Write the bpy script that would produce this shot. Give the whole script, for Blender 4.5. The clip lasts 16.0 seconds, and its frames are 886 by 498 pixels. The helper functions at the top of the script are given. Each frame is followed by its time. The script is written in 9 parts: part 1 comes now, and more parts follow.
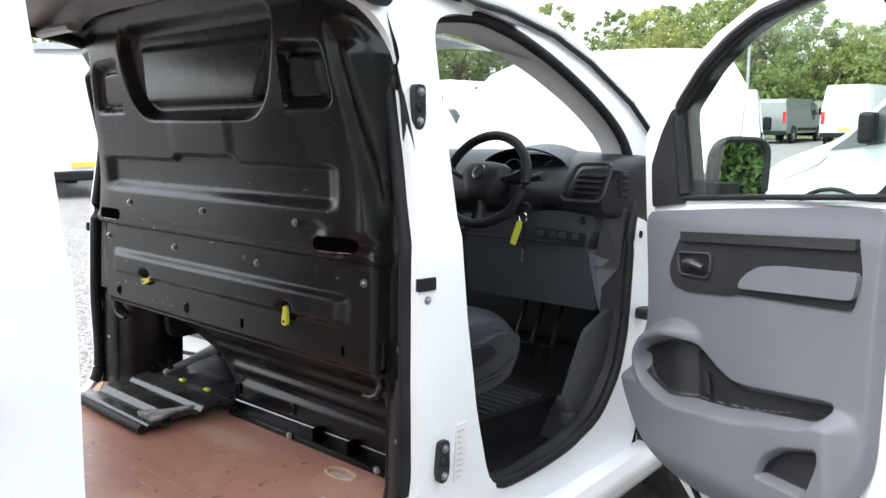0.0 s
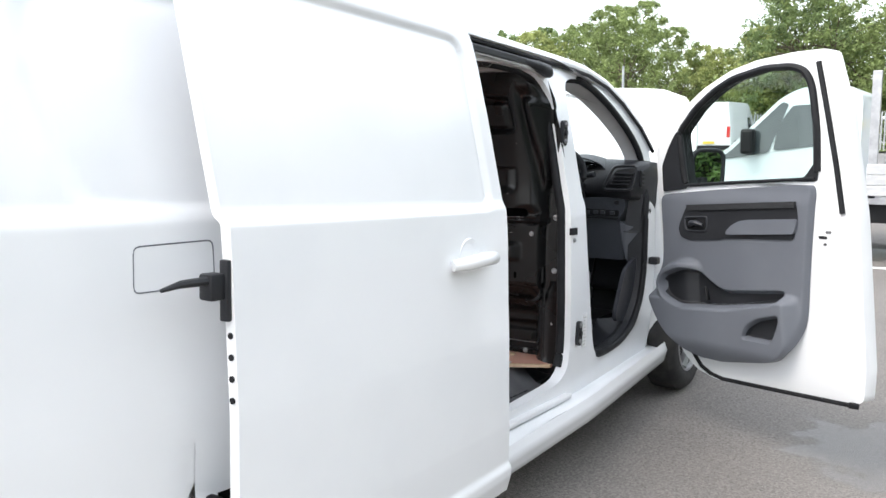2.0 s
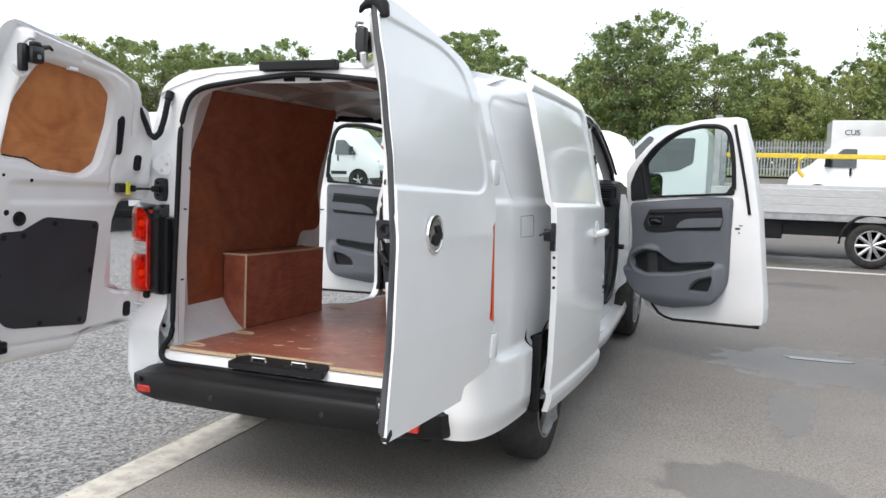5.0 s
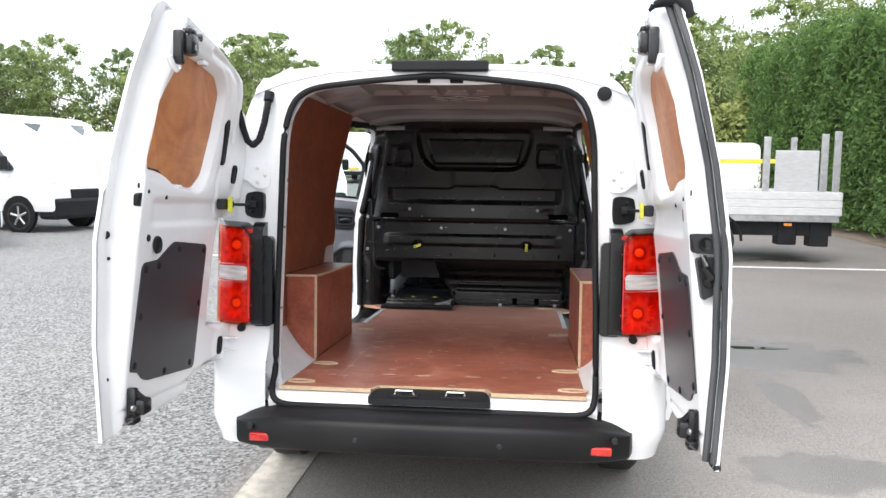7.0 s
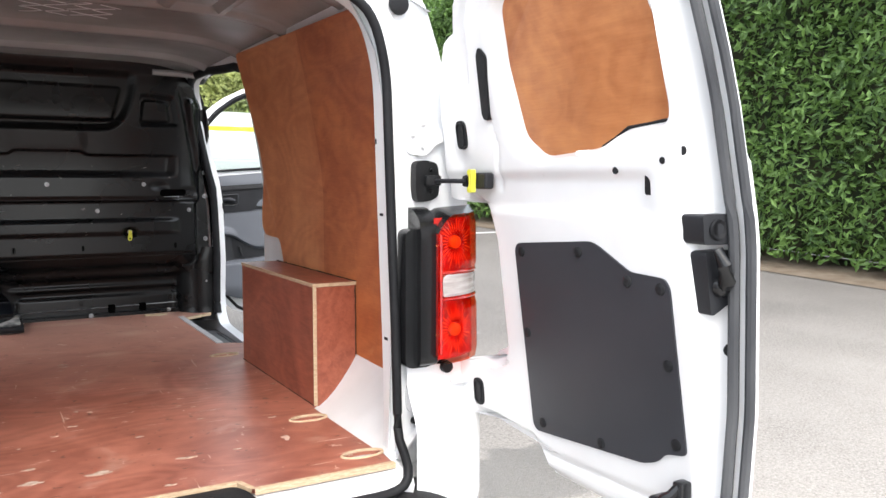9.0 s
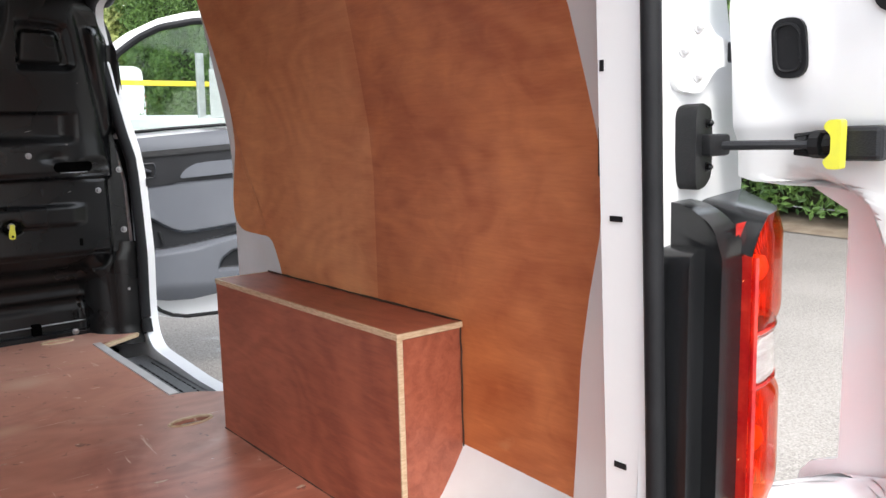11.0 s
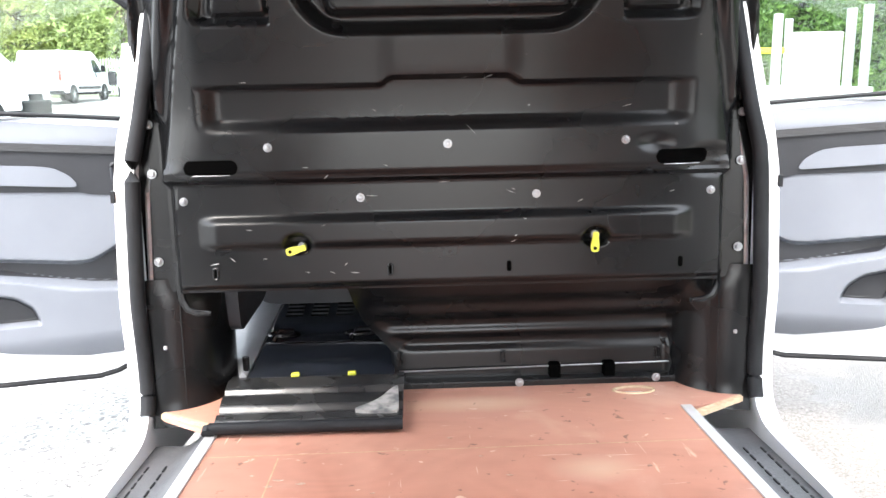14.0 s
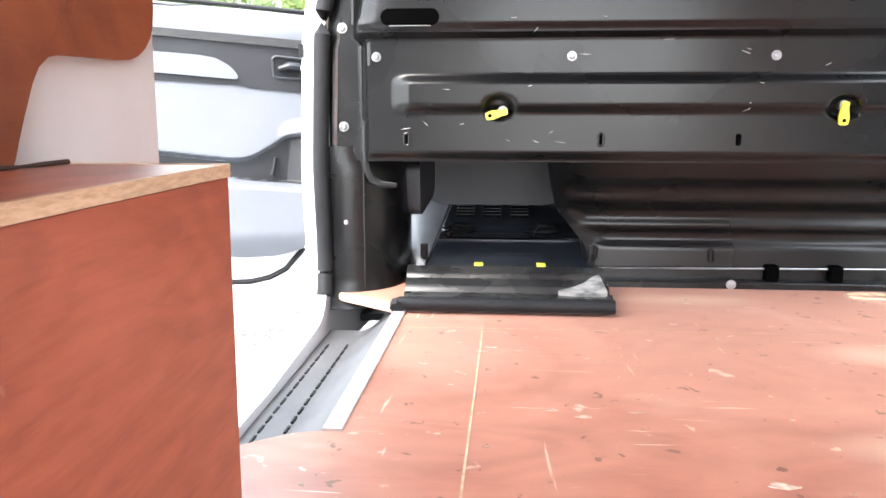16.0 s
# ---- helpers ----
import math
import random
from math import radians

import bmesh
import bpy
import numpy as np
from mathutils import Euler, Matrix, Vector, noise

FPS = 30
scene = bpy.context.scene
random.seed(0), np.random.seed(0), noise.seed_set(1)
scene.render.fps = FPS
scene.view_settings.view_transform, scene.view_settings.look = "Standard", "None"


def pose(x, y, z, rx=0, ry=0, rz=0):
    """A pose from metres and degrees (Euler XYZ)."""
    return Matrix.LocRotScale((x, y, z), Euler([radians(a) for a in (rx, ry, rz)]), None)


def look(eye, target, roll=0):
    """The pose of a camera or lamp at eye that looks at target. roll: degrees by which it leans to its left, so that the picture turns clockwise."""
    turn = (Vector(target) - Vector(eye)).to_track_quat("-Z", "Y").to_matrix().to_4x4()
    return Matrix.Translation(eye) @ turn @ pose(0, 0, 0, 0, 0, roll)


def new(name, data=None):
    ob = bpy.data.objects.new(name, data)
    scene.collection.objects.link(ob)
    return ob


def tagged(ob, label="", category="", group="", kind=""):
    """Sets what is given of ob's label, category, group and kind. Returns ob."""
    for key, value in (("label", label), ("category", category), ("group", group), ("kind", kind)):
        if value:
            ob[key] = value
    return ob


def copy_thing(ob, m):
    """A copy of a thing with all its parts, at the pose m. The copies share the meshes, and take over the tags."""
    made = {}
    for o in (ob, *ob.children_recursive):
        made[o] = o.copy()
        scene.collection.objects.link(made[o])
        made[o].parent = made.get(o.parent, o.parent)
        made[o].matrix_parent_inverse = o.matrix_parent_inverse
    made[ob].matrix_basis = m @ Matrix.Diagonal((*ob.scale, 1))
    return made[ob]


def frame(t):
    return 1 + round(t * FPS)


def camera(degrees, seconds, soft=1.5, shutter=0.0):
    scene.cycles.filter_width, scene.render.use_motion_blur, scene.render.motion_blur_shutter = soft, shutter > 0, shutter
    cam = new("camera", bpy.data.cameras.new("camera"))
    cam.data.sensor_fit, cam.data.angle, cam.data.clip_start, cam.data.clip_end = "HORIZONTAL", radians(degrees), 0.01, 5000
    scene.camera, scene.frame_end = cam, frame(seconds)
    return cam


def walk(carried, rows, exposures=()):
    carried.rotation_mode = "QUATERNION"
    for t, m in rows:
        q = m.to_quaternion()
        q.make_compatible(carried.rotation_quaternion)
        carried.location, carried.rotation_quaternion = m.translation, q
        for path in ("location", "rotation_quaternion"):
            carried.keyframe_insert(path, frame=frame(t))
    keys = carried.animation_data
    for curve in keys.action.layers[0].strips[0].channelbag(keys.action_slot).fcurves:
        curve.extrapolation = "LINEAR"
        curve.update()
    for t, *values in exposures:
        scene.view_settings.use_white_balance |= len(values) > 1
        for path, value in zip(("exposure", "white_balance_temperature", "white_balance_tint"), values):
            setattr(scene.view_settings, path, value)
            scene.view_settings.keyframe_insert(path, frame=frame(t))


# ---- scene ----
cam = camera(57.5, 16.0)
PATH = [
    (0, (2.142, 1.264, 1.482), (0.813, 2.741, 1.256), 1.8),
    (0.5, (2.242, 0.881, 1.483), (0.998, 2.435, 1.282), 1.7),
    (1, (2.265, 0.406, 1.45), (1.124, 2.038, 1.265), 1.4),
    (1.5, (2.309, -0.024, 1.429), (1.182, 1.618, 1.247), 1.2),
    (2, (2.282, -0.516, 1.409), (1.183, 1.145, 1.228), 1.0),
    (2.5, (2.3, -0.971, 1.431), (1.249, 0.72, 1.239), 0.9),
    (3, (2.306, -1.441, 1.419), (1.352, 0.306, 1.228), 1.0),
    (3.2, (2.29, -1.628, 1.417), (1.398, 0.151, 1.219), 0.9),
    (5.3, (1.645, -3.031, 1.336), (0.951, -1.16, 1.21), 1.6),
    (5.5, (1.422, -3.053, 1.339), (0.765, -1.168, 1.211), 1.1),
    (6, (1.081, -3.177, 1.34), (0.569, -1.246, 1.243), 1.0),
    (6.5, (0.729, -3.223, 1.317), (0.354, -1.261, 1.22), 0.8),
    (7, (0.344, -3.099, 1.325), (0.149, -1.112, 1.218), 0.9),
    (7.5, (-0.015, -2.947, 1.308), (0.046, -0.951, 1.205), 0.9),
    (8, (-0.25, -2.645, 1.268), (0.23, -0.707, 1.159), 1.0),
    (8.2, (-0.28, -2.481, 1.289), (0.345, -0.585, 1.17), 0.8),
    (10.3, (-0.297, -0.864, 1.322), (0.902, 0.726, 1.132), -0.8),
    (10.5, (-0.269, -0.755, 1.322), (0.945, 0.824, 1.135), -1.0),
    (11, (-0.178, -0.549, 1.342), (1.044, 1.009, 1.058), -1.5),
    (11.5, (-0.158, -0.406, 1.351), (1.061, 1.143, 1.013), -1.8),
    (12, (-0.113, -0.252, 1.364), (1.07, 1.323, 1.019), -2.3),
    (12.5, (-0.063, -0.05, 1.376), (0.836, 1.704, 1.04), -2.1),
    (13, (-0.062, 0.178, 1.378), (0.516, 2.066, 1.057), -1.9),
    (13.5, (-0.077, 0.355, 1.378), (0.249, 2.304, 1.067), -1.7),
    (14, (-0.073, 0.537, 1.36), (-0.024, 2.511, 1.043), -1.3),
    (14.5, (-0.112, 0.684, 1.273), (-0.171, 2.658, 0.957), -0.7),
    (15, (-0.23, 0.761, 1.102), (-0.291, 2.734, 0.778), 0.1),
    (15.5, (-0.315, 0.742, 0.997), (-0.438, 2.71, 0.661), 0.0),
    (16, (-0.364, 0.702, 1.035), (-0.53, 2.668, 0.707), -0.0),
]
# The van stands nose-low on its springs: its own axes lean by this much against the level ground.
import functools

RAKE = math.atan(0.05)
LEVEL = Matrix.Translation((0, 0.9, 0)) @ Matrix.Rotation(-RAKE, 4, "X") @ Matrix.Translation((0, -0.9, 0))
EXPOSURES = [(0.0, 1.05), (1.5, 0.84), (2.5, 0.40), (3.2, 0.21), (5.5, -0.02), (7.0, 0.55), (8.0, 0.93), (10.5, 0.85), (11.5, 1.30), (12.5, 1.80), (13.5, 2.15), (14.5, 2.62), (16.0, 2.80)]
walk(cam, [(t, LEVEL @ look(eye, target, roll)) for t, eye, target, roll in PATH], EXPOSURES)

# ---- sky and sun: a bright white overcast ----
world = bpy.data.worlds.new("overcast")
scene.world = world
world.use_nodes = True
wn, wl = world.node_tree.nodes, world.node_tree.links
wn.clear()
sky = wn.new("ShaderNodeTexSky")
sky.sky_type, sky.sun_disc = "NISHITA", False
sky.sun_elevation, sky.sun_rotation = radians(54), radians(-160)
sky.air_density, sky.dust_density, sky.ozone_density = 1.0, 4.0, 1.0
sky_bg = wn.new("ShaderNodeBackground")
sky_bg.inputs["Strength"].default_value = 0.10
cloud_bg = wn.new("ShaderNodeBackground")
cloud_bg.inputs["Color"].default_value = (0.93, 0.97, 1.0, 1)
cloud_bg.inputs["Strength"].default_value = 1.25
sky_add = wn.new("ShaderNodeAddShader")
sky_out = wn.new("ShaderNodeOutputWorld")
wl.new(sky.outputs["Color"], sky_bg.inputs["Color"])
wl.new(sky_bg.outputs["Background"], sky_add.inputs[0])
wl.new(cloud_bg.outputs["Background"], sky_add.inputs[1])
wl.new(sky_add.outputs["Shader"], sky_out.inputs["Surface"])
sun = new("sun", bpy.data.lights.new("sun", "SUN"))
sun.data.energy, sun.data.angle, sun.data.color = 0.9, radians(20), (1.0, 0.96, 0.9)
sun.matrix_world = look((-5, -14, 22), (0, 1, 0))
# ---- materials ----
def mat(name, col, rough=0.5, metal=0.0, col2=None, scale=6.0, stretch=(1, 1, 1), lo=0.35, hi=0.65, detail=4.0,
        bump=0.0, bscale=60.0, rough2=None, coat=0.0, spots=None, spot_scale=40.0, spot_at=0.7, spec=0.5):
    """A surface: two colours mixed by noise, an optional second layer of small spots, grain in the relief."""
    m = bpy.data.materials.new(name)
    m.use_nodes = True
    n, l = m.node_tree.nodes, m.node_tree.links
    b = n["Principled BSDF"]
    b.inputs["Roughness"].default_value, b.inputs["Metallic"].default_value = rough, metal
    b.inputs["Coat Weight"].default_value, b.inputs["Coat Roughness"].default_value = coat, 0.05
    b.inputs["Specular IOR Level"].default_value = spec
    co = n.new("ShaderNodeTexCoord")
    mp = n.new("ShaderNodeMapping")
    mp.inputs["Scale"].default_value = stretch
    l.new(co.outputs["Object"], mp.inputs["Vector"])
    noise_tex = n.new("ShaderNodeTexNoise")
    noise_tex.inputs["Scale"].default_value, noise_tex.inputs["Detail"].default_value = scale, detail
    l.new(mp.outputs["Vector"], noise_tex.inputs["Vector"])
    ramp = n.new("ShaderNodeMapRange")
    ramp.inputs["From Min"].default_value, ramp.inputs["From Max"].default_value = lo, hi
    l.new(noise_tex.outputs["Fac"], ramp.inputs["Value"])
    mix = n.new("ShaderNodeMix")
    mix.data_type = "RGBA"
    mix.inputs["A"].default_value = (*col, 1)
    mix.inputs["B"].default_value = (*(col2 or [c * 0.9 for c in col]), 1)
    l.new(ramp.outputs["Result"], mix.inputs["Factor"])
    out = mix.outputs["Result"]
    if spots:
        st = n.new("ShaderNodeTexNoise")
        st.inputs["Scale"].default_value, st.inputs["Detail"].default_value = spot_scale, 3.0
        l.new(mp.outputs["Vector"], st.inputs["Vector"])
        sr = n.new("ShaderNodeMapRange")
        sr.inputs["From Min"].default_value, sr.inputs["From Max"].default_value = spot_at, spot_at + 0.05
        l.new(st.outputs["Fac"], sr.inputs["Value"])
        sm = n.new("ShaderNodeMix")
        sm.data_type = "RGBA"
        sm.inputs["B"].default_value = (*spots, 1)
        l.new(sr.outputs["Result"], sm.inputs["Factor"])
        l.new(out, sm.inputs["A"])
        out = sm.outputs["Result"]
    l.new(out, b.inputs["Base Color"])
    if rough2 is not None:
        rr = n.new("ShaderNodeMapRange")
        rr.inputs["From Min"].default_value, rr.inputs["From Max"].default_value = lo, hi
        rr.inputs["To Min"].default_value, rr.inputs["To Max"].default_value = rough, rough2
        l.new(noise_tex.outputs["Fac"], rr.inputs["Value"])
        l.new(rr.outputs["Result"], b.inputs["Roughness"])
    if bump:
        bt = n.new("ShaderNodeTexNoise")
        bt.inputs["Scale"].default_value, bt.inputs["Detail"].default_value = bscale, 3.0
        l.new(mp.outputs["Vector"], bt.inputs["Vector"])
        bn = n.new("ShaderNodeBump")
        bn.inputs["Strength"].default_value, bn.inputs["Distance"].default_value = min(1.0, bump), 0.01
        l.new(bt.outputs["Fac"], bn.inputs["Height"])
        l.new(bn.outputs["Normal"], b.inputs["Normal"])
    return m


def glass_mat(name, tint=(0.9, 0.95, 0.93), rough=0.0):
    """Thin glazing: lets light straight through, with a gloss that grows towards grazing views."""
    m = bpy.data.materials.new(name)
    m.use_nodes = True
    n, l = m.node_tree.nodes, m.node_tree.links
    n.clear()
    out = n.new("ShaderNodeOutputMaterial")
    tr = n.new("ShaderNodeBsdfTransparent")
    tr.inputs["Color"].default_value = (*tint, 1)
    gl = n.new("ShaderNodeBsdfGlossy")
    gl.inputs["Roughness"].default_value = rough
    lw = n.new("ShaderNodeLayerWeight")
    lw.inputs["Blend"].default_value = 0.5
    pw = n.new("ShaderNodeMath")
    pw.operation, pw.inputs[1].default_value = "POWER", 4.0
    l.new(lw.outputs["Facing"], pw.inputs[0])
    fr = n.new("ShaderNodeMapRange")
    fr.inputs["To Min"].default_value, fr.inputs["To Max"].default_value = 0.02, 0.6
    l.new(pw.outputs["Value"], fr.inputs["Value"])
    mx = n.new("ShaderNodeMixShader")
    l.new(fr.outputs["Result"], mx.inputs["Fac"])
    l.new(tr.outputs["BSDF"], mx.inputs[1])
    l.new(gl.outputs["BSDF"], mx.inputs[2])
    l.new(mx.outputs["Shader"], out.inputs["Surface"])
    return m


WHITE = mat("white_paint", (0.83, 0.842, 0.855), 0.22, col2=(0.765, 0.78, 0.80), scale=1.5, coat=0.5, spec=0.4)
WHITE_IN = mat("white_inner_paint", (0.74, 0.75, 0.765), 0.38, col2=(0.66, 0.66, 0.67), scale=5, spots=(0.45, 0.42, 0.38), spot_scale=30, spot_at=0.74, bump=0.04, bscale=30)
WHITE_DOOR = mat("white_pressed_paint", (0.76, 0.765, 0.775), 0.30, col2=(0.70, 0.70, 0.71), scale=3, coat=0.35, bump=0.03, bscale=14, spots=(0.52, 0.50, 0.47), spot_scale=34, spot_at=0.765)
SEAL_GREY = mat("dusty_seal_rubber", (0.045, 0.047, 0.052), 0.6, col2=(0.085, 0.087, 0.092), scale=16, stretch=(1, 1, 0.2), bump=0.1, bscale=150, spec=0.25)
GREY_IN = mat("ceiling_primer", (0.27, 0.265, 0.26), 0.22, col2=(0.36, 0.355, 0.35), scale=3, bump=0.05, bscale=16, spec=0.6)
BLACK_STEEL = mat("black_painted_steel", (0.0052, 0.0054, 0.0060), 0.23, col2=(0.0080, 0.0082, 0.0088), scale=3, rough2=0.33, bump=0.03, bscale=7, spots=(0.15, 0.14, 0.135), spot_scale=46, spot_at=0.762, spec=0.34)
# lighter black for the hatch flap, its reflected sheen partly put into the colour
SHEEN_STEEL = mat("sheen_black_steel", (0.016, 0.016, 0.017), 0.16, col2=(0.040, 0.039, 0.038), scale=6, rough2=0.34, bump=0.05, bscale=12, spots=(0.2, 0.19, 0.18), spot_scale=30, spot_at=0.72, spec=0.6)
BLACK_PLASTIC = mat("black_plastic", (0.010, 0.0105, 0.0115), 0.5, col2=(0.016, 0.0165, 0.018), scale=4, bump=0.12, bscale=350, spec=0.2)
BUMPER_PLASTIC = mat("bumper_plastic", (0.009, 0.009, 0.010), 0.46, col2=(0.015, 0.015, 0.016), scale=3, bump=0.1, bscale=400, spec=0.22)
RUBBER = mat("rubber", (0.009, 0.0095, 0.011), 0.55, col2=(0.016, 0.0165, 0.0185), scale=10, bump=0.1, bscale=120, spec=0.2)
TYRE = mat("tyre_rubber", (0.018, 0.018, 0.019), 0.8, col2=(0.04, 0.038, 0.036), scale=12, bump=0.2, bscale=80)
GREY_TRIM = mat("grey_trim_plastic", (0.115, 0.124, 0.144), 0.5, col2=(0.132, 0.142, 0.163), scale=3, bump=0.14, bscale=420, spec=0.4)
DARK_TRIM = mat("dark_trim_plastic", (0.015, 0.0158, 0.0185), 0.44, col2=(0.021, 0.022, 0.0255), scale=5, bump=0.14, bscale=380, spec=0.30)
GRAINED = mat("grained_black_trim", (0.014, 0.0145, 0.0165), 0.42, col2=(0.030, 0.031, 0.034), scale=9, stretch=(3, 3, 60), bump=0.4, bscale=14, spec=0.3)
KNEE_GREY = mat("knee_panel_grey", (0.040, 0.044, 0.053), 0.5, col2=(0.047, 0.051, 0.061), scale=4, bump=0.1, bscale=400, spec=0.35)
SLATE_PANEL = mat("dark_grey_cover", (0.028, 0.030, 0.036), 0.40, col2=(0.036, 0.038, 0.045), scale=4, bump=0.1, bscale=500, spec=0.35)
GLOSS_BLACK = mat("gloss_black_plastic", (0.009, 0.0095, 0.0105), 0.26, col2=(0.014, 0.0145, 0.016), scale=5, spec=0.45, spots=(0.2, 0.2, 0.2), spot_scale=60, spot_at=0.78)
GRIME = mat("grimy_sealant", (0.030, 0.017, 0.012), 0.7, col2=(0.07, 0.035, 0.022), scale=40)
CHROME = mat("chrome", (0.72, 0.72, 0.74), 0.12, 1.0)
STEEL = mat("zinc_bolt", (0.40, 0.40, 0.41), 0.4, 1.0, col2=(0.28, 0.28, 0.29), scale=30)
ALU = mat("aluminium", (0.55, 0.56, 0.57), 0.42, 0.85, col2=(0.42, 0.42, 0.44), scale=12, stretch=(1, 8, 1))
YELLOW = mat("yellow_plastic", (0.72, 0.70, 0.06), 0.45, col2=(0.6, 0.6, 0.08), scale=20)
RED_LENS = mat("red_lens", (0.40, 0.004, 0.006), 0.14, col2=(0.62, 0.03, 0.015), scale=22, coat=0.8, bump=0.25, bscale=90)
CLEAR_LENS = mat("clear_lens", (0.66, 0.65, 0.64), 0.12, col2=(0.40, 0.36, 0.35), scale=9, stretch=(1, 1, 9), coat=0.8, bump=0.3, bscale=70)
ORANGE_LENS = mat("orange_lens", (0.75, 0.13, 0.02), 0.2, col2=(0.7, 0.3, 0.05), scale=20, coat=0.5)
MIRROR = mat("mirror_glass", (0.85, 0.87, 0.88), 0.01, 1.0)
GLASS = glass_mat("window_glass")
LAMP_RED = glass_mat("red_lamp_glass", (1.0, 0.44, 0.26), 0.02)
# pale orange that paints in the glints of the lamp's facets
FACET_GLINT = mat("lamp_facet_glints", (0.98, 0.50, 0.22), 0.25, col2=(0.95, 0.32, 0.12), scale=60)
AMBER = mat("amber_bulb", (1.0, 0.95, 0.42), 0.15, col2=(1.0, 0.85, 0.30), scale=40, coat=0.5)
REFLECTOR = mat("lamp_reflector", (0.80, 0.050, 0.036), 0.25, 0.2, col2=(0.50, 0.018, 0.014), scale=30, lo=0.40, hi=0.60, bump=0.6, bscale=60)
STEP_PLASTIC = mat("dusty_step_plastic", (0.07, 0.072, 0.077), 0.45, col2=(0.11, 0.11, 0.115), scale=7, bump=0.15, bscale=200)
SCREEN = glass_mat("windscreen_glass", (0.86, 0.92, 0.92))
DARK_GLASS = mat("dark_far_glass", (0.035, 0.045, 0.05), 0.08, col2=(0.07, 0.085, 0.09), scale=1.5, coat=0.6)


def ply_mat(name, dark, light, along, rough, streak=26.0, scuff=None, scuff_at=0.66, scuff_scale=7.0, knot=2.2, specks=None, stains=(), worn=None, rings=95.0):
    """Plywood face: long grain along one axis, cloudy stain over it, a few pale scuffs."""
    m = bpy.data.materials.new(name)
    m.use_nodes = True
    n, l = m.node_tree.nodes, m.node_tree.links
    b = n["Principled BSDF"]
    co = n.new("ShaderNodeTexCoord")
    mp = n.new("ShaderNodeMapping")
    mp.inputs["Scale"].default_value = [2.2 if a == along else streak / 2 for a in "XYZ"]
    l.new(co.outputs["Object"], mp.inputs["Vector"])
    grain = n.new("ShaderNodeTexNoise")
    grain.inputs["Scale"].default_value, grain.inputs["Detail"].default_value, grain.inputs["Distortion"].default_value = 4.0, 7.0, 1.2
    l.new(mp.outputs["Vector"], grain.inputs["Vector"])
    cloud = n.new("ShaderNodeTexNoise")
    cloud.inputs["Scale"].default_value, cloud.inputs["Detail"].default_value, cloud.inputs["Distortion"].default_value = knot, 3.0, 2.0
    l.new(co.outputs["Object"], cloud.inputs["Vector"])
    add = n.new("ShaderNodeMath")
    add.operation = "ADD"
    # fine fibres and pores over the broad figure
    mpf = n.new("ShaderNodeMapping")
    mpf.inputs["Scale"].default_value = [11.0 if a == along else 120.0 for a in "XYZ"]
    l.new(co.outputs["Object"], mpf.inputs["Vector"])
    fine = n.new("ShaderNodeTexNoise")
    fine.inputs["Scale"].default_value, fine.inputs["Detail"].default_value, fine.inputs["Distortion"].default_value = 1.6, 6.0, 0.8
    l.new(mpf.outputs["Vector"], fine.inputs["Vector"])
    mixf = n.new("ShaderNodeMath")
    mixf.operation = "MULTIPLY_ADD"
    mixf.inputs[1].default_value = 0.34
    l.new(fine.outputs["Fac"], mixf.inputs[0])
    less = n.new("ShaderNodeMath")
    less.operation = "MULTIPLY_ADD"
    less.inputs[1].default_value, less.inputs[2].default_value = 0.70, -0.02
    l.new(grain.outputs["Fac"], less.inputs[0])
    l.new(less.outputs["Value"], mixf.inputs[2])
    # contour rings of the rotary-cut veneer
    mpr = n.new("ShaderNodeMapping")
    mpr.inputs["Scale"].default_value = [0.9 if a == along else 2.1 for a in "XYZ"]
    l.new(co.outputs["Object"], mpr.inputs["Vector"])
    hill = n.new("ShaderNodeTexNoise")
    hill.inputs["Scale"].default_value, hill.inputs["Detail"].default_value, hill.inputs["Distortion"].default_value = 1.5, 1.5, 0.35
    l.new(mpr.outputs["Vector"], hill.inputs["Vector"])
    many = n.new("ShaderNodeMath")
    many.operation, many.inputs[1].default_value = "MULTIPLY", rings
    l.new(hill.outputs["Fac"], many.inputs[0])
    ring_ = n.new("ShaderNodeMath")
    ring_.operation = "SINE"
    l.new(many.outputs["Value"], ring_.inputs[0])
    ringed = n.new("ShaderNodeMath")
    ringed.operation, ringed.inputs[1].default_value = "MULTIPLY_ADD", 0.10 if specks else 0.06
    l.new(ring_.outputs["Value"], ringed.inputs[0])
    l.new(mixf.outputs["Value"], ringed.inputs[2])
    l.new(ringed.outputs["Value"], add.inputs[0])
    l.new(cloud.outputs["Fac"], add.inputs[1])
    rg = n.new("ShaderNodeMapRange")
    rg.inputs["From Min"].default_value, rg.inputs["From Max"].default_value = 0.7, 1.3
    l.new(add.outputs["Value"], rg.inputs["Value"])
    mx = n.new("ShaderNodeMix")
    mx.data_type = "RGBA"
    mx.inputs["A"].default_value, mx.inputs["B"].default_value = (*dark, 1), (*light, 1)
    l.new(rg.outputs["Result"], mx.inputs["Factor"])
    out = mx.outputs["Result"]
    if scuff:
        sc = n.new("ShaderNodeTexNoise")
        sc.inputs["Scale"].default_value, sc.inputs["Detail"].default_value, sc.inputs["Distortion"].default_value = scuff_scale, 5.0, 0.6
        l.new(co.outputs["Object"], sc.inputs["Vector"])
        sr = n.new("ShaderNodeMapRange")
        sr.inputs["From Min"].default_value, sr.inputs["From Max"].default_value = scuff_at, scuff_at + (0.22 if specks else 0.07)
        sr.inputs["To Max"].default_value = 0.5 if specks else 0.75
        l.new(sc.outputs["Fac"], sr.inputs["Value"])
        sm = n.new("ShaderNodeMix")
        sm.data_type = "RGBA"
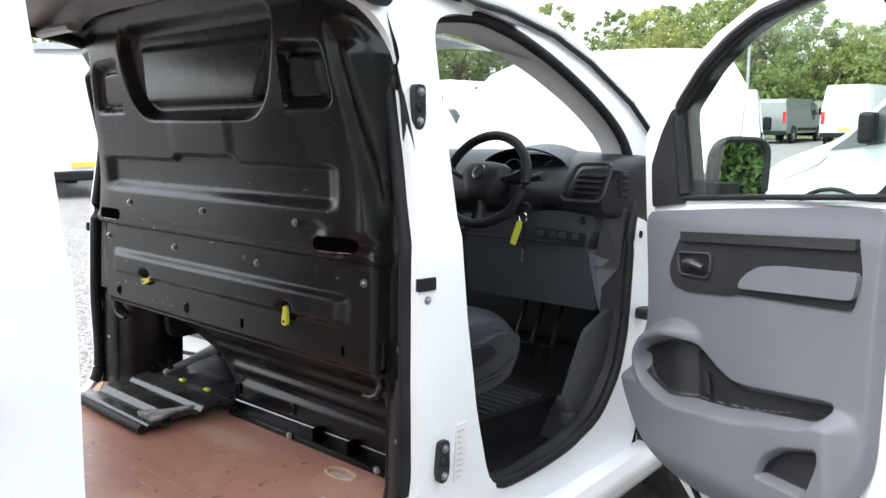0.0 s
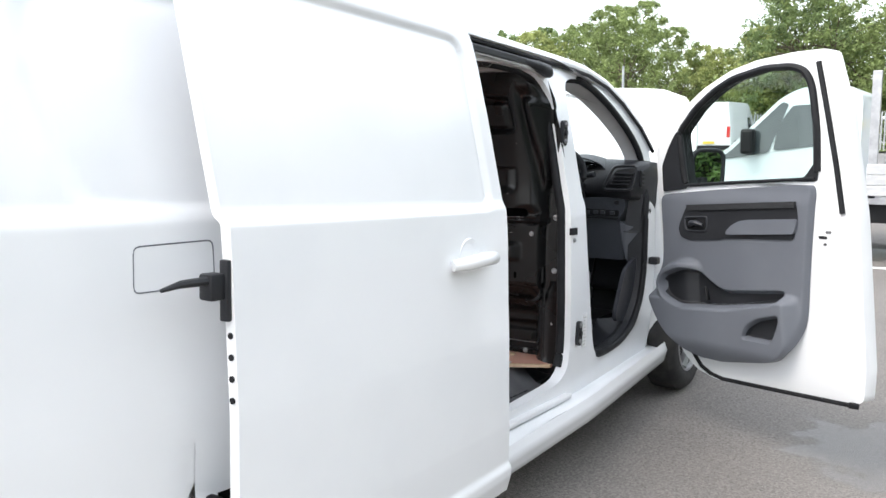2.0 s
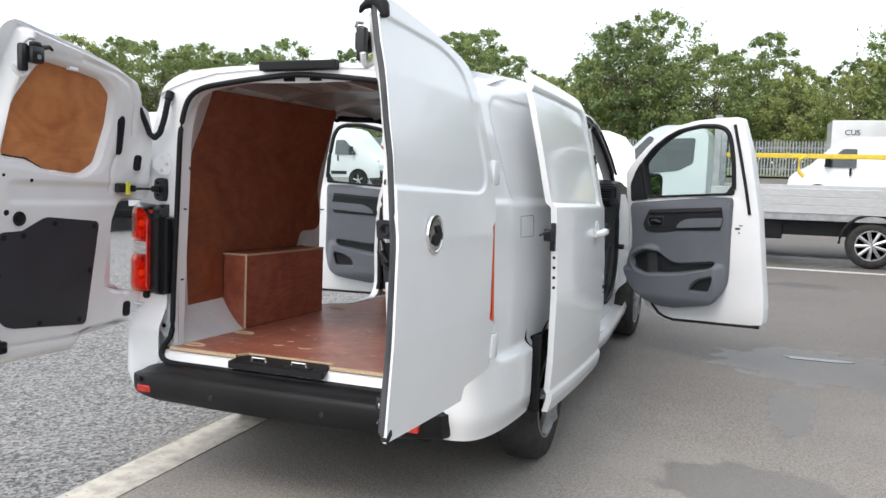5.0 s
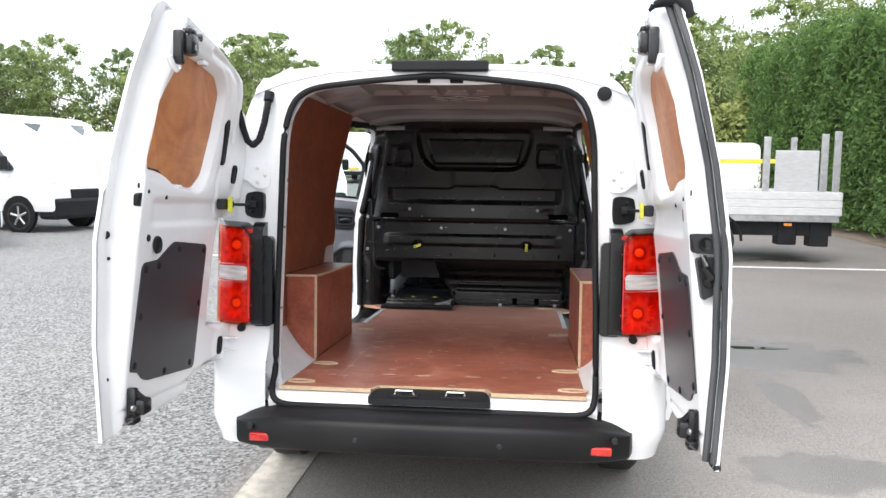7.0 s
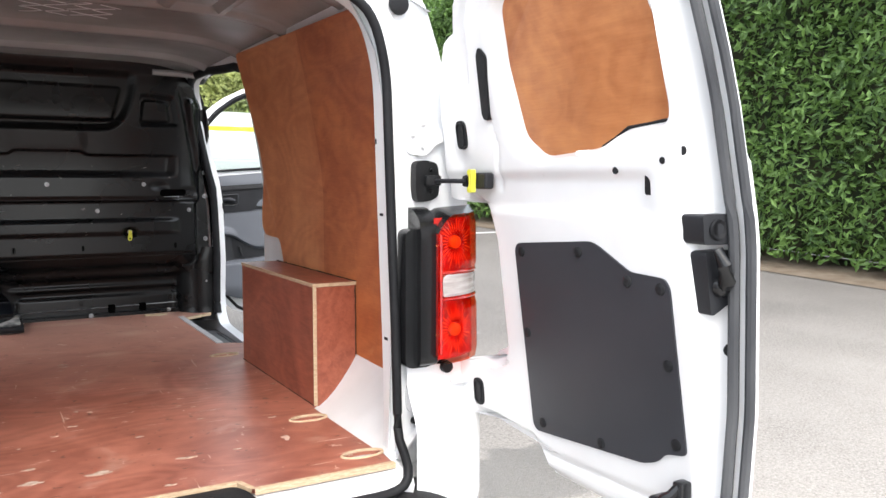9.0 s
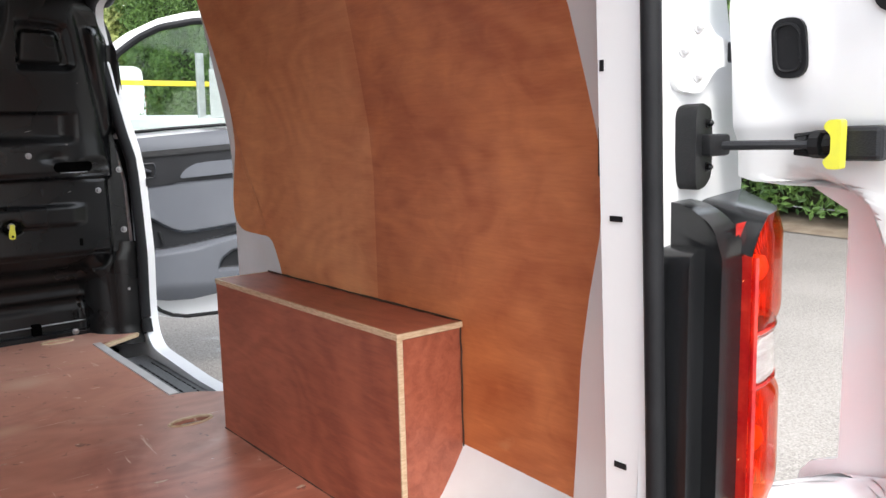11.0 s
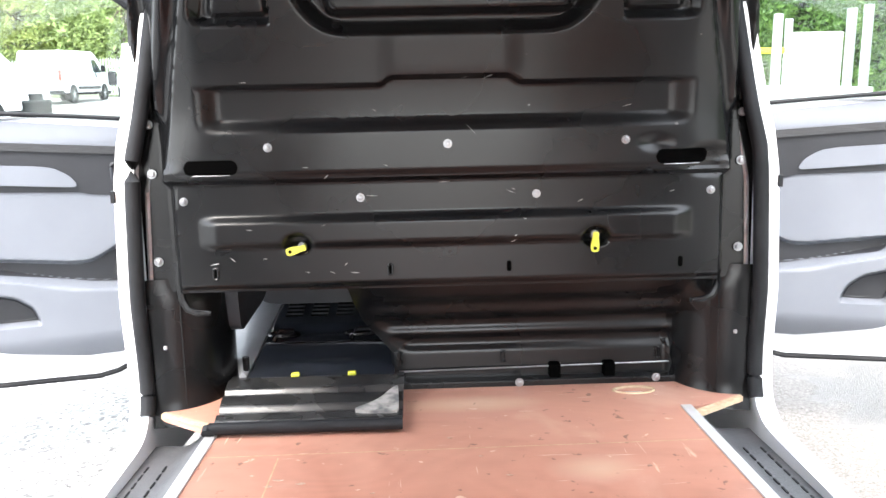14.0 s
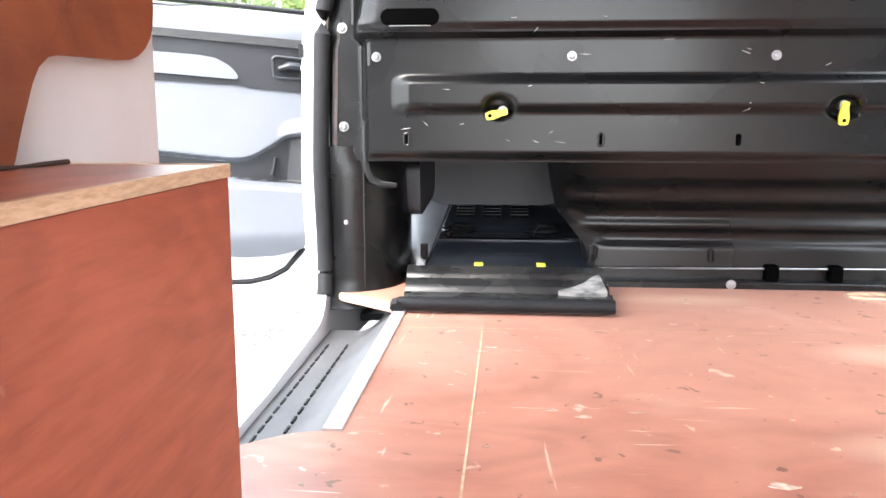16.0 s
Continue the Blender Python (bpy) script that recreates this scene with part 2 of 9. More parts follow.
        sm.inputs["B"].default_value = (*scuff, 1)
        l.new(sr.outputs["Result"], sm.inputs["Factor"])
        l.new(out, sm.inputs["A"])
        out = sm.outputs["Result"]
    if worn:
        # paler towards the bulkhead: side-door light painted into the colour, with some wear
        sp = n.new("ShaderNodeSeparateXYZ")
        l.new(co.outputs["Object"], sp.inputs["Vector"])
        wob = n.new("ShaderNodeMath")
        wob.operation = "MULTIPLY_ADD"
        wob.inputs[1].default_value = 1.4
        l.new(cloud.outputs["Fac"], wob.inputs[0])
        l.new(sp.outputs["Y"], wob.inputs[2])
        wr = n.new("ShaderNodeMapRange")
        wr.inputs["From Min"].default_value, wr.inputs["From Max"].default_value = worn[0] + 0.7, worn[1] + 0.7
        wr.inputs["To Max"].default_value = 0.8
        l.new(wob.outputs["Value"], wr.inputs["Value"])
        wm = n.new("ShaderNodeMix")
        wm.data_type = "RGBA"
        wm.inputs["B"].default_value = (*worn[2], 1)
        l.new(wr.outputs["Result"], wm.inputs["Factor"])
        l.new(out, wm.inputs["A"])
        out = wm.outputs["Result"]
    for cx, cy, rx, ry in stains:
        # dried spills with soft ragged rims
        mp3 = n.new("ShaderNodeMapping")
        mp3.vector_type = "TEXTURE"
        mp3.inputs["Location"].default_value, mp3.inputs["Scale"].default_value = (cx, cy, 0.6), (rx, ry, 1.0)
        l.new(co.outputs["Object"], mp3.inputs["Vector"])
        ln = n.new("ShaderNodeVectorMath")
        ln.operation = "LENGTH"
        l.new(mp3.outputs["Vector"], ln.inputs[0])
        wn_ = n.new("ShaderNodeMath")
        wn_.operation = "MULTIPLY_ADD"
        wn_.inputs[1].default_value = 1.6
        l.new(cloud.outputs["Fac"], wn_.inputs[0])
        l.new(ln.outputs["Value"], wn_.inputs[2])
        sf = n.new("ShaderNodeMapRange")
        sf.inputs["From Min"].default_value, sf.inputs["From Max"].default_value = 2.0, 0.9
        sf.inputs["To Max"].default_value = 0.42
        l.new(wn_.outputs["Value"], sf.inputs["Value"])
        sc3 = n.new("ShaderNodeMix")
        sc3.data_type = "RGBA"
        sc3.inputs["B"].default_value = (0.72, 0.56, 0.41, 1)
        l.new(sf.outputs["Result"], sc3.inputs["Factor"])
        l.new(out, sc3.inputs["A"])
        out = sc3.outputs["Result"]
    if specks:
        # dark dents and crumbs, and fine pale scratches
        for scale_, at_, colr, st in ((34.0, 0.668, specks, (1, 1, 1)), (23.0, 0.685, scuff, (1, 1, 1)), (5.0, 0.68, scuff, (1.0, 14.0, 1)), (4.0, 0.70, scuff, (12.0, 1.0, 1)), (3.2, 0.60, (0.62, 0.40, 0.31), (1, 1, 1))):
            m2 = n.new("ShaderNodeMapping")
            m2.inputs["Scale"].default_value = st
            m2.inputs["Rotation"].default_value = (0, 0, 0.35 * st[0])
            l.new(co.outputs["Object"], m2.inputs["Vector"])
            sn = n.new("ShaderNodeTexNoise")
            sn.inputs["Scale"].default_value, sn.inputs["Detail"].default_value, sn.inputs["Distortion"].default_value = scale_, 4.0, 0.4
            l.new(m2.outputs["Vector"], sn.inputs["Vector"])
            sq = n.new("ShaderNodeMapRange")
            sq.inputs["From Min"].default_value, sq.inputs["From Max"].default_value = at_, at_ + (0.16 if scale_ == 3.2 else 0.04)
            sq.inputs["To Max"].default_value = 0.7
            l.new(sn.outputs["Fac"], sq.inputs["Value"])
            sx = n.new("ShaderNodeMix")
            sx.data_type = "RGBA"
            sx.inputs["B"].default_value = (*colr, 1)
            l.new(sq.outputs["Result"], sx.inputs["Factor"])
            l.new(out, sx.inputs["A"])
            out = sx.outputs["Result"]
    l.new(out, b.inputs["Base Color"])
    b.inputs["Roughness"].default_value = rough
    bn = n.new("ShaderNodeBump")
    bn.inputs["Strength"].default_value, bn.inputs["Distance"].default_value = 0.12, 0.004
    l.new(grain.outputs["Fac"], bn.inputs["Height"])
    l.new(bn.outputs["Normal"], b.inputs["Normal"])
    return m


# worn: the floor's front end, lightened for side-door light as well as wear
PLY_FLOOR = ply_mat("red_film_ply_floor", (0.24, 0.074, 0.047), (0.43, 0.160, 0.108), "X", 0.36, 6, (0.72, 0.56, 0.46), 0.62, 5.0, specks=(0.10, 0.045, 0.03), stains=((0.30, 2.19, 0.10, 0.07), (0.05, 2.62, 0.22, 0.05), (0.15, 1.75, 0.08, 0.05)), worn=(1.1, 2.4, (0.54, 0.28, 0.205)))
PLY_BOX = ply_mat("red_film_ply_box", (0.215, 0.053, 0.029), (0.41, 0.124, 0.070), "Y", 0.42, 20, (0.52, 0.33, 0.25), 0.73, 9.0)
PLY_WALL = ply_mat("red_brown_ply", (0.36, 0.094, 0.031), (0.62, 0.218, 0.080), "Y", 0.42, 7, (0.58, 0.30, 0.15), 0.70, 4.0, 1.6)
# darker copy of red_brown_ply: the left wall's shade is put into the colour
PLY_WALL_SHADED = ply_mat("shaded_red_brown_ply", (0.175, 0.046, 0.020), (0.33, 0.098, 0.040), "Y", 0.42, 7, (0.38, 0.16, 0.08), 0.70, 4.0, 1.6)
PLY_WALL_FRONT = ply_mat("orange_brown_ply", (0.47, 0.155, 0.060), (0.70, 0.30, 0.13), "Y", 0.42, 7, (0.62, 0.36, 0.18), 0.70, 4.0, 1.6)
PLY_DOOR = ply_mat("orange_ply", (0.33, 0.108, 0.036), (0.53, 0.22, 0.08), "Y", 0.45, 4, knot=3.0)
PLY_EDGE = mat("raw_ply_edge", (0.60, 0.46, 0.31), 0.7, col2=(0.45, 0.32, 0.2), scale=60, stretch=(1, 1, 6))
# ---- building helpers ----
def part(name, bm, material, parent, label="", smooth=False):
    """Link a bmesh as ONE mesh object under a thing or a part."""
    bmesh.ops.recalc_face_normals(bm, faces=bm.faces)
    me = bpy.data.meshes.new(name)
    bm.to_mesh(me)
    bm.free()
    me.materials.append(material)
    if smooth:
        for p in me.polygons:
            p.use_smooth = True
        me.set_sharp_from_angle(angle=radians(38))
    ob = new(name, me)
    ob.parent = parent
    if label:
        ob["label"] = label
    return ob


def thing(name, label, category, group="", kind="", at=None):
    ob = new(name)
    ob.empty_display_size = 0.1
    if at is not None:
        ob.matrix_world = at
    return tagged(ob, label, category, group, kind)


def box(bm, x0, x1, y0, y1, z0, z1, bevel=0.0, m=None):
    res = bmesh.ops.create_cube(bm, size=1)
    vs = res["verts"]
    for v in vs:
        v.co = Vector(((x0 + x1) / 2 + v.co.x * (x1 - x0), (y0 + y1) / 2 + v.co.y * (y1 - y0), (z0 + z1) / 2 + v.co.z * (z1 - z0)))
    if bevel:
        es = list({e for v in vs for e in v.link_edges})
        out = bmesh.ops.bevel(bm, geom=es, offset=bevel, segments=2, profile=0.5, affect="EDGES")
        vs = list({v for f in out["faces"] for v in f.verts} | {v for v in vs if v.is_valid})
    if m is not None:
        for v in vs:
            v.co = m @ v.co
    return bm


def soften(pts, r, n=4):
    """An outline with its corners rounded to about r."""
    out, k = [], len(pts)
    for i in range(k):
        p, a, b = Vector(pts[i]), Vector(pts[i - 1]), Vector(pts[(i + 1) % k])
        da, db = (a - p).length, (b - p).length
        ra, rb = min(r, da * 0.45), min(r, db * 0.45)
        s, e = p + (a - p) * (ra / max(da, 1e-6)), p + (b - p) * (rb / max(db, 1e-6))
        for j in range(n + 1):
            t = j / n
            out.append(tuple(s * (1 - t) ** 2 + p * 2 * t * (1 - t) + e * t ** 2))
    return out


def finely(pts, step):
    """The same outline with points at most step apart."""
    out = []
    for i, p in enumerate(pts):
        q = pts[(i + 1) % len(pts)]
        n = max(1, int(math.dist(p, q) / step))
        out += [(p[0] + (q[0] - p[0]) * j / n, p[1] + (q[1] - p[1]) * j / n) for j in range(n)]
    return out


def plate(bm, outline, front, back, holes=()):
    """A plate between two maps (u, v) -> place, with holes cut through."""
    for fn in (front, back):
        es = []
        for ring in (outline, *holes):
            vs = [bm.verts.new(fn(*p)) for p in ring]
            es += [bm.edges.new((vs[i - 1], vs[i])) for i in range(len(vs))]
        bmesh.ops.triangle_fill(bm, use_beauty=True, use_dissolve=False, edges=es)
    for ring in (outline, *holes):
        a = [bm.verts.new(front(*p)) for p in ring]
        b = [bm.verts.new(back(*p)) for p in ring]
        for i in range(len(ring)):
            bm.faces.new((a[i - 1], a[i], b[i], b[i - 1]))
    bmesh.ops.remove_doubles(bm, verts=bm.verts, dist=1e-5)
    return bm


def sheet(bm, nu, nv, fn, thick=None):
    """A curved sheet fn(u, v), u and v from 0 to 1; thick: a vector that gives it a second face and edges."""
    def grid(off):
        vs = [[bm.verts.new(Vector(fn(i / nu, j / nv)) + off) for i in range(nu + 1)] for j in range(nv + 1)]
        for j in range(nv):
            for i in range(nu):
                bm.faces.new((vs[j][i], vs[j][i + 1], vs[j + 1][i + 1], vs[j + 1][i]))
        return vs
    a = grid(Vector((0, 0, 0)))
    if thick is not None:
        b = grid(Vector(thick))
        rim = lambda g: [g[0][i] for i in range(nu)] + [g[j][nu] for j in range(nv)] + [g[nv][i] for i in range(nu, 0, -1)] + [g[j][0] for j in range(nv, 0, -1)]
        ra, rb = rim(a), rim(b)
        for i in range(len(ra)):
            bm.faces.new((ra[i - 1], ra[i], rb[i], rb[i - 1]))
    return bm


def tube(bm, pts, r, n=10, closed=False, flat=1.0):
    """A round bar along points. flat: its height against its width."""
    pts = [Vector(p) for p in pts]
    rings, k = [], len(pts)
    for i, p in enumerate(pts):
        a = pts[i - 1] if (i or closed) else p
        b = pts[(i + 1) % k] if (i < k - 1 or closed) else p
        d = (b - a).normalized()
        side = d.cross(Vector((0, 0, 1)))
        side = (d.cross(Vector((1, 0, 0))) if side.length < 0.15 else side).normalized()
        up = side.cross(d).normalized()
        rr = r[i] if isinstance(r, (list, tuple)) else r
        rings.append([bm.verts.new(p + side * math.cos(w) * rr + up * math.sin(w) * rr * flat) for w in [2 * math.pi * j / n for j in range(n)]])
    for i in range(k if closed else k - 1):
        a, b = rings[i], rings[(i + 1) % k]
        for j in range(n):
            bm.faces.new((a[j - 1], a[j], b[j], b[j - 1]))
    if not closed:
        bm.faces.new(rings[0])
        bm.faces.new(rings[-1][::-1])
    return bm


def lathe(bm, centre, axis, prof, n=28):
    """A turned body: prof holds (distance along the axis, radius)."""
    axis = Vector(axis).normalized()
    a = axis.orthogonal().normalized()
    b = axis.cross(a)
    rings = [[bm.verts.new(Vector(centre) + axis * h + (a * math.cos(w) + b * math.sin(w)) * r) for w in [2 * math.pi * j / n for j in range(n)]] for h, r in prof]
    for p, q in zip(rings, rings[1:]):
        for j in range(n):
            bm.faces.new((p[j - 1], p[j], q[j], q[j - 1]))
    bm.faces.new(rings[0])
    bm.faces.new(rings[-1][::-1])
    return bm


def lerp(x, table):
    return float(np.interp(x, [p[0] for p in table], [p[1] for p in table]))


def step(a, b, x):
    t = min(1.0, max(0.0, (x - a) / (b - a)))
    return t * t * (3 - 2 * t)


def bolt(name, parent, at, axis, r=0.011, material=None, label="zinc bolt head"):
    bm = bmesh.new()
    lathe(bm, at, axis, [(0, r * 1.25), (0.003, r * 1.25), (0.003, r * 0.85), (0.008, r * 0.8), (0.010, r * 0.5)], 10)
    return part(name, bm, material or STEEL, parent, label)


def wheel(parent, x, y, z, s, r=0.335, w=0.215, spokes=5, rim_mat=None):
    """A road wheel with its outer face at x, on the side s."""
    bm = bmesh.new()
    lathe(bm, (x, y, z), (-s, 0, 0), [(0.03, r * 0.62), (0.012, r * 0.66), (0.0, r * 0.80), (0.012, r * 0.93), (0.04, r), (w * 0.5, r * 1.005), (w - 0.04, r), (w - 0.01, r * 0.9), (w, r * 0.6)], 40)
    tyre = part("wheel", bm, TYRE, parent, "black tyre on a light alloy rim", True)
    bm = bmesh.new()
    lathe(bm, (x + s * -0.01, y, z), (-s, 0, 0), [(0.02, r * 0.60), (0.0, r * 0.66), (0.0, r * 0.62), (0.05, r * 0.55), (0.09, r * 0.5)], 36)
    for k in range(spokes):
        a = 2 * math.pi * k / spokes + 0.4
        d, t = Vector((0, math.cos(a), math.sin(a))), Vector((0, -math.sin(a), math.cos(a)))
        c = Vector((x - s * 0.02, y, z))
        tube(bm, [c + d * r * 0.06, c + d * r * 0.35 + Vector((s * 0.008, 0, 0)), c + d * r * 0.62], [0.032, 0.026, 0.03], 6)
    lathe(bm, (x - s * 0.03, y, z), (s, 0, 0), [(0, r * 0.17), (0.02, r * 0.17), (0.03, r * 0.1)], 20)
    part("rim", bm, rim_mat or ALU, tyre)
    return tyre


def cross(o, w, axis):
    """Where an outline crosses the line u = w (axis 0) or v = w (axis 1): first and last place."""
    hits = []
    for p, q in zip(o, o[1:] + o[:1]):
        if (p[axis] - w) * (q[axis] - w) <= 0 and p[axis] != q[axis]:
            hits.append(p[1 - axis] + (q[1 - axis] - p[1 - axis]) * (w - p[axis]) / (q[axis] - p[axis]))
    return (min(hits), max(hits)) if hits else (0.3, 0.3)


def inside(o, u, v):
    """Distance into an outline (minus: outside)."""
    best, odd = 9.0, False
    for p, q in zip(o, o[1:] + o[:1]):
        dx_, dy_ = q[0] - p[0], q[1] - p[1]
        t = max(0.0, min(1.0, ((u - p[0]) * dx_ + (v - p[1]) * dy_) / max(1e-9, dx_ * dx_ + dy_ * dy_)))
        best = min(best, math.hypot(u - p[0] - t * dx_, v - p[1] - t * dy_))
        if (p[1] > v) != (q[1] > v) and u < p[0] + dx_ * (v - p[1]) / dy_:
            odd = not odd
    return best if odd else -best
# ---- the van ----
# Its own axes: x to its right, y forward from the rear sill, z up. All its doors and the bonnet stand open.
van = thing("van", "white panel van, all doors open, ply-lined load bay, on tarmac", "van", at=LEVEL)
SIDE = [(0.30, 0.905), (0.42, 0.94), (0.60, 0.952), (0.90, 0.957), (1.20, 0.947), (1.305, 0.94), (1.335, 0.925), (1.60, 0.872), (1.74, 0.83), (1.82, 0.78), (1.87, 0.70)]


DOOR_SIDE = SIDE[:8] + [(1.75, 0.838), (1.85, 0.812), (1.905, 0.785)]


def XP(z, y=1.0):
    """Half the body's width at a height; the cab narrows towards the nose."""
    return lerp(z, SIDE) - 0.11 * max(0.0, y - 2.75) / 1.1


def roof_z(x, y):
    return 1.955 - 0.045 * abs(x / 0.74) ** 3.2 - 0.105 * step(0.9, -0.1, y) - 0.06 * abs(x / 0.74) ** 3.2 * step(0.9, 0.0, y)


# --- load bay: floor, ceiling, linings ---
FLOOR_Z = 0.600
floor_out = soften([(-0.60, 0.0), (-0.235, -0.002), (-0.215, 0.06), (0.215, 0.06), (0.235, -0.002), (0.60, 0.0), (0.60, 0.595), (0.635, 0.60), (0.635, 1.38), (0.735, 1.39), (0.735, 1.685), (0.66, 1.745), (0.60, 1.76), (0.598, 2.54), (0.78, 2.60), (0.78, 2.66), (0.70, 2.83),
                    (-0.70, 2.83), (-0.78, 2.66), (-0.78, 2.60), (-0.598, 2.46), (-0.60, 1.76), (-0.66, 1.745), (-0.735, 1.685), (-0.735, 1.39), (-0.635, 1.38), (-0.635, 0.60), (-0.60, 0.595)], 0.02, 2)
tie_downs = [(-0.545, 0.10), (0.555, 0.10), (-0.538, 0.48), (0.545, 0.475), (0.505, 2.69), (-0.50, 2.72), (0.56, 1.50), (-0.56, 1.50)]
hole = lambda c, a, b: [(c[0] + a * math.cos(t), c[1] + b * math.sin(t)) for t in [2 * math.pi * k / 20 for k in range(20)]]
bm = plate(bmesh.new(), floor_out, lambda u, v: (u, v, FLOOR_Z), lambda u, v: (u, v, FLOOR_Z - 0.012), [hole(c, 0.055, 0.026) for c in tie_downs])
load_floor = part("load_floor", bm, PLY_FLOOR, van, "worn reddish-brown plywood floor with pale scuffs")
bm = bmesh.new()
edge = [(-0.60, 0.0), (-0.235, -0.002), (-0.215, 0.06), (0.215, 0.06), (0.235, -0.002), (0.60, 0.0)]
for p, q in zip(edge, edge[1:]):
    d = Vector((q[0] - p[0], q[1] - p[1], 0)).normalized()
    n = Vector((-d.y, d.x, 0)) * 0.007
    a, b = Vector((*p, 0)), Vector((*q, 0))
    vs = [bm.verts.new(v) for v in (a - n + Vector((0, 0, 0.5885)), b - n + Vector((0, 0, 0.5885)), b - n + Vector((0, 0, 0.603)), a - n + Vector((0, 0, 0.603)), a + n + Vector((0, 0, 0.603)), b + n + Vector((0, 0, 0.603)))]
    bm.faces.new(vs[:4])
    bm.faces.new((vs[3], vs[2], vs[5], vs[4]))
part("floor_edge", bm, PLY_EDGE, load_floor, "raw pale plywood edge")
for c in tie_downs:
    bm = bmesh.new()
    tube(bm, [(c[0] + 0.057 * math.cos(t), c[1] + 0.028 * math.sin(t), 0.6005) for t in [2 * math.pi * k / 24 for k in range(24)]], 0.0045, 5, True)
    rim = part("tie_down_rim", bm, PLY_EDGE, load_floor, "pale cut edge round a floor hole")
    bm = bmesh.new()
    lathe(bm, (c[0], c[1], 0.572), (0, 0, 1), [(0, 0.056), (0.004, 0.05), (0.004, 0.03), (0.010, 0.022)], 16)
    tube(bm, [(c[0] - 0.02, c[1] - 0.008, 0.582), (c[0] - 0.018, c[1] - 0.01, 0.592), (c[0] + 0.018, c[1] - 0.01, 0.592), (c[0] + 0.02, c[1] - 0.008, 0.582)], 0.004, 6)
    part("tie_down", bm, STEEL if c[1] > 2 else BLACK_STEEL, load_floor, "sunken steel lashing eye")
# joint lines of the floor sheets
for (xa, ya, xb, yb) in ((-0.415, 0.2, -0.418, 2.30), (-0.60, 2.315, 0.60, 2.33)):
    bm = bmesh.new()
    n = Vector((yb - ya, xa - xb, 0)).normalized() * 0.0017
    p, q = Vector((xa, ya, 0.6012)), Vector((xb, yb, 0.6012))
    bm.faces.new([bm.verts.new(v) for v in (p - n, q - n, q + n, p + n)])
    part("floor_joint", bm, PLY_EDGE, load_floor, "pale worn joint between floor sheets")
# flakes knocked out of the floor's brown film, paler wood showing
CHIP = mat("flaked_pale_wood", (0.56, 0.45, 0.37), 0.75, col2=(0.40, 0.27, 0.20), scale=90, bump=0.2, bscale=200)
random.seed(808)
FLAKES = [(-0.212, 0.402, 0.014), (-0.213, 0.297, 0.022), (-0.062, 0.289, 0.026), (0.145, 0.298, 0.022), (0.279, 0.304, 0.01), (-0.39, 1.099, 0.013), (-0.38, 0.938, 0.018), (-0.378, 0.695, 0.014), (-0.408, 0.44, 0.01), (-0.035, 1.586, 0.016), (-0.083, 0.738, 0.011), (-0.416, 2.157, 0.008), (-0.254, 1.837, 0.01), (0.363, 1.168, 0.012), (0.587, 0.941, 0.009), (-0.447, 0.252, 0.012), (-0.392, 0.24, 0.012), (-0.346, 2.165, 0.009), (-0.4, 2.185, 0.01), (-0.3, 1.861, 0.009), (-0.172, 1.86, 0.011), (-0.038, 1.631, 0.016), (-0.1, 2.04, 0.005), (0.07, 0.124, 0.012)]
FLAKES += [(random.uniform(-0.5, 0.5), random.uniform(0.12, 0.95), random.uniform(0.004, 0.010)) for k in range(14)] + [(random.uniform(-0.5, 0.5), random.uniform(1.0, 2.4), random.uniform(0.003, 0.006)) for k in range(14)]
for cx, cy, r in FLAKES:
    r *= 0.58
    ph = random.uniform(0, 6)
    ring = [(cx + 1.9 * r * math.cos(t) * (1 + 0.35 * math.sin(3 * t + ph)), cy + 0.75 * r * math.sin(t) * (1 + 0.45 * math.cos(2 * t + ph))) for t in [2 * math.pi * k / 14 for k in range(14)]]
    bm = plate(bmesh.new(), ring, lambda u, v: (u, v, FLOOR_Z + 0.0009), lambda u, v: (u, v, FLOOR_Z - 0.003))
    part("flake", bm, CHIP, load_floor)
# steel subfloor and white rear sill
bm = box(bmesh.new(), -0.60, 0.60, 0.02, 2.84, 0.545, 0.586)
part("subfloor", bm, WHITE_IN, van)
bm = bmesh.new()
sill_prof = [(-0.035, 0.545), (-0.02, 0.575), (0.0, 0.584), (0.09, 0.586), (0.09, 0.50), (-0.02, 0.50)]
plate(bm, sill_prof, lambda u, v: (-0.64, u, v), lambda u, v: (0.64, u, v))
part("rear_sill", bm, WHITE, van, "white painted loading sill")
bm = bmesh.new()
tp = soften([(-0.24, -0.072), (-0.225, 0.0), (-0.205, 0.052), (0.205, 0.052), (0.225, 0.0), (0.24, -0.072)], 0.02, 3)
plate(bm, tp, lambda u, v: (u, v, 0.596 + 0.18 * min(0, v)), lambda u, v: (u, v, 0.58 + 0.3 * min(0, v)))
tread = part("sill_tread", bm, BLACK_PLASTIC, van, "black plastic tread on the loading sill", True)
for x in (-0.10, 0.10):
    bm = box(bmesh.new(), x - 0.06, x + 0.06, -0.05, -0.012, 0.5855, 0.5915, 0.002)
    part("striker_recess", bm, RUBBER, tread)
    bm = bmesh.new()
    tube(bm, [(x - 0.035, -0.03, 0.59), (x - 0.032, -0.03, 0.606), (x + 0.032, -0.03, 0.606), (x + 0.035, -0.03, 0.59)], 0.006, 8)
    part("striker", bm, CHROME, tread, "bright lock striker")
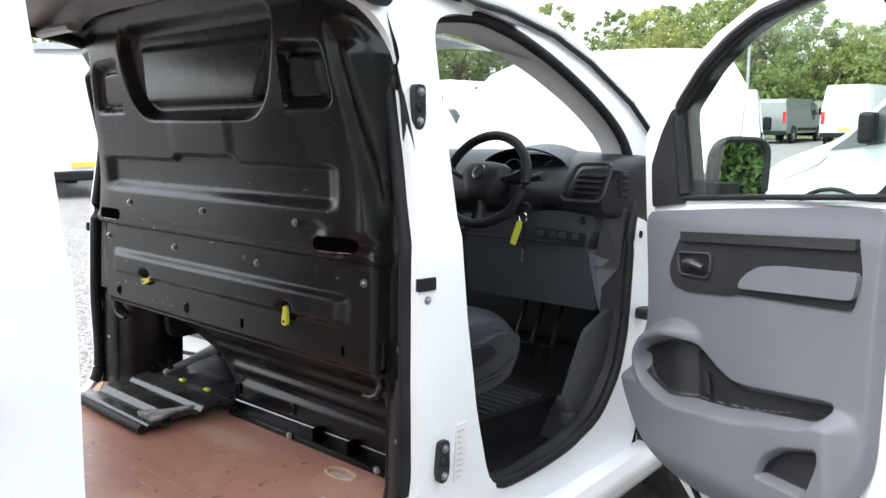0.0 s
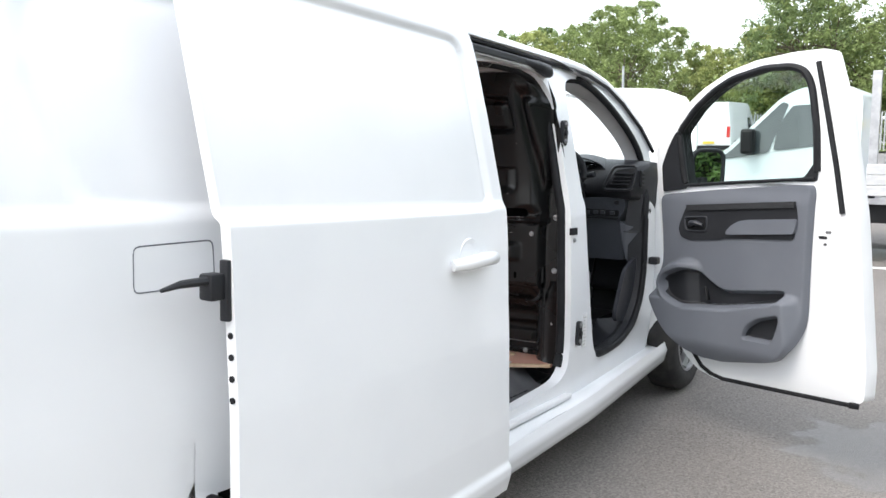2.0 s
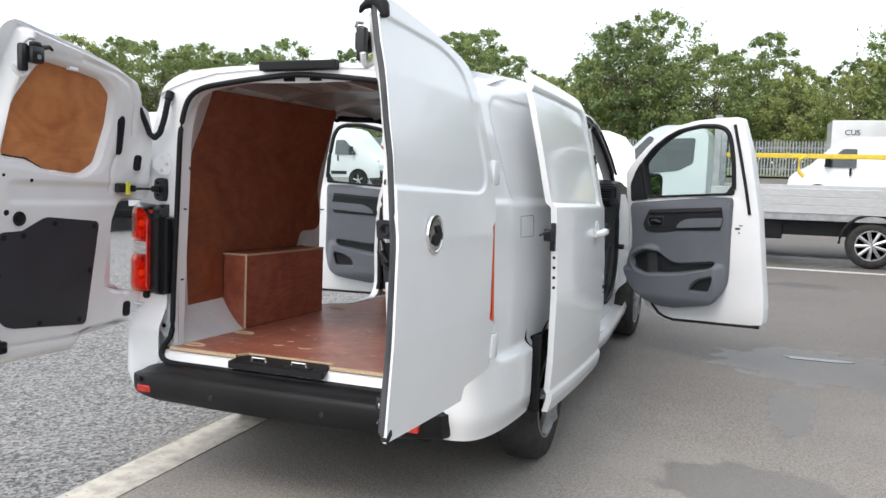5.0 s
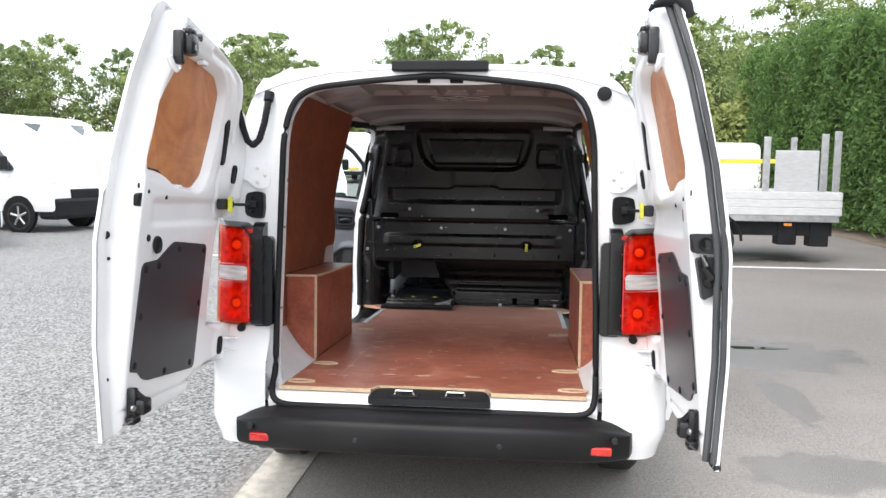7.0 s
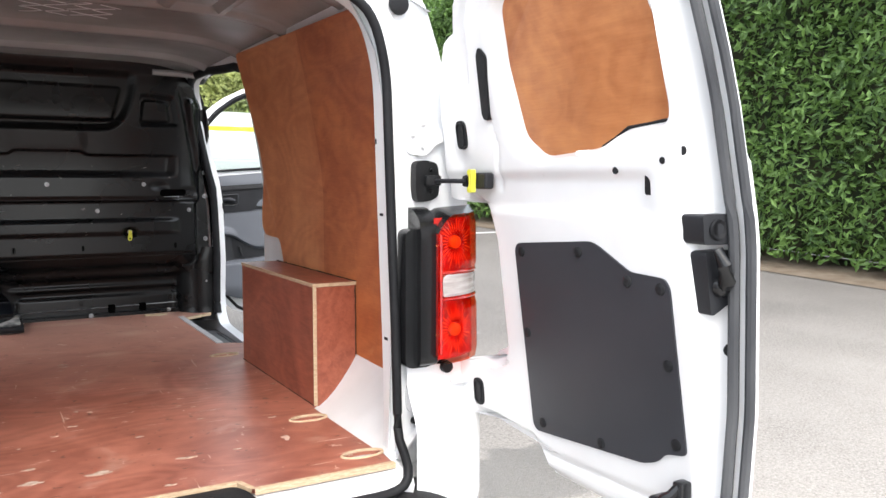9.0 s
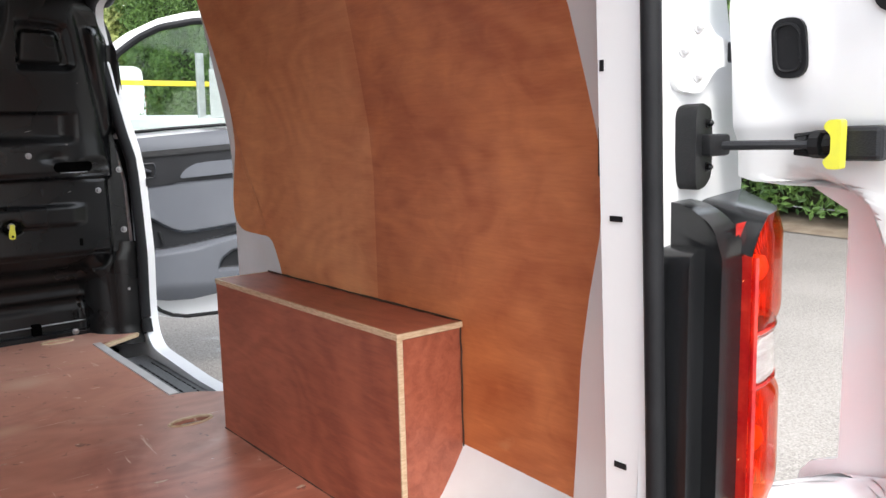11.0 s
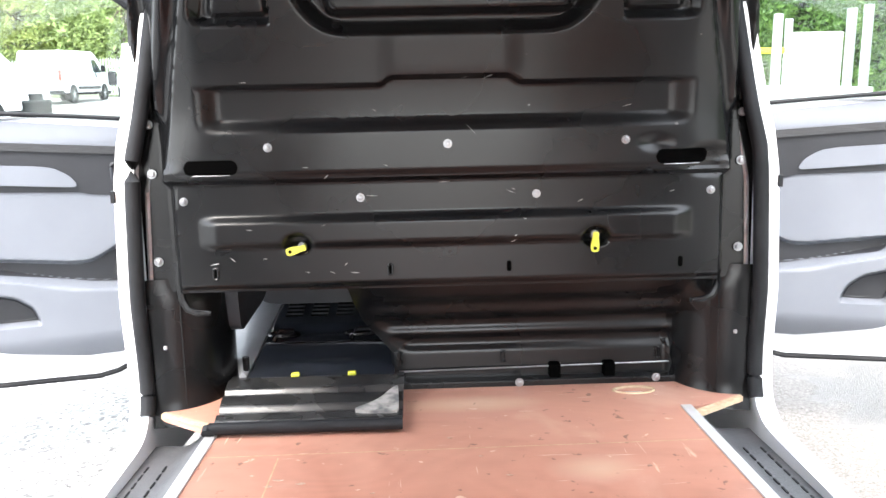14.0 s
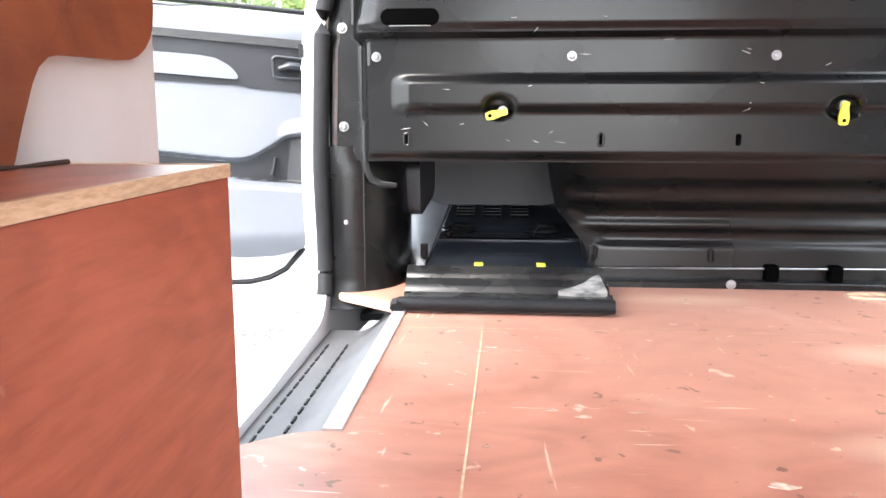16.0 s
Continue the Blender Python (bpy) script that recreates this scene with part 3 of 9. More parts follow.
# ceiling skin with pressed ribs
bm = bmesh.new()
def ceiling(u, v):
    x, y = -0.70 + 1.40 * u, 0.08 + 2.62 * v
    rib = sum(0.020 * step(0.05, 0.02, abs(y - c)) for c in (0.50, 1.04, 1.62, 2.15))
    rib2 = 0.026 * max(step(0.024, 0.014, abs(abs(x) - c)) for c in (0.075, 0.26, 0.44)) * step(0.53, 0.56, y) * step(1.01, 0.98, y)
    return (x, y, 1.838 + 0.068 * step(0.08, 0.42, y) - 0.065 * abs(x / 0.70) ** 6 - rib - rib2)
sheet(bm, 150, 170, ceiling)
part("ceiling_skin", bm, GREY_IN, van, "bare grey pressed roof skin over the load bay", True)
bm = bmesh.new()
for k in range(4):
    for j in range(9):
        random.seed(500 + 9 * k + j)
        x0 = -0.115 + 0.075 * k + random.uniform(-0.012, 0.012)
        y0 = 0.98 + 0.05 * j + random.uniform(-0.01, 0.01)
        w = 0.034 * (1 if (k + j) % 2 else -1)
        tube(bm, [(x0 - w, y0 - 0.02, 1.9045), (x0 + random.uniform(-0.01, 0.01), y0, 1.9035), (x0 + w, y0 + 0.022, 1.9045)], 0.0036, 5, flat=0.3)
part("glue_marks", bm, WHITE_IN, van, "pale adhesive marks on the ceiling")


def ply_x(z, inner):
    return inner - 0.200 * max(0.0, z - 1.30) ** 1.15


for s in (1, -1):
    # inner body side behind the lining
    bm = bmesh.new()
    def inner(u, v):
        y, z = 0.10 + 1.52 * u, 0.58 + 1.29 * v
        flare = 0.09 * step(0.25, 0.08, y)
        return (s * (ply_x(z, 0.775) - flare), y, z)
    sheet(bm, 30, 24, inner, (s * 0.012, 0, 0))
    part("inner_side", bm, WHITE_IN, van, "white painted inner body side", True)
    # ply lining
    out = [(0.312, 0.712), (0.62, 0.745), (0.62, 0.98), (1.31, 0.98), (1.328, 1.02), (1.365, 1.086), (1.54, 1.090), (1.588, 1.12), (1.592, 1.18), (1.545, 1.345), (1.535, 1.43), (1.55, 1.53), (1.575, 1.66), (1.605, 1.845),
           (0.35, 1.815), (0.315, 1.62), (0.285, 1.53), (0.268, 1.42), (0.251, 1.30), (0.252, 1.19), (0.276, 1.08), (0.292, 0.98), (0.302, 0.83)]
    out = soften(out, 0.03, 3)

    def clip(o, y, keep):
        """The part of an outline on one side of y."""
        res = []
        for p, q in zip(o, o[1:] + o[:1]):
            a, b = (p[0] - y) * keep, (q[0] - y) * keep
            if a >= 0:
                res.append(p)
            if a * b < 0:
                res.append((y, p[1] + (q[1] - p[1]) * (y - p[0]) / (q[0] - p[0])))
        return finely(res, 0.09)
    # both left boards take the ply with the shade painted in
    for y, keep, mt, lab in ((0.8722, -1, PLY_WALL if s > 0 else PLY_WALL_SHADED, "red-brown plywood lining board"), (0.8728, 1, PLY_WALL_FRONT if s > 0 else PLY_WALL_SHADED, "paler orange plywood lining board" if s > 0 else "red-brown plywood lining board with shade put into its colour")):
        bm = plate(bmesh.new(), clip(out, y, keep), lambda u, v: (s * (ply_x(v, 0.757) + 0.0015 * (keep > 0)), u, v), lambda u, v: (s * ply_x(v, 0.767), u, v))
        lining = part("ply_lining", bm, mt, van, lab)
    # wheel box: three ply boards with raw edges
    wx, y0, y1, zt = 0.610, 0.592, 1.388, 0.993
    arch = thing("wheel_box", "", "")
    arch.parent = van
    arch["label"] = "red-brown plywood box over the wheel arch"
    bm = box(bmesh.new(), min(s * wx, s * (wx + 0.012)), max(s * wx, s * (wx + 0.012)), y0 + 0.001, y1, FLOOR_Z + 0.001, zt - 0.012)
    part("side_board", bm, PLY_BOX, arch)
    bm = plate(bmesh.new(), [(0.60 + 0.158 * k, 0.586 + 0.165 * k ** 1.6) for k in (0.14, 0.3, 0.45, 0.6, 0.75, 0.88, 0.965)] + [(0.752, zt - 0.012), (wx + 0.012, zt - 0.012)],
               lambda u, v: (s * u, y0 + 0.001, v), lambda u, v: (s * u, y0 + 0.013, v))
    part("rear_board", bm, PLY_BOX, arch)
    bm = plate(bmesh.new(), [(wx + 0.002, y0 + 0.003), (0.762, y0 + 0.003), (0.765, y1), (wx + 0.002, y1)], lambda u, v: (s * u, v, zt - 0.001), lambda u, v: (s * u, v, zt - 0.0115))
    part("top_board", bm, PLY_BOX, arch)
    bm = bmesh.new()
    xa, xb = sorted((s * (wx - 0.0025), s * (wx + 0.003)))
    box(bm, xa, xb, y0 - 0.002, y1, zt - 0.011, zt)
    box(bm, *sorted((s * (wx + 0.003), s * 0.758)), y0 - 0.002, y0 + 0.003, zt - 0.0105, zt)
    box(bm, *sorted((s * (wx - 0.0025), s * (wx + 0.009))), y0 - 0.0022, y0 + 0.0015, FLOOR_Z + 0.002, zt - 0.011)
    box(bm, *sorted((s * 0.61, s * 0.765)), y1, y1 + 0.004, zt - 0.012, zt)
    part("raw_edge", bm, PLY_EDGE, arch, "pale raw plywood edges")
    bm = bmesh.new()
    random.seed(77)
    tube(bm, [(s * (0.756 + random.uniform(-0.002, 0.002)), y0 + (y1 - y0) * k / 24, zt + 0.001) for k in range(25)], [0.0012 + random.uniform(0, 0.0016) for k in range(25)], 6)
    tube(bm, [(s * (0.753 + random.uniform(-0.0015, 0.0015)), y0 - 0.001, 0.75 + (zt - 0.76) * k / 10) for k in range(11)], 0.0014, 6)
    tube(bm, [(s * (wx - 0.001), y0 + (y1 - y0) * k / 20, FLOOR_Z + 0.001) for k in range(21)], [0.0008 + random.uniform(0, 0.0018) for k in range(21)], 6)
    part("sealant_line", bm, GRIME, arch, "dark grimy sealant line")
    # slanted white inner corner between box and rear sill
    bm = bmesh.new()
    sheet(bm, 10, 6, lambda u, v: (s * (0.60 + 0.158 * v), 0.05 + 0.56 * u, 0.590 + 0.165 * v ** 1.6 - 0.02 * (1 - u) * v), (0, 0, -0.01))
    part("floor_flank", bm, WHITE_IN, van, "white painted flank beside the floor", True)
    # rear pillar between lining and seal
    bm = bmesh.new()
    def pillar(u, v):
        z = 0.56 + 1.24 * v
        xo = lerp(z, [(0.56, 0.622), (0.9, 0.632), (1.25, 0.636), (1.5, 0.615), (1.65, 0.59), (1.8, 0.50)])
        xi = ply_x(z, 0.757)
        end = lerp(z, [(0.56, 0.315), (0.72, 0.315), (0.83, 0.306), (0.98, 0.296), (1.08, 0.28), (1.19, 0.256), (1.30, 0.255), (1.42, 0.272), (1.53, 0.289), (1.62, 0.32), (1.8, 0.36)])
        return (s * (xo + (xi - xo) * u ** 0.8 + 0.006 * math.sin(math.pi * u)), 0.085 + (end - 0.085) * u, z)
    sheet(bm, 10, 40, pillar)
    rp = part("rear_pillar", bm, WHITE, van, "white painted rear pillar inside the doors", True)
    for z, y, dy, dz in ((1.42, 0.133, 0.003, 0.007), (1.229, 0.114, 0.010, 0.0035), (0.898, 0.115, 0.010, 0.004)):
        xw = lerp(z, [(0.60, 0.640), (0.90, 0.634), (1.23, 0.622), (1.60, 0.610)])
        bm = box(bmesh.new(), *sorted((s * (xw - 0.0015), s * (xw + 0.004))), y - dy, y + dy, z - dz, z + dz)
        part("slot", bm, RUBBER, rp, "small dark slot")

# --- rear frame with its opening ---
OPEN = [(-0.60, 0.548), (-0.640, 0.60), (-0.634, 0.90), (-0.622, 1.23), (-0.610, 1.60), (-0.575, 1.73), (-0.50, 1.782), (-0.25, 1.812), (0.0, 1.832), (0.25, 1.812), (0.50, 1.782), (0.575, 1.73), (0.610, 1.60), (0.622, 1.23), (0.634, 0.90), (0.640, 0.60), (0.60, 0.548)]
opening = soften(OPEN, 0.07, 4)
frame_out = [(-0.62, 0.47), (-0.86, 0.47), (-0.885, 0.62), (-0.888, 0.82), (-0.864, 0.85), (-0.862, 1.225), (-0.878, 1.26), (-0.83, 1.50), (-0.765, 1.72), (-0.70, 1.81), (-0.60, 1.855), (-0.40, 1.872), (0.0, 1.880), (0.40, 1.872), (0.60, 1.855), (0.70, 1.81), (0.765, 1.72), (0.83, 1.50), (0.878, 1.26), (0.862, 1.225), (0.864, 0.85), (0.888, 0.82), (0.885, 0.62), (0.86, 0.47), (0.62, 0.47)]
bm = plate(bmesh.new(), soften(frame_out, 0.05, 3), lambda u, v: (u, 0.066 + 0.030 * step(0.64, 0.70, abs(u)) * step(1.80, 1.70, v), v), lambda u, v: (u, 0.14, v), [opening])
rear_frame = part("rear_frame", bm, WHITE, van, "white rear door frame", True)
bm = bmesh.new()
tube(bm, [(x, 0.058 - 0.098 * step(0.66, 0.56, z), z - 0.012 * step(0.60, 0.55, z)) for x, z in finely(opening, 0.04)], 0.0125, 10, True)
part("door_seal", bm, RUBBER, rear_frame, "black rubber seal round the rear opening", True)
bm = box(bmesh.new(), -0.176, 0.20, 0.03, 0.085, 1.846, 1.886, 0.006)
part("brake_light_cover", bm, BLACK_PLASTIC, rear_frame, "black high brake light housing")
for x in (-0.055, 0.075):
    bm = box(bmesh.new(), x - 0.026, x + 0.026, 0.078, 0.10, 1.806, 1.824, 0.004)
    part("latch_slot", bm, RUBBER, rear_frame, "dark latch opening over the doors")
bm = bmesh.new()
sheet(bm, 24, 3, lambda u, v: (-0.36 + 0.72 * u, 0.085 + 0.012 * v, 1.836 - 0.066 * (2 * u - 1) ** 2 * 0.42 - 0.036 * v * (1 - (2 * u - 1) ** 2)))
part("header_panel", bm, WHITE, rear_frame, "white header over the rear opening", True)
for s in (1, -1):
    bm = bmesh.new()
    lathe(bm, (s * 0.645, 0.058, 1.762), (0, -1, 0), [(0, 0.028), (0.008, 0.026), (0.011, 0.018)], 18)
    if s > 0:
        part("grommet", bm, RUBBER, rear_frame, "black rubber grommet", True)
    else:
        bm.free()
    # check strap plate
    bm = plate(bmesh.new(), soften([(0.692, 1.262), (0.686, 1.300), (0.688, 1.366), (0.720, 1.372), (0.770, 1.364), (0.778, 1.318), (0.774, 1.276), (0.740, 1.264)], 0.014, 4),
               lambda u, v: (s * u, 0.044 + 0.40 * (u - 0.686), v), lambda u, v: (s * u, 0.10, v))
    box(bm, *sorted((s * 0.718, s * 0.764)), 0.044, 0.074, 1.304, 1.332, 0.005)
    strap = part("check_plate", bm, BLACK_PLASTIC, rear_frame, "black door check housing", True)
    bm = bmesh.new()
    tube(bm, [(s * 0.745, 0.05, 1.317), (s * 0.768, -0.01, 1.317), (s * 0.796, -0.085, 1.316)], 0.006, 8)
    part("check_arm", bm, DARK_TRIM, strap)
    for z in (1.290, 1.346):
        bolt("plate_screw", strap, (s * 0.742, 0.067, z), (0, -1, 0), 0.005, BLACK_STEEL, "black screw head")
    # hinge leaves
    for z in (1.437, 0.752):
        bm = plate(bmesh.new(), soften([(0.672, z - 0.05), (0.664, z + 0.005), (0.682, z + 0.05), (0.738, z + 0.04), (0.76, z + 0.018), (0.79, z + 0.016), (0.79, z - 0.018), (0.76, z - 0.02), (0.730, z - 0.055)], 0.02, 3),
                   lambda u, v: (s * u, 0.066, v), lambda u, v: (s * u, 0.098, v))
        tube(bm, [(s * 0.803, 0.056, z - 0.035), (s * 0.803, 0.056, z + 0.035)], 0.010, 10)
        h = part("hinge", bm, WHITE, rear_frame, "white painted door hinge", True)
        for dx, dz in ((0.03, 0.03), (0.03, -0.03), (0.0, 0.0)):
            bolt("hinge_bolt", h, (s * (0.688 + dx), 0.067, z + dz), (0, -1, 0), 0.008, WHITE_IN, "painted bolt head")
        bm = box(bmesh.new(), *sorted((s * 0.785, s * 0.806)), 0.040, 0.072, z - 0.013, z + 0.013, 0.003)
        part("hinge_link", bm, DARK_TRIM, h)
    # lamp cluster
    lamp = thing("tail_lamp", "", "")
    lamp.parent = van
    lamp["label"] = "tall red tail lamp with a clear middle band"
    bm = plate(bmesh.new(), soften([(0.645, 0.832), (0.645, 1.19), (0.68, 1.195), (0.726, 1.19), (0.726, 0.832)], 0.02, 3), lambda u, v: (s * u, 0.022, v), lambda u, v: (s * u, 0.10, v))
    part("lamp_back", bm, GLOSS_BLACK, lamp, "black plastic lamp back", True)
    bm = plate(bmesh.new(), soften([(0.11, 0.834), (0.020, 0.834), (0.0, 0.846), (-0.002, 1.185), (0.012, 1.222), (0.050, 1.246), (0.11, 1.252)], 0.020, 4), lambda u, v: (s * 0.678, u, v), lambda u, v: (s * 0.727, u, v))
    es = [e for e in bm.edges if len(e.link_faces) == 2 and e.calc_face_angle(0) > 1.0]
    bmesh.ops.bevel(bm, geom=es, offset=0.007, segments=3, profile=0.5, affect="EDGES", clamp_overlap=True)
    part("lamp_housing", bm, GLOSS_BLACK, lamp, "black plastic lamp housing", True)

    WRAP = [(0.0, 0.720, -0.016), (0.2, 0.756, -0.012), (0.42, 0.796, -0.002), (0.62, 0.832, 0.016), (0.80, 0.869, 0.048), (0.90, 0.889, 0.082), (1.0, 0.900, 0.116)]

    def lens_x(u, z=1.04):
        """The lens wraps round the body's corner and widens a little downwards."""
        return lerp(u, [(q[0], q[1]) for q in WRAP]) + 0.030 * (1.04 - z) * u ** 3

    def lens_at(x):
        return lerp(x, [(q[1], q[2]) for q in WRAP])

    def lens_z(u, v):
        """Rounded inner corners, the top edge rising outwards."""
        lo = 0.842 + 0.022 * max(0.0, 1 - u / 0.16) ** 2
        hi = 1.228 + 0.010 * u - 0.046 * max(0.0, 1 - u / 0.30) ** 2
        return lo + (hi - lo) * v

    def lens_y(u, z):
        """Outer face of the lens: two swollen fields with a waist for the clear band."""
        up = step(1.078, 1.108, z) * step(1.240, 1.20, z)
        dn = step(0.838, 0.875, z) * step(1.010, 0.985, z)
        return lerp(u, [(q[0], q[2]) for q in WRAP]) - 0.010 * max(up, dn) * step(0.02, 0.20, u) * step(1.0, 0.8, u)
    bm = bmesh.new()
    sheet(bm, 32, 72, lambda u, v: (s * lens_x(u, lens_z(u, v)), lens_y(u, lens_z(u, v)), lens_z(u, v)), (0, 0.004, 0))
    red = part("red_lens", bm, LAMP_RED, lamp, "glossy red lens", True)
    bm = bmesh.new()
    sheet(bm, 6, 40, lambda u, v: (s * (0.7195 + 0.003 * u), lens_y(0, lens_z(0, v)) + 0.020 * u, lens_z(0, v)))
    part("lens_edge", bm, RED_LENS, red, "red lens flank", True)
    # dark moulded lines where the fields meet the clear band and the rim
    for z_ in (1.012, 1.082):
        bm = bmesh.new()
        tube(bm, [(s * lens_x(u_, z_), lens_y(u_, z_) - 0.001, z_) for u_ in np.linspace(0.02, 0.93, 14)], 0.0035, 6)
        part("lens_bead", bm, RED_LENS, red, "", True)
    bm = bmesh.new()
    tube(bm, [(s * (lens_x(0.02, z_) + 0.004), lens_y(0.02, z_) - 0.001, z_) for z_ in np.linspace(0.868, 1.180, 12)], 0.0045, 6)
    part("lens_bead", bm, RED_LENS, red, "", True)
    bm = bmesh.new()
    sheet(bm, 16, 8, lambda u, v: (s * (lens_x(u, 1.236) - 0.004 * v), lens_y(u, 1.236) + (0.105 - lens_y(u, 1.236)) * v, lens_z(u, 1.0) + 0.016 * math.sin(0.5 * math.pi * v)))
    part("lens_cap", bm, GLOSS_BLACK, lamp, "", True)
    bm = bmesh.new()
    def bowl(u, v):
        z = 0.850 + 0.372 * v
        y = lens_at(lens_x(u)) + 0.004 + 0.018 * step(0.95, 0.6, u)
        for zc in (1.158, 0.926):
            y += 0.018 * step(0.07, 0.0, math.hypot(lens_x(u) - 0.788, z - zc))
        return (s * (lens_x(u, z) - 0.002 - 0.007 * step(0.6, 1.0, u)), y, z)
    sheet(bm, 16, 44, bowl)
    part("reflector", bm, REFLECTOR, lamp, "bright facetted reflector", True)
    bm = plate(bmesh.new(), finely(soften([(0.734, 1.018), (0.732, 1.066), (0.742, 1.076), (0.874, 1.074), (0.878, 1.020)], 0.008, 3), 0.012), lambda u, v: (s * u, lens_at(u) - 0.003, v), lambda u, v: (s * u, lens_at(u) + 0.008, v))
    part("clear_band", bm, CLEAR_LENS, lamp, "clear reversing lens", True)
    for z in (1.158, 0.926):
        bm = bmesh.new()
        lathe(bm, (s * 0.786, 0.030, z), (0, -1, 0), [(0, 0.010), (0.012, 0.018), (0.020, 0.017), (0.027, 0.006)], 14)
        part("bulb", bm, AMBER, lamp, "amber bulb behind the lens", True)
        bm = bmesh.new()
        for q_ in range(34):
            # sparkle of the reflector's facets, painted as streaks fanning out from the bulb
            a_ = 2 * math.pi * (q_ + 0.5) / 34
            r0_, r1_ = 0.022 + 0.004 * (q_ % 2), 0.040 + 0.010 * ((q_ * 7) % 3)
            row_ = []
            for r_, w_ in ((r0_, 0.0010), (0.5 * (r0_ + r1_), 0.0022), (r1_, 0.0006)):
                for e_ in (-1, 1):
                    px_ = 0.786 + r_ * 1.15 * math.cos(a_) - e_ * w_ * math.sin(a_)
                    pz_ = z + r_ * 1.25 * math.sin(a_) + e_ * w_ * math.cos(a_)
                    row_.append(bm.verts.new((s * px_, lens_at(px_) + 0.011, pz_)))
            bm.faces.new((row_[0], row_[1], row_[3], row_[2]))
            bm.faces.new((row_[2], row_[3], row_[5], row_[4]))
        part("facet_glint_ring", bm, FACET_GLINT, lamp, "reflector sparkle painted as bright streaks round the bulb")
    bm = bmesh.new()
    lathe(bm, (s * 0.775, 0.06, 0.822), (0, -1, 0), [(0, 0.018), (0.03, 0.016)], 12)
    part("lamp_stud", bm, RUBBER, lamp)
    bm = box(bmesh.new(), *sorted((s * 0.822, s * 0.850)), 0.11, 0.125, 0.46, 0.66, 0.006)
    part("mud_flap", bm, RUBBER, van, "black rubber flap under the rear corner")
    # body corner under the lamp
    bm = bmesh.new()
    def corner(u, v):
        z = 0.36 + 0.47 * v
        low = step(0.47, 0.34, z)
        bump = 0.055 * step(0.80, 0.66, z)
        a = u * math.pi / 2
        xo = 0.955 - 0.03 * low
        x = 0.66 + (xo - 0.66) * (math.sin(a) ** 0.75)
        y = 0.045 - bump + (0.62 - 0.045) * (1 - math.cos(a)) ** 1.9 + 0.03 * low
        t = step(0.655, 0.70, z) * step(0.09, 0.20, y)
        xq = lerp(z, SIDE) - 0.028 * (1 - step(-0.1, 0.30, y - 0.11)) ** 1.3 - 0.042
        return (s * (x + (xq - x) * t), y, z)
    sheet(bm, 30, 46, corner)
    part("rear_corner", bm, WHITE, van, "white rear body corner", True)
    for x, z in ((0.688, 0.682), (0.662, 0.575)):
        bm = bmesh.new()
        lathe(bm, (s * x, 0.06, z), (0, -1, 0), [(0, 0.011), (0.006, 0.009)], 12)
        part("rubber_stop", bm, RUBBER, rear_frame, "small black rubber stop")
    bm = box(bmesh.new(), *sorted((s * 0.742, s * 0.753)), 0.236, 0.25, 1.272, 1.346, 0.003)
    part("pillar_notch", bm, RUBBER, van, "dark notch behind the lining")
    QFIELD = soften([(0.375, 1.335), (0.29, 1.60), (0.30, 1.73), (0.42, 1.775), (2.0, 1.815), (2.0, 1.325)], 0.06, 4)
    # quarter panel, from the lamp to the sliding door's opening
    bm = bmesh.new()
    def quarter(u, v):
        z = 0.83 + 1.075 * v
        rear = lerp(z, [(0.8, 0.11), (1.24, 0.115), (1.5, 0.12), (1.86, 0.135)])
        y = rear + (1.60 - rear) * u ** 1.1
        # the stamped field with its raised line
        field = step(-0.008, 0.008, inside(QFIELD, y, z))
        turn = 0.028 * (1 - step(-0.1, 0.30, y - rear)) ** 1.3 + 0.042 * step(1.25, 0.50, y)
        k = step(0.15, 0.9, y)
        return (s * (lerp(z, SIDE) * (1 - k) + lerp(z, DOOR_SIDE) * k - 0.010 * field - turn), y, z - 0.03 * (1 - k) * step(1.80, 1.90, z))
    sheet(bm, 80, 110, quarter)
    quarter_panel = part("quarter_panel", bm, WHITE, van, "white rear body side", True)
    bm = bmesh.new()
    def low_quarter(u, v):
        z = 0.36 + 0.47 * v
        return (s * (XP(z) - 0.042 * step(0.655, 0.70, z)), 0.60 + 0.06 * u, z)
    sheet(bm, 3, 10, low_quarter)
    sheet(bm, 16, 10, lambda u, v: (s * (XP(0.70 + 0.13 * v) - 0.042 * step(1.25, 0.50, 0.60 + u)), 0.60 + 1.0 * u, 0.70 + 0.13 * v))
    part("low_side", bm, WHITE, van, "", True)
    # filler flap
    bm = bmesh.new()
    flap_o = finely(soften([(0.462, 1.166), (0.466, 1.258), (0.66, 1.262), (0.66, 1.166)], 0.015, 3), 0.05)
    tube(bm, [(s * (lerp(z, SIDE) - 0.042 * step(1.25, 0.50, y) - 0.0002), y, z) for y, z in flap_o], 0.0017, 5, True)
    part("flap_gap", bm, GREY_TRIM, quarter_panel, "fine shut line of a flap")
# roof
bm = bmesh.new()
sheet(bm, 40, 60, lambda u, v: (-0.74 + 1.48 * u, 0.06 + 3.10 * v, roof_z(-0.74 + 1.48 * u, 0.06 + 3.10 * v) + 0.004 * step(0.03, 0.01, abs(abs(u - 0.5) - 0.28)) - 0.06 * step(2.6, 3.2, 0.06 + 3.1 * v)))
part("roof", bm, WHITE, van, "white roof with shallow ribs", True)

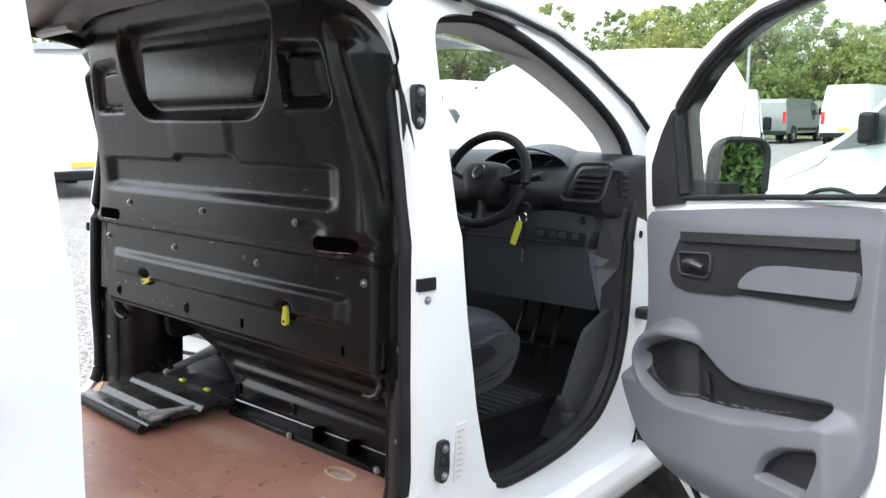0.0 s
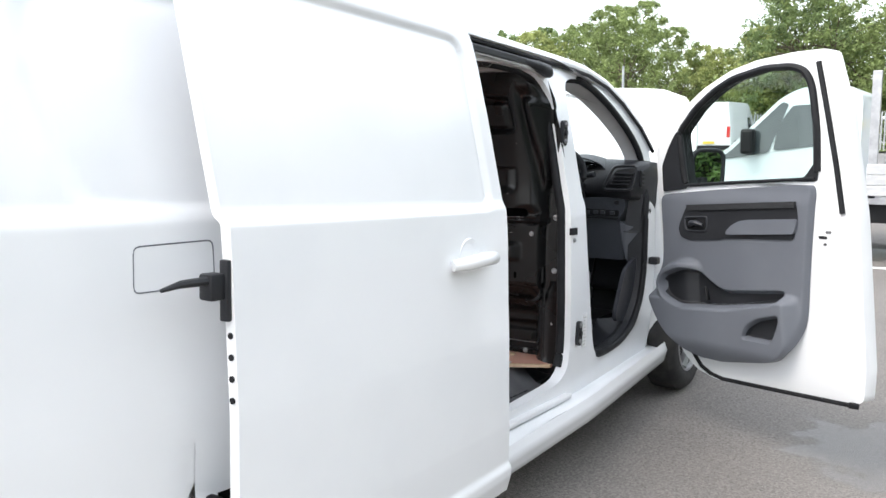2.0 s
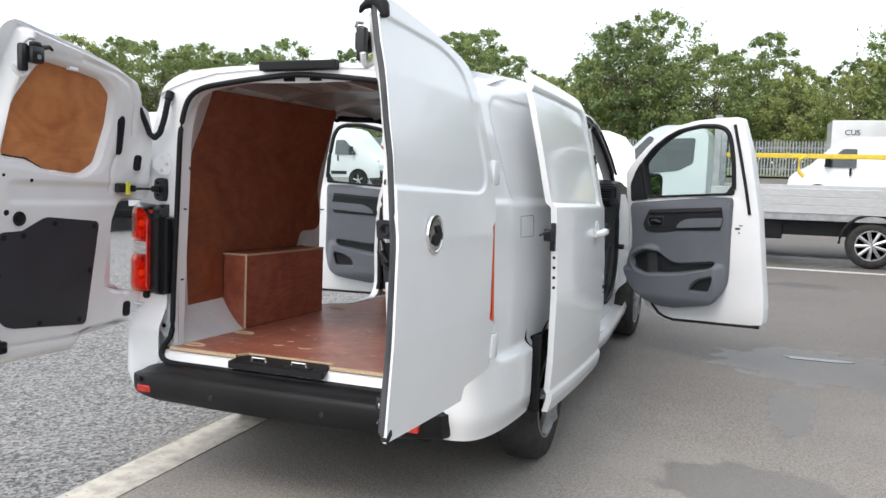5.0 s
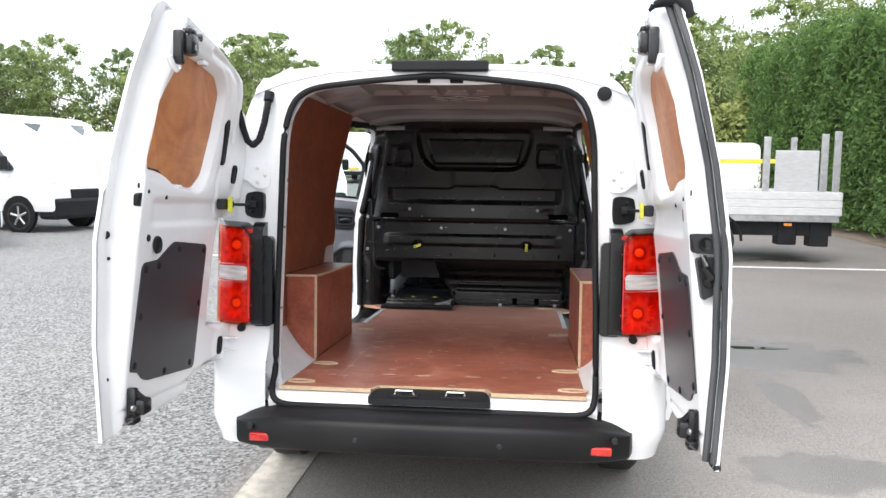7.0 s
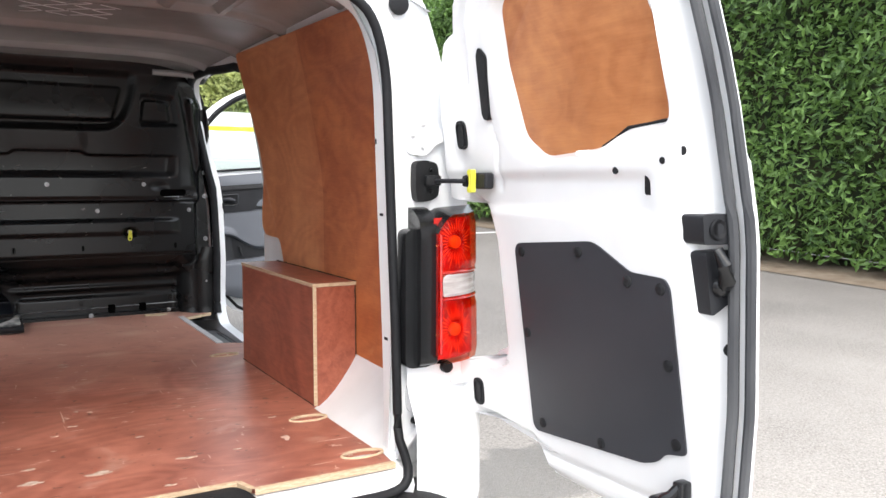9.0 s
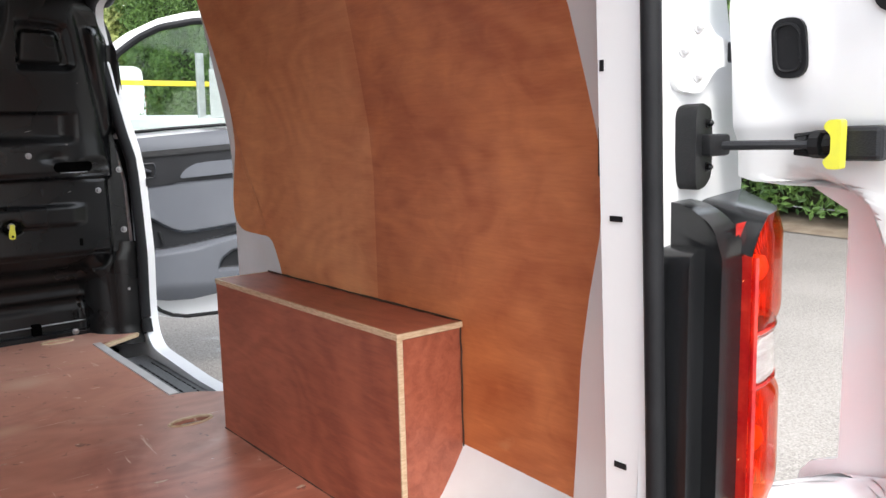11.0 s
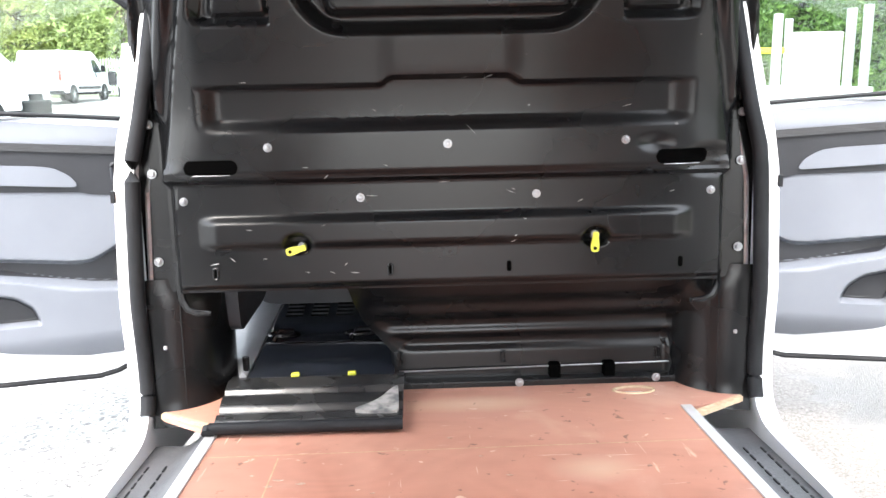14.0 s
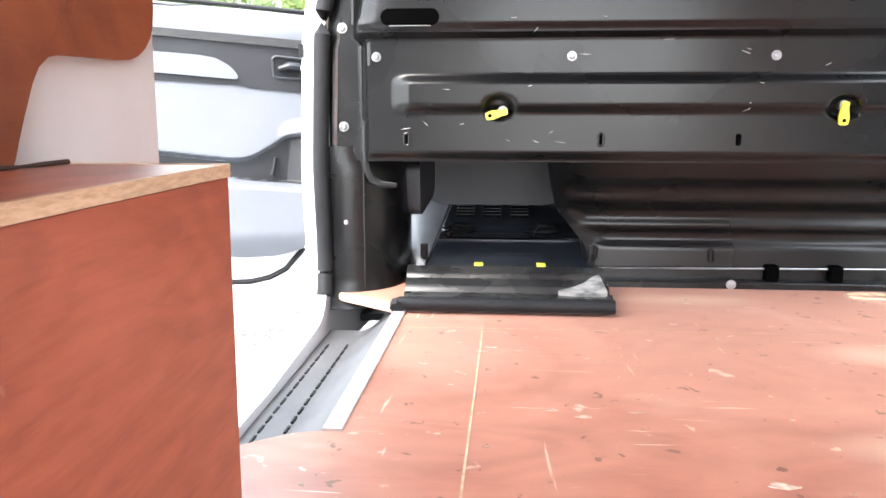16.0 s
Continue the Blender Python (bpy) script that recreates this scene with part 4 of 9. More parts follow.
# --- rear bumper ---
bm = bmesh.new()
prof = [(0.06, 0.544), (-0.02, 0.538), (-0.058, 0.530), (-0.078, 0.518), (-0.092, 0.508), (-0.104, 0.504), (-0.116, 0.496), (-0.123, 0.478), (-0.120, 0.41), (-0.108, 0.385), (-0.085, 0.372), (0.02, 0.365)]
secs = [(-0.79, 0.16), (-0.762, 0.07), (-0.70, 0.035), (-0.60, 0.0), (-0.3, -0.012), (0, -0.016), (0.3, -0.012), (0.60, 0.0), (0.70, 0.035), (0.762, 0.07), (0.79, 0.16)]
rows = []
for x, dy in secs:
    k = 0.0 if abs(x) < 0.62 else min(1, (abs(x) - 0.62) / 0.14)
    rows.append([bm.verts.new((x, min(0.18, y + dy), z - 0.046 * k * step(0.46, 0.53, z))) for y, z in prof])
for a, b in zip(rows, rows[1:]):
    for j in range(len(prof) - 1):
        bm.faces.new((a[j], a[j + 1], b[j + 1], b[j]))
bumper = part("rear_bumper", bm, BUMPER_PLASTIC, van, "black plastic rear bumper step", True)
for s in (1, -1):
    bm = box(bmesh.new(), *sorted((s * 0.583, s * 0.690)), -0.128, -0.10, 0.408, 0.440, 0.006, Matrix.Translation((0, 0.012, 0)))
    part("reflector", bm, RED_LENS, bumper, "red reflector strip")
for x in (-0.69, -0.27, 0.275, 0.70):
    bm = bmesh.new()
    lathe(bm, (x, -0.135 + (0.03 if abs(x) > 0.6 else 0), 0.432 + (0.03 if abs(x) > 0.6 else 0)), (0, -1, 0), [(-0.02, 0.012), (0.002, 0.012), (0.004, 0.008)], 14)
    part("parking_sensor", bm, DARK_TRIM, bumper)
bm = box(bmesh.new(), -0.70, 0.70, 0.0, 0.5, 0.34, 0.42, 0.02)
part("tow_beam", bm, BLACK_PLASTIC, van)
bm = box(bmesh.new(), -0.72, 0.72, 0.35, 4.6, 0.32, 0.50, 0.03)
part("underbody", bm, BLACK_PLASTIC, van)
for s in (1, -1):
    for yy in (1.05, 4.24):
        wheel(van, s * (0.935 if yy < 2 else 0.915), yy, 0.335 + 0.05 * (yy - 0.9), s)
    bm = bmesh.new()
    sheet(bm, 16, 4, lambda u, v: (s * (0.70 + 0.24 * v), 1.05 + 0.41 * math.cos(math.pi * u), 0.36 + 0.41 * math.sin(math.pi * u)))
    part("arch_liner", bm, BLACK_PLASTIC, van, "", True)
# --- bulkhead: pressed black steel ---
def rect(x, z, x0, x1, z0, z1, r=0.02):
    """1 inside a soft-edged rectangle, 0 outside."""
    return step(x0 - r / 2, x0 + r / 2, x) * step(x1 + r / 2, x1 - r / 2, x) * step(z0 - r / 2, z0 + r / 2, z) * step(z1 + r / 2, z1 - r / 2, z)


WIN_OUT = soften([(-0.400, 1.850), (-0.392, 1.75), (-0.352, 1.635), (-0.288, 1.580), (0.288, 1.580), (0.352, 1.635), (0.392, 1.75), (0.400, 1.850)], 0.05, 3)
WIN_IN = soften([(-0.335, 1.790), (-0.288, 1.618), (0.300, 1.618), (0.345, 1.785)], 0.02, 3)
WELL_OUT = soften([(0.405, 1.60), (0.425, 1.755), (0.590, 1.745), (0.615, 1.60)], 0.03, 3)
WELL_IN = soften([(0.432, 1.618), (0.445, 1.728), (0.560, 1.722), (0.578, 1.618)], 0.015, 2)


def bulk_y(x, z):
    y = 2.570 - 0.060 * step(1.35, 1.85, z)
    y += 0.02 * step(0.60, 0.78, abs(x)) * step(1.15, 1.4, z) - 0.03 * step(1.84, 1.915, z)
    # long sunk rib: sharp upper edge, sloping lower one, stepped up in the middle
    top = 1.450 + 0.018 * step(-0.175, -0.135, x) * step(0.185, 0.145, x)
    y += 0.024 * step(-0.63, -0.565, x) * step(0.625, 0.55, x) * step(1.332, 1.372, z) * step(top + 0.004, top - 0.010, z)
    y -= 0.003 * rect(x, z, -0.150, 0.160, 1.470, 1.575, 0.06)
    if z > 1.54:
        if abs(x) < 0.43:
            y += 0.042 * step(-0.020, 0.024, inside(WIN_OUT, x, z))
            y -= (0.006 + 0.026 * step(1.80, 1.60, z)) * step(-0.006, 0.012, inside(WIN_IN, x, z))
        elif abs(x) < 0.65:
            y += 0.028 * step(-0.014, 0.018, inside(WELL_OUT, abs(x), z))
            y -= 0.012 * step(-0.005, 0.010, inside(WELL_IN, abs(x), z))
    for s in (1, -1):
        # upright flutes near the pillar
        xs = x * s + 0.20 * (z - 1.55)
        y += 0.022 * step(0.655, 0.675, xs) * step(1.16, 1.30, z) * step(1.80, 1.74, z)
        y -= 0.024 * rect(xs, z, 0.695, 0.735, 1.33, 1.735, 0.04) + 0.014 * rect(xs, z, 0.775, 0.800, 1.40, 1.715, 0.025)
    # lower panel overlaps the upper one
    low = step(1.222, 1.206, z)
    y += 0.010 * step(1.240, 1.226, z) * (1 - low) + 0.036 * low
    # its raised rib
    y -= 0.020 * step(-0.648, -0.598, x) * step(0.634, 0.572, x) * step(1.036, 1.060, z) * step(1.130, 1.104, z)
    for lx in (-0.395, 0.375):
        d = math.hypot((x - lx) / 0.042, (z - 1.052) / 0.032)
        y += 0.026 * step(1.0, 0.5, d)
    # the knock beside one slot
    d = math.hypot((x - 0.67) / 0.10, (z - 1.245) / 0.05)
    y += 0.030 * step(1.0, 0.1, d) + 0.010 * step(1.0, 0.0, math.hypot((x - 0.52) / 0.06, (z - 1.29) / 0.03))
    # the panel falls back to the bolted flange at its sides
    ax = abs(x)
    y += 0.022 * step(0.675, 0.735, ax) * step(1.225, 1.27, z)
    edge = lerp(z, [(0.92, 0.712), (1.20, 0.712), (1.215, 0.727), (1.36, 0.727), (1.40, 0.742), (1.72, 0.735), (1.80, 0.70), (1.9, 0.62)])
    back = 2.652 - 0.045 * step(1.35, 1.85, z) - 0.020 * rect(ax, z, 0.772, 0.790, 1.40, 1.70, 0.03)
    y += (back - y) * step(edge - 0.012, edge + 0.014, ax)
    y += 0.022 * step(0.950, 0.928, z) * step(edge + 0.01, edge - 0.02, ax)
    return y


bulkhead = thing("bulkhead", "", "")
bulkhead.parent = van
bulkhead["label"] = "pressed black steel bulkhead behind the cab, scuffed"
bm = bmesh.new()
def bulk(u, v):
    z = 0.925 + 0.985 * v
    half = lerp(z, [(0.92, 0.805), (1.50, 0.803), (1.62, 0.79), (1.74, 0.765), (1.82, 0.73), (1.87, 0.69), (1.91, 0.64)])
    x = -half + 2 * half * u
    return (x, bulk_y(x, z), z)
sheet(bm, 260, 240, bulk)
part("bulkhead_panel", bm, BLACK_STEEL, bulkhead, "black painted pressed panel", True)
# low part, set back, ribbed, with the load-through opening beside it
bm = bmesh.new()
def low_bulk(u, v):
    z = 0.592 + 0.36 * v
    left = lerp(z, [(0.59, -0.153), (0.643, -0.153), (0.70, -0.170), (0.80, -0.250), (0.87, -0.268), (0.95, -0.283)])
    x = left + (0.79 - left) * u
    y = lerp(z, [(0.59, 2.795), (0.70, 2.798), (0.76, 2.790), (0.80, 2.774), (0.87, 2.705), (0.945, 2.628), (0.96, 2.622)])
    for c in (0.725, 0.785, 0.855):
        y += 0.014 * step(0.030, 0.006, abs(z - c)) * step(left + 0.02, left + 0.06, x) * step(0.66, 0.62, x)
    y -= (y - 2.665) * step(0.62, 0.71, x)
    return (x, y, z)
sheet(bm, 80, 60, low_bulk)
part("low_panel", bm, BLACK_STEEL, bulkhead, "dark ribbed lower panel", True)
for s in (1, -1):
    bm = bmesh.new()
    def column(u, v):
        z = 0.56 + 0.40 * v
        a = u * math.pi * 0.55
        return (s * (0.805 - 0.175 * math.sin(a) ** 0.9 + 0.02 * step(0.9, 0.95, z)), 2.635 + 0.20 * (1 - math.cos(a)) - 0.02 * step(0.62, 0.56, z), z)
    sheet(bm, 14, 16, column)
    part("corner_column", bm, BLACK_STEEL, bulkhead, "", True)
    bm = bmesh.new()
    sheet(bm, 6, 20, lambda u, v: (s * (0.722 + 0.085 * u), 2.652 + 0.012 * math.sin(math.pi * u), 0.58 + 0.36 * v))
    part("low_flange", bm, BLACK_STEEL, bulkhead, "", True)
    # rolled rim where the lower panel turns down into the corner
    bm = bmesh.new()
    arc_ = [(0.716, 1.02), (0.716, 0.95), (0.712, 0.905), (0.700, 0.880), (0.676, 0.868), (0.640, 0.866)]
    tube(bm, [(s * x, 2.640, z) for x, z in arc_], [0.006, 0.009, 0.011, 0.011, 0.009, 0.006], 8)
    part("rolled_rim", bm, BLACK_STEEL, bulkhead, "", True)
    for z in (1.363, 1.237, 1.007, 0.775):
        bolt("bolt", bulkhead, (s * 0.768, 2.648, z), (0, -1, 0), 0.010)
bm = bmesh.new()
sheet(bm, 20, 3, lambda u, v: (-0.64 + 1.28 * u, 2.49 + 0.14 * v, 1.908 - 0.01 * v - 0.06 * abs(2 * u - 1) ** 3))
part("top_flange", bm, BLACK_STEEL, bulkhead, "", True)
for x, z in ((-0.453, 1.30), (-0.005, 1.30), (0.443, 1.30), (-0.68, 1.167), (-0.23, 1.167), (0.222, 1.166), (0.675, 1.165)):
    bolt("bolt", bulkhead, (x, bulk_y(x, z) + 0.001, z), (0, -1, 0), 0.009)
for x, z in ((0.192, 0.612), (0.585, 0.616)):
    bolt("bolt", bulkhead, (x, 2.752, z), (0, -1, 0), 0.010)
bm = box(bmesh.new(), -0.15, 0.66, 2.755, 2.80, 0.588, 0.618, 0.004)
part("foot_flange", bm, BLACK_STEEL, bulkhead)
bm = bmesh.new()
tube(bm, [(-0.152, 2.786, 0.643), (0.64, 2.790, 0.650)], 0.0028, 6)
part("weld_edge", bm, STEEL, bulkhead, "bare metal flange edge")
# flat black that paints in the shade inside slots and holes
SHADE = mat("slot_shade_black", (0.002, 0.002, 0.002), 1.0, spec=0.0)
for x0, x1, z0, z1 in ((-0.664, -0.530, 1.234, 1.271), (0.521, 0.659, 1.237, 1.274)):
    bm = bmesh.new()
    def slot(u, v):
        x = x0 + (x1 - x0) * u
        e = min(x - x0, x1 - x)
        h = (z1 - z0) / 2
        lim = h if e >= h else math.sqrt(max(1e-6, h * h - (h - e) ** 2))
        z = (z0 + z1) / 2 + lim * (2 * v - 1)
        return (x, bulk_y(x, z) - 0.0035, z)
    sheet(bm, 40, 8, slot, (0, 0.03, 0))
    sl = part("hand_slot", bm, SHADE, bulkhead, "long hand slot, its shaded depth painted black on the panel")
    bm = bmesh.new()
    tube(bm, [(x, bulk_y(x, z0) - 0.004, z0 - 0.0006) for x in np.linspace(x0 + 0.02, x1 - 0.02, 8)], 0.0012, 5)
    part("slot_edge", bm, STEEL, sl, "bare metal slot edge")
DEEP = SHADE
# key slots: black plates on the panel, painted as shaded openings
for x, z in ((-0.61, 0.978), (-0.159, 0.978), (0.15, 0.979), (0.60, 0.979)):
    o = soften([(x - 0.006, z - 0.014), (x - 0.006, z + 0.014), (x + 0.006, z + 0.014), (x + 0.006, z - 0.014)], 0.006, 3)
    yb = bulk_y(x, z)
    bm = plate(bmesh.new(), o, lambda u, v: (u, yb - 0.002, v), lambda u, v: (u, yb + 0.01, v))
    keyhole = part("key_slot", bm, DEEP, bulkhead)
    if x < 0:
        bm = bmesh.new()
        tube(bm, [(u, yb - 0.003, v) for u, v in o], 0.003, 6, True)
        part("slot_rim", bm, BLACK_STEEL, keyhole)
for x, z in ((-0.145, 0.682), (0.151, 0.679), (0.60, 0.677)):
    o = soften([(x - 0.006, z - 0.016), (x - 0.006, z + 0.016), (x + 0.006, z + 0.016), (x + 0.006, z - 0.016)], 0.006, 3)
    bm = bmesh.new()
    tube(bm, [(u, 2.792, v) for u, v in o], 0.003, 6, True)
    part("slot_rim", bm, BLACK_STEEL, bulkhead)
# pitch-black boxes in the same painted shade colour
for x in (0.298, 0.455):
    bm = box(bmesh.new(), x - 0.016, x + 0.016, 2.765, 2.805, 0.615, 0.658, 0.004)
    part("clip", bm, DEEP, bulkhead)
# short bright scratches knocked into the paint by loads
random.seed(314)
SCRATCH = mat("scratched_bare_metal", (0.55, 0.54, 0.52), 0.5, col2=(0.35, 0.34, 0.33), scale=80)
for k in range(30):
    x, z = random.uniform(-0.62, 0.62), random.uniform(0.97, 1.48)
    a, d = random.gauss(0.0, 0.5), random.uniform(0.003, 0.014)
    bm = bmesh.new()
    tube(bm, [(x + d * w * math.cos(a), bulk_y(x + d * w * math.cos(a), z + d * w * math.sin(a)) - 0.0003, z + d * w * math.sin(a)) for w in (-1, -0.3, 0.4, 1)], [0.0002, 0.0006, 0.0008, 0.0002], 5)
    part("scratch", bm, SCRATCH, bulkhead)
# yellow turn catches
for x, z, tilt in ((-0.386, 1.040, 76), (0.374, 1.052, 3)):
    yb = bulk_y(x, z + 0.02) - 0.012
    bm = plate(bmesh.new(), soften([(-0.010, 0.014), (0.010, 0.014), (0.008, 0.0), (0.013, -0.030), (0.010, -0.048), (-0.010, -0.048), (-0.013, -0.030), (-0.008, 0.0)], 0.006, 3),
               lambda u, v: (u, -0.008, v), lambda u, v: (u, 0.006, v))
    bm.transform(Matrix.Translation((x, yb, z)) @ Matrix.Rotation(radians(tilt), 4, "Y") @ Matrix.Scale(0.84, 4))
    part("turn_catch", bm, YELLOW, bulkhead, "yellow plastic turn catch", True)
    bm = bmesh.new()
    lathe(bm, (x, yb + 0.02, z + 0.004), (0, -1, 0), [(0, 0.012), (0.018, 0.011)], 12)
    part("catch_post", bm, STEEL, bulkhead)
    bm = bmesh.new()
    a = radians(tilt)
    lathe(bm, (x - 0.030 * math.sin(a), yb - 0.007, z - 0.030 * math.cos(a)), (0, -1, 0), [(0, 0.0045), (0.0008, 0.0045)], 10)
    part("catch_hole", bm, SHADE, bulkhead, "hole in the catch, its shade painted as a black disc")
# the load-through hatch, folded down on the floor
bm = bmesh.new()
def hatch(u, v):
    x = -0.600 - 0.030 * v + (0.465 + 0.028 * v) * u
    y = 2.445 + 0.335 * v
    z = 0.616 + 0.030 * v
    for c, w in ((0.10, 0.05), (0.40, 0.09), (0.72, 0.09)):
        z += 0.016 * step(c - w - 0.05, c - w, v) * step(c + w + 0.05, c + w, v)
    return (x, y, z)
sheet(bm, 20, 80, hatch, (0, 0, -0.012))
flap = part("hatch_flap", bm, SHEEN_STEEL, bulkhead, "black folded-down hatch with a dusty corner", True)
bm = bmesh.new()
tube(bm, [(-0.61, 2.44, 0.622), (-0.135, 2.44, 0.622)], 0.015, 10)
tube(bm, [(-0.612, 2.445, 0.622), (-0.612, 2.43, 0.612)], 0.017, 8)
part("flap_lip", bm, RUBBER, flap, "rubber lip of the hatch", True)
bm = bmesh.new()
random.seed(9)
o = [(-0.145, 2.475), (-0.15, 2.64), (-0.175, 2.60), (-0.19, 2.565), (-0.215, 2.53), (-0.25, 2.505), (-0.26, 2.485), (-0.22, 2.478)]
plate(bm, soften(o, 0.02, 2), lambda u, v: (u, v, 0.6395 + 0.09 * (v - 2.445)), lambda u, v: (u, v, 0.63 + 0.09 * (v - 2.445)))
part("dust_patch", bm, mat("pale_dust", (0.33, 0.31, 0.29), 0.8, col2=(0.10, 0.10, 0.10), scale=24, lo=0.4, hi=0.6), flap, "pale dusty worn corner")
for x in (-0.445, -0.285):
    bm = box(bmesh.new(), x - 0.012, x + 0.012, 2.748, 2.766, 0.648, 0.659, 0.003)
    part("flap_catch", bm, YELLOW, flap, "yellow catch on the hatch")
for x in (-0.59, -0.155):
    bm = bmesh.new()
    tube(bm, [(x, 2.79, 0.66), (x, 2.79, 0.70)], 0.010, 8)
    part("hinge_pin", bm, BLACK_STEEL, flap)
# seat box seen through the hatch
box_z = lambda y: 0.645 + 0.22 * (y - 2.76) - 0.018 * step(3.00, 3.06, y) + 0.016 * step(3.06, 3.09, y)
bm = bmesh.new()
def box_floor(u, v):
    y = 2.765 + 0.735 * v
    left = lerp(y, [(2.76, -0.583), (3.07, -0.561), (3.25, -0.552), (3.40, -0.505), (3.50, -0.470)])
    x = left + (-0.165 - left) * u
    return (x, y, box_z(y) + 0.006 * rect(x, y, -0.49, -0.29, 2.80, 2.845, 0.012))
sheet(bm, 24, 50, box_floor, (0, 0, -0.012))
seat_box = part("seat_box_floor", bm, mat("navy_plate", (0.012, 0.0145, 0.020), 0.30, col2=(0.018, 0.021, 0.028), scale=6, spec=0.5), bulkhead, "dark slotted plate under the passenger seat", True)
SLOT_RIM = mat("pale_worn_slot_edge", (0.09, 0.095, 0.105), 0.4, col2=(0.06, 0.064, 0.072), scale=30)
for j in range(3):
    for i in range(4):
        x, y = -0.532 + 0.083 * j, 3.148 + 0.028 * i
        # black bar painted in for the shade inside each slot
        bm = bmesh.new()
        tube(bm, [(x, y, box_z(y) + 0.002), (x + 0.056, y, box_z(y) + 0.002)], 0.0055, 6, flat=0.6)
        vs_ = part("vent_slot", bm, DEEP, seat_box)
        bm = bmesh.new()
        tube(bm, [(x, y + 0.008, box_z(y) + 0.005), (x + 0.056, y + 0.008, box_z(y) + 0.005)], 0.0026, 5)
        part("slot_lip", bm, SLOT_RIM, vs_)
for x in (-0.513, -0.275):
    bm = bmesh.new()
    tube(bm, [(x + 0.046 * math.cos(t), 2.99 + 0.022 * math.sin(t), box_z(2.99) + 0.014) for t in [2 * math.pi * k / 20 for k in range(20)]], 0.007, 8, True)
    tube(bm, [(x - 0.03, 2.965, box_z(2.97) + 0.004), (x - 0.012, 2.98, box_z(2.98) + 0.030), (x + 0.03, 2.995, box_z(2.99) + 0.022)], 0.009, 8)
    part("floor_latch", bm, mat("glossy_black_latch", (0.006, 0.006, 0.007), 0.16, col2=(0.009, 0.009, 0.010), scale=20, spec=0.6) if x < -0.4 else bpy.data.materials["glossy_black_latch"], seat_box, "glossy black hold-down latch", True)
bm = bmesh.new()
tube(bm, [(-0.565, 2.955, box_z(2.955) + 0.003), (-0.17, 2.955, box_z(2.955) + 0.003)], 0.004, 6)
part("latch_rod", bm, CHROME, seat_box)
bm = box(bmesh.new(), -0.60, -0.14, 3.52, 3.55, 0.66, 0.93, 0.01)
part("seat_box_back", bm, bpy.data.materials["navy_plate"], bulkhead, "dark rear wall of the footwell")
# grey trim made pale: the footwell's daylight is put into the colour
DAYLIT_FOOT = mat("daylit_footwell_trim", (0.27, 0.28, 0.295), 0.5, col2=(0.22, 0.23, 0.245), scale=9, bump=0.1, bscale=300)
bm = bmesh.new()
sheet(bm, 6, 8, lambda u, v: (lerp(2.77 + 0.49 * v, [(2.76, -0.588), (3.26, -0.556)]) - (0.02 + 0.16 * v) * u, 2.77 + 0.49 * v, 0.648 + 0.205 * v * 0.55 + 0.012 * math.sin(math.pi * u)), (0, 0, -0.015))
part("footwell_side", bm, DAYLIT_FOOT, bulkhead, "grey footwell side trim, daylight put into its pale colour", True)
bm = box(bmesh.new(), -0.728, -0.618, 3.272, 3.31, 0.742, 0.90, 0.008)
bracket = part("footwell_bracket", bm, DAYLIT_FOOT, bulkhead, "grey bracket made pale for daylight, its recess painted dark")
bm = plate(bmesh.new(), soften([(-0.692, 0.805), (-0.690, 0.87), (-0.636, 0.87), (-0.636, 0.805)], 0.014, 3), lambda u, v: (u, 3.269, v), lambda u, v: (u, 3.275, v))
part("recess", bm, DEEP, bracket)
bm = plate(bmesh.new(), [(2.80, 0.60), (2.80, 0.72), (2.86, 0.80), (2.95, 0.93), (3.30, 0.93), (3.30, 0.66)], lambda u, v: (-0.165 - 0.35 * max(0, v - 0.72), u, v), lambda u, v: (-0.150 - 0.35 * max(0, v - 0.72), u, v))
part("seat_box_side", bm, BLACK_STEEL, bulkhead)
# --- side frames, pillars, steps ---
STRIP = mat("pale_metal_strip", (0.62, 0.61, 0.61), 0.45, 0.2, col2=(0.5, 0.49, 0.49), scale=9)
INSET = [(0.30, 0.815), (0.42, 0.85), (0.60, 0.862), (0.90, 0.867), (1.20, 0.857), (1.305, 0.85), (1.335, 0.835), (1.60, 0.782), (1.75, 0.748), (1.85, 0.722), (1.95, 0.70)]
def XF(y, z):
    """The inset plane of the door frames."""
    return lerp(z, INSET) - 0.07 * max(0.0, y - 2.75)


FRONT_HOLE = [(2.768, 1.79), (2.795, 1.832), (2.86, 1.852), (2.94, 1.86), (3.03, 1.856), (3.18, 1.832), (3.35, 1.78), (3.53, 1.705), (3.66, 1.635), (3.755, 1.56), (3.785, 1.48), (3.765, 1.36), (3.715, 1.25), (3.69, 0.96), (3.645, 0.78), (3.525, 0.655), (3.33, 0.602), (3.13, 0.588), (2.965, 0.592), (2.912, 0.623), (2.835, 0.846), (2.79, 1.088), (2.768, 1.288), (2.765, 1.467), (2.762, 1.591), (2.762, 1.715)]
SLIDE_EDGE = [(1.62, 1.80), (1.885, 1.815), (2.17, 1.84), (2.42, 1.845), (2.54, 1.825), (2.60, 1.775), (2.625, 1.66), (2.625, 1.45), (2.613, 1.19), (2.612, 0.92), (2.625, 0.70), (2.61, 0.60), (2.55, 0.555), (2.49, 0.545), (2.10, 0.525), (1.70, 0.525)]
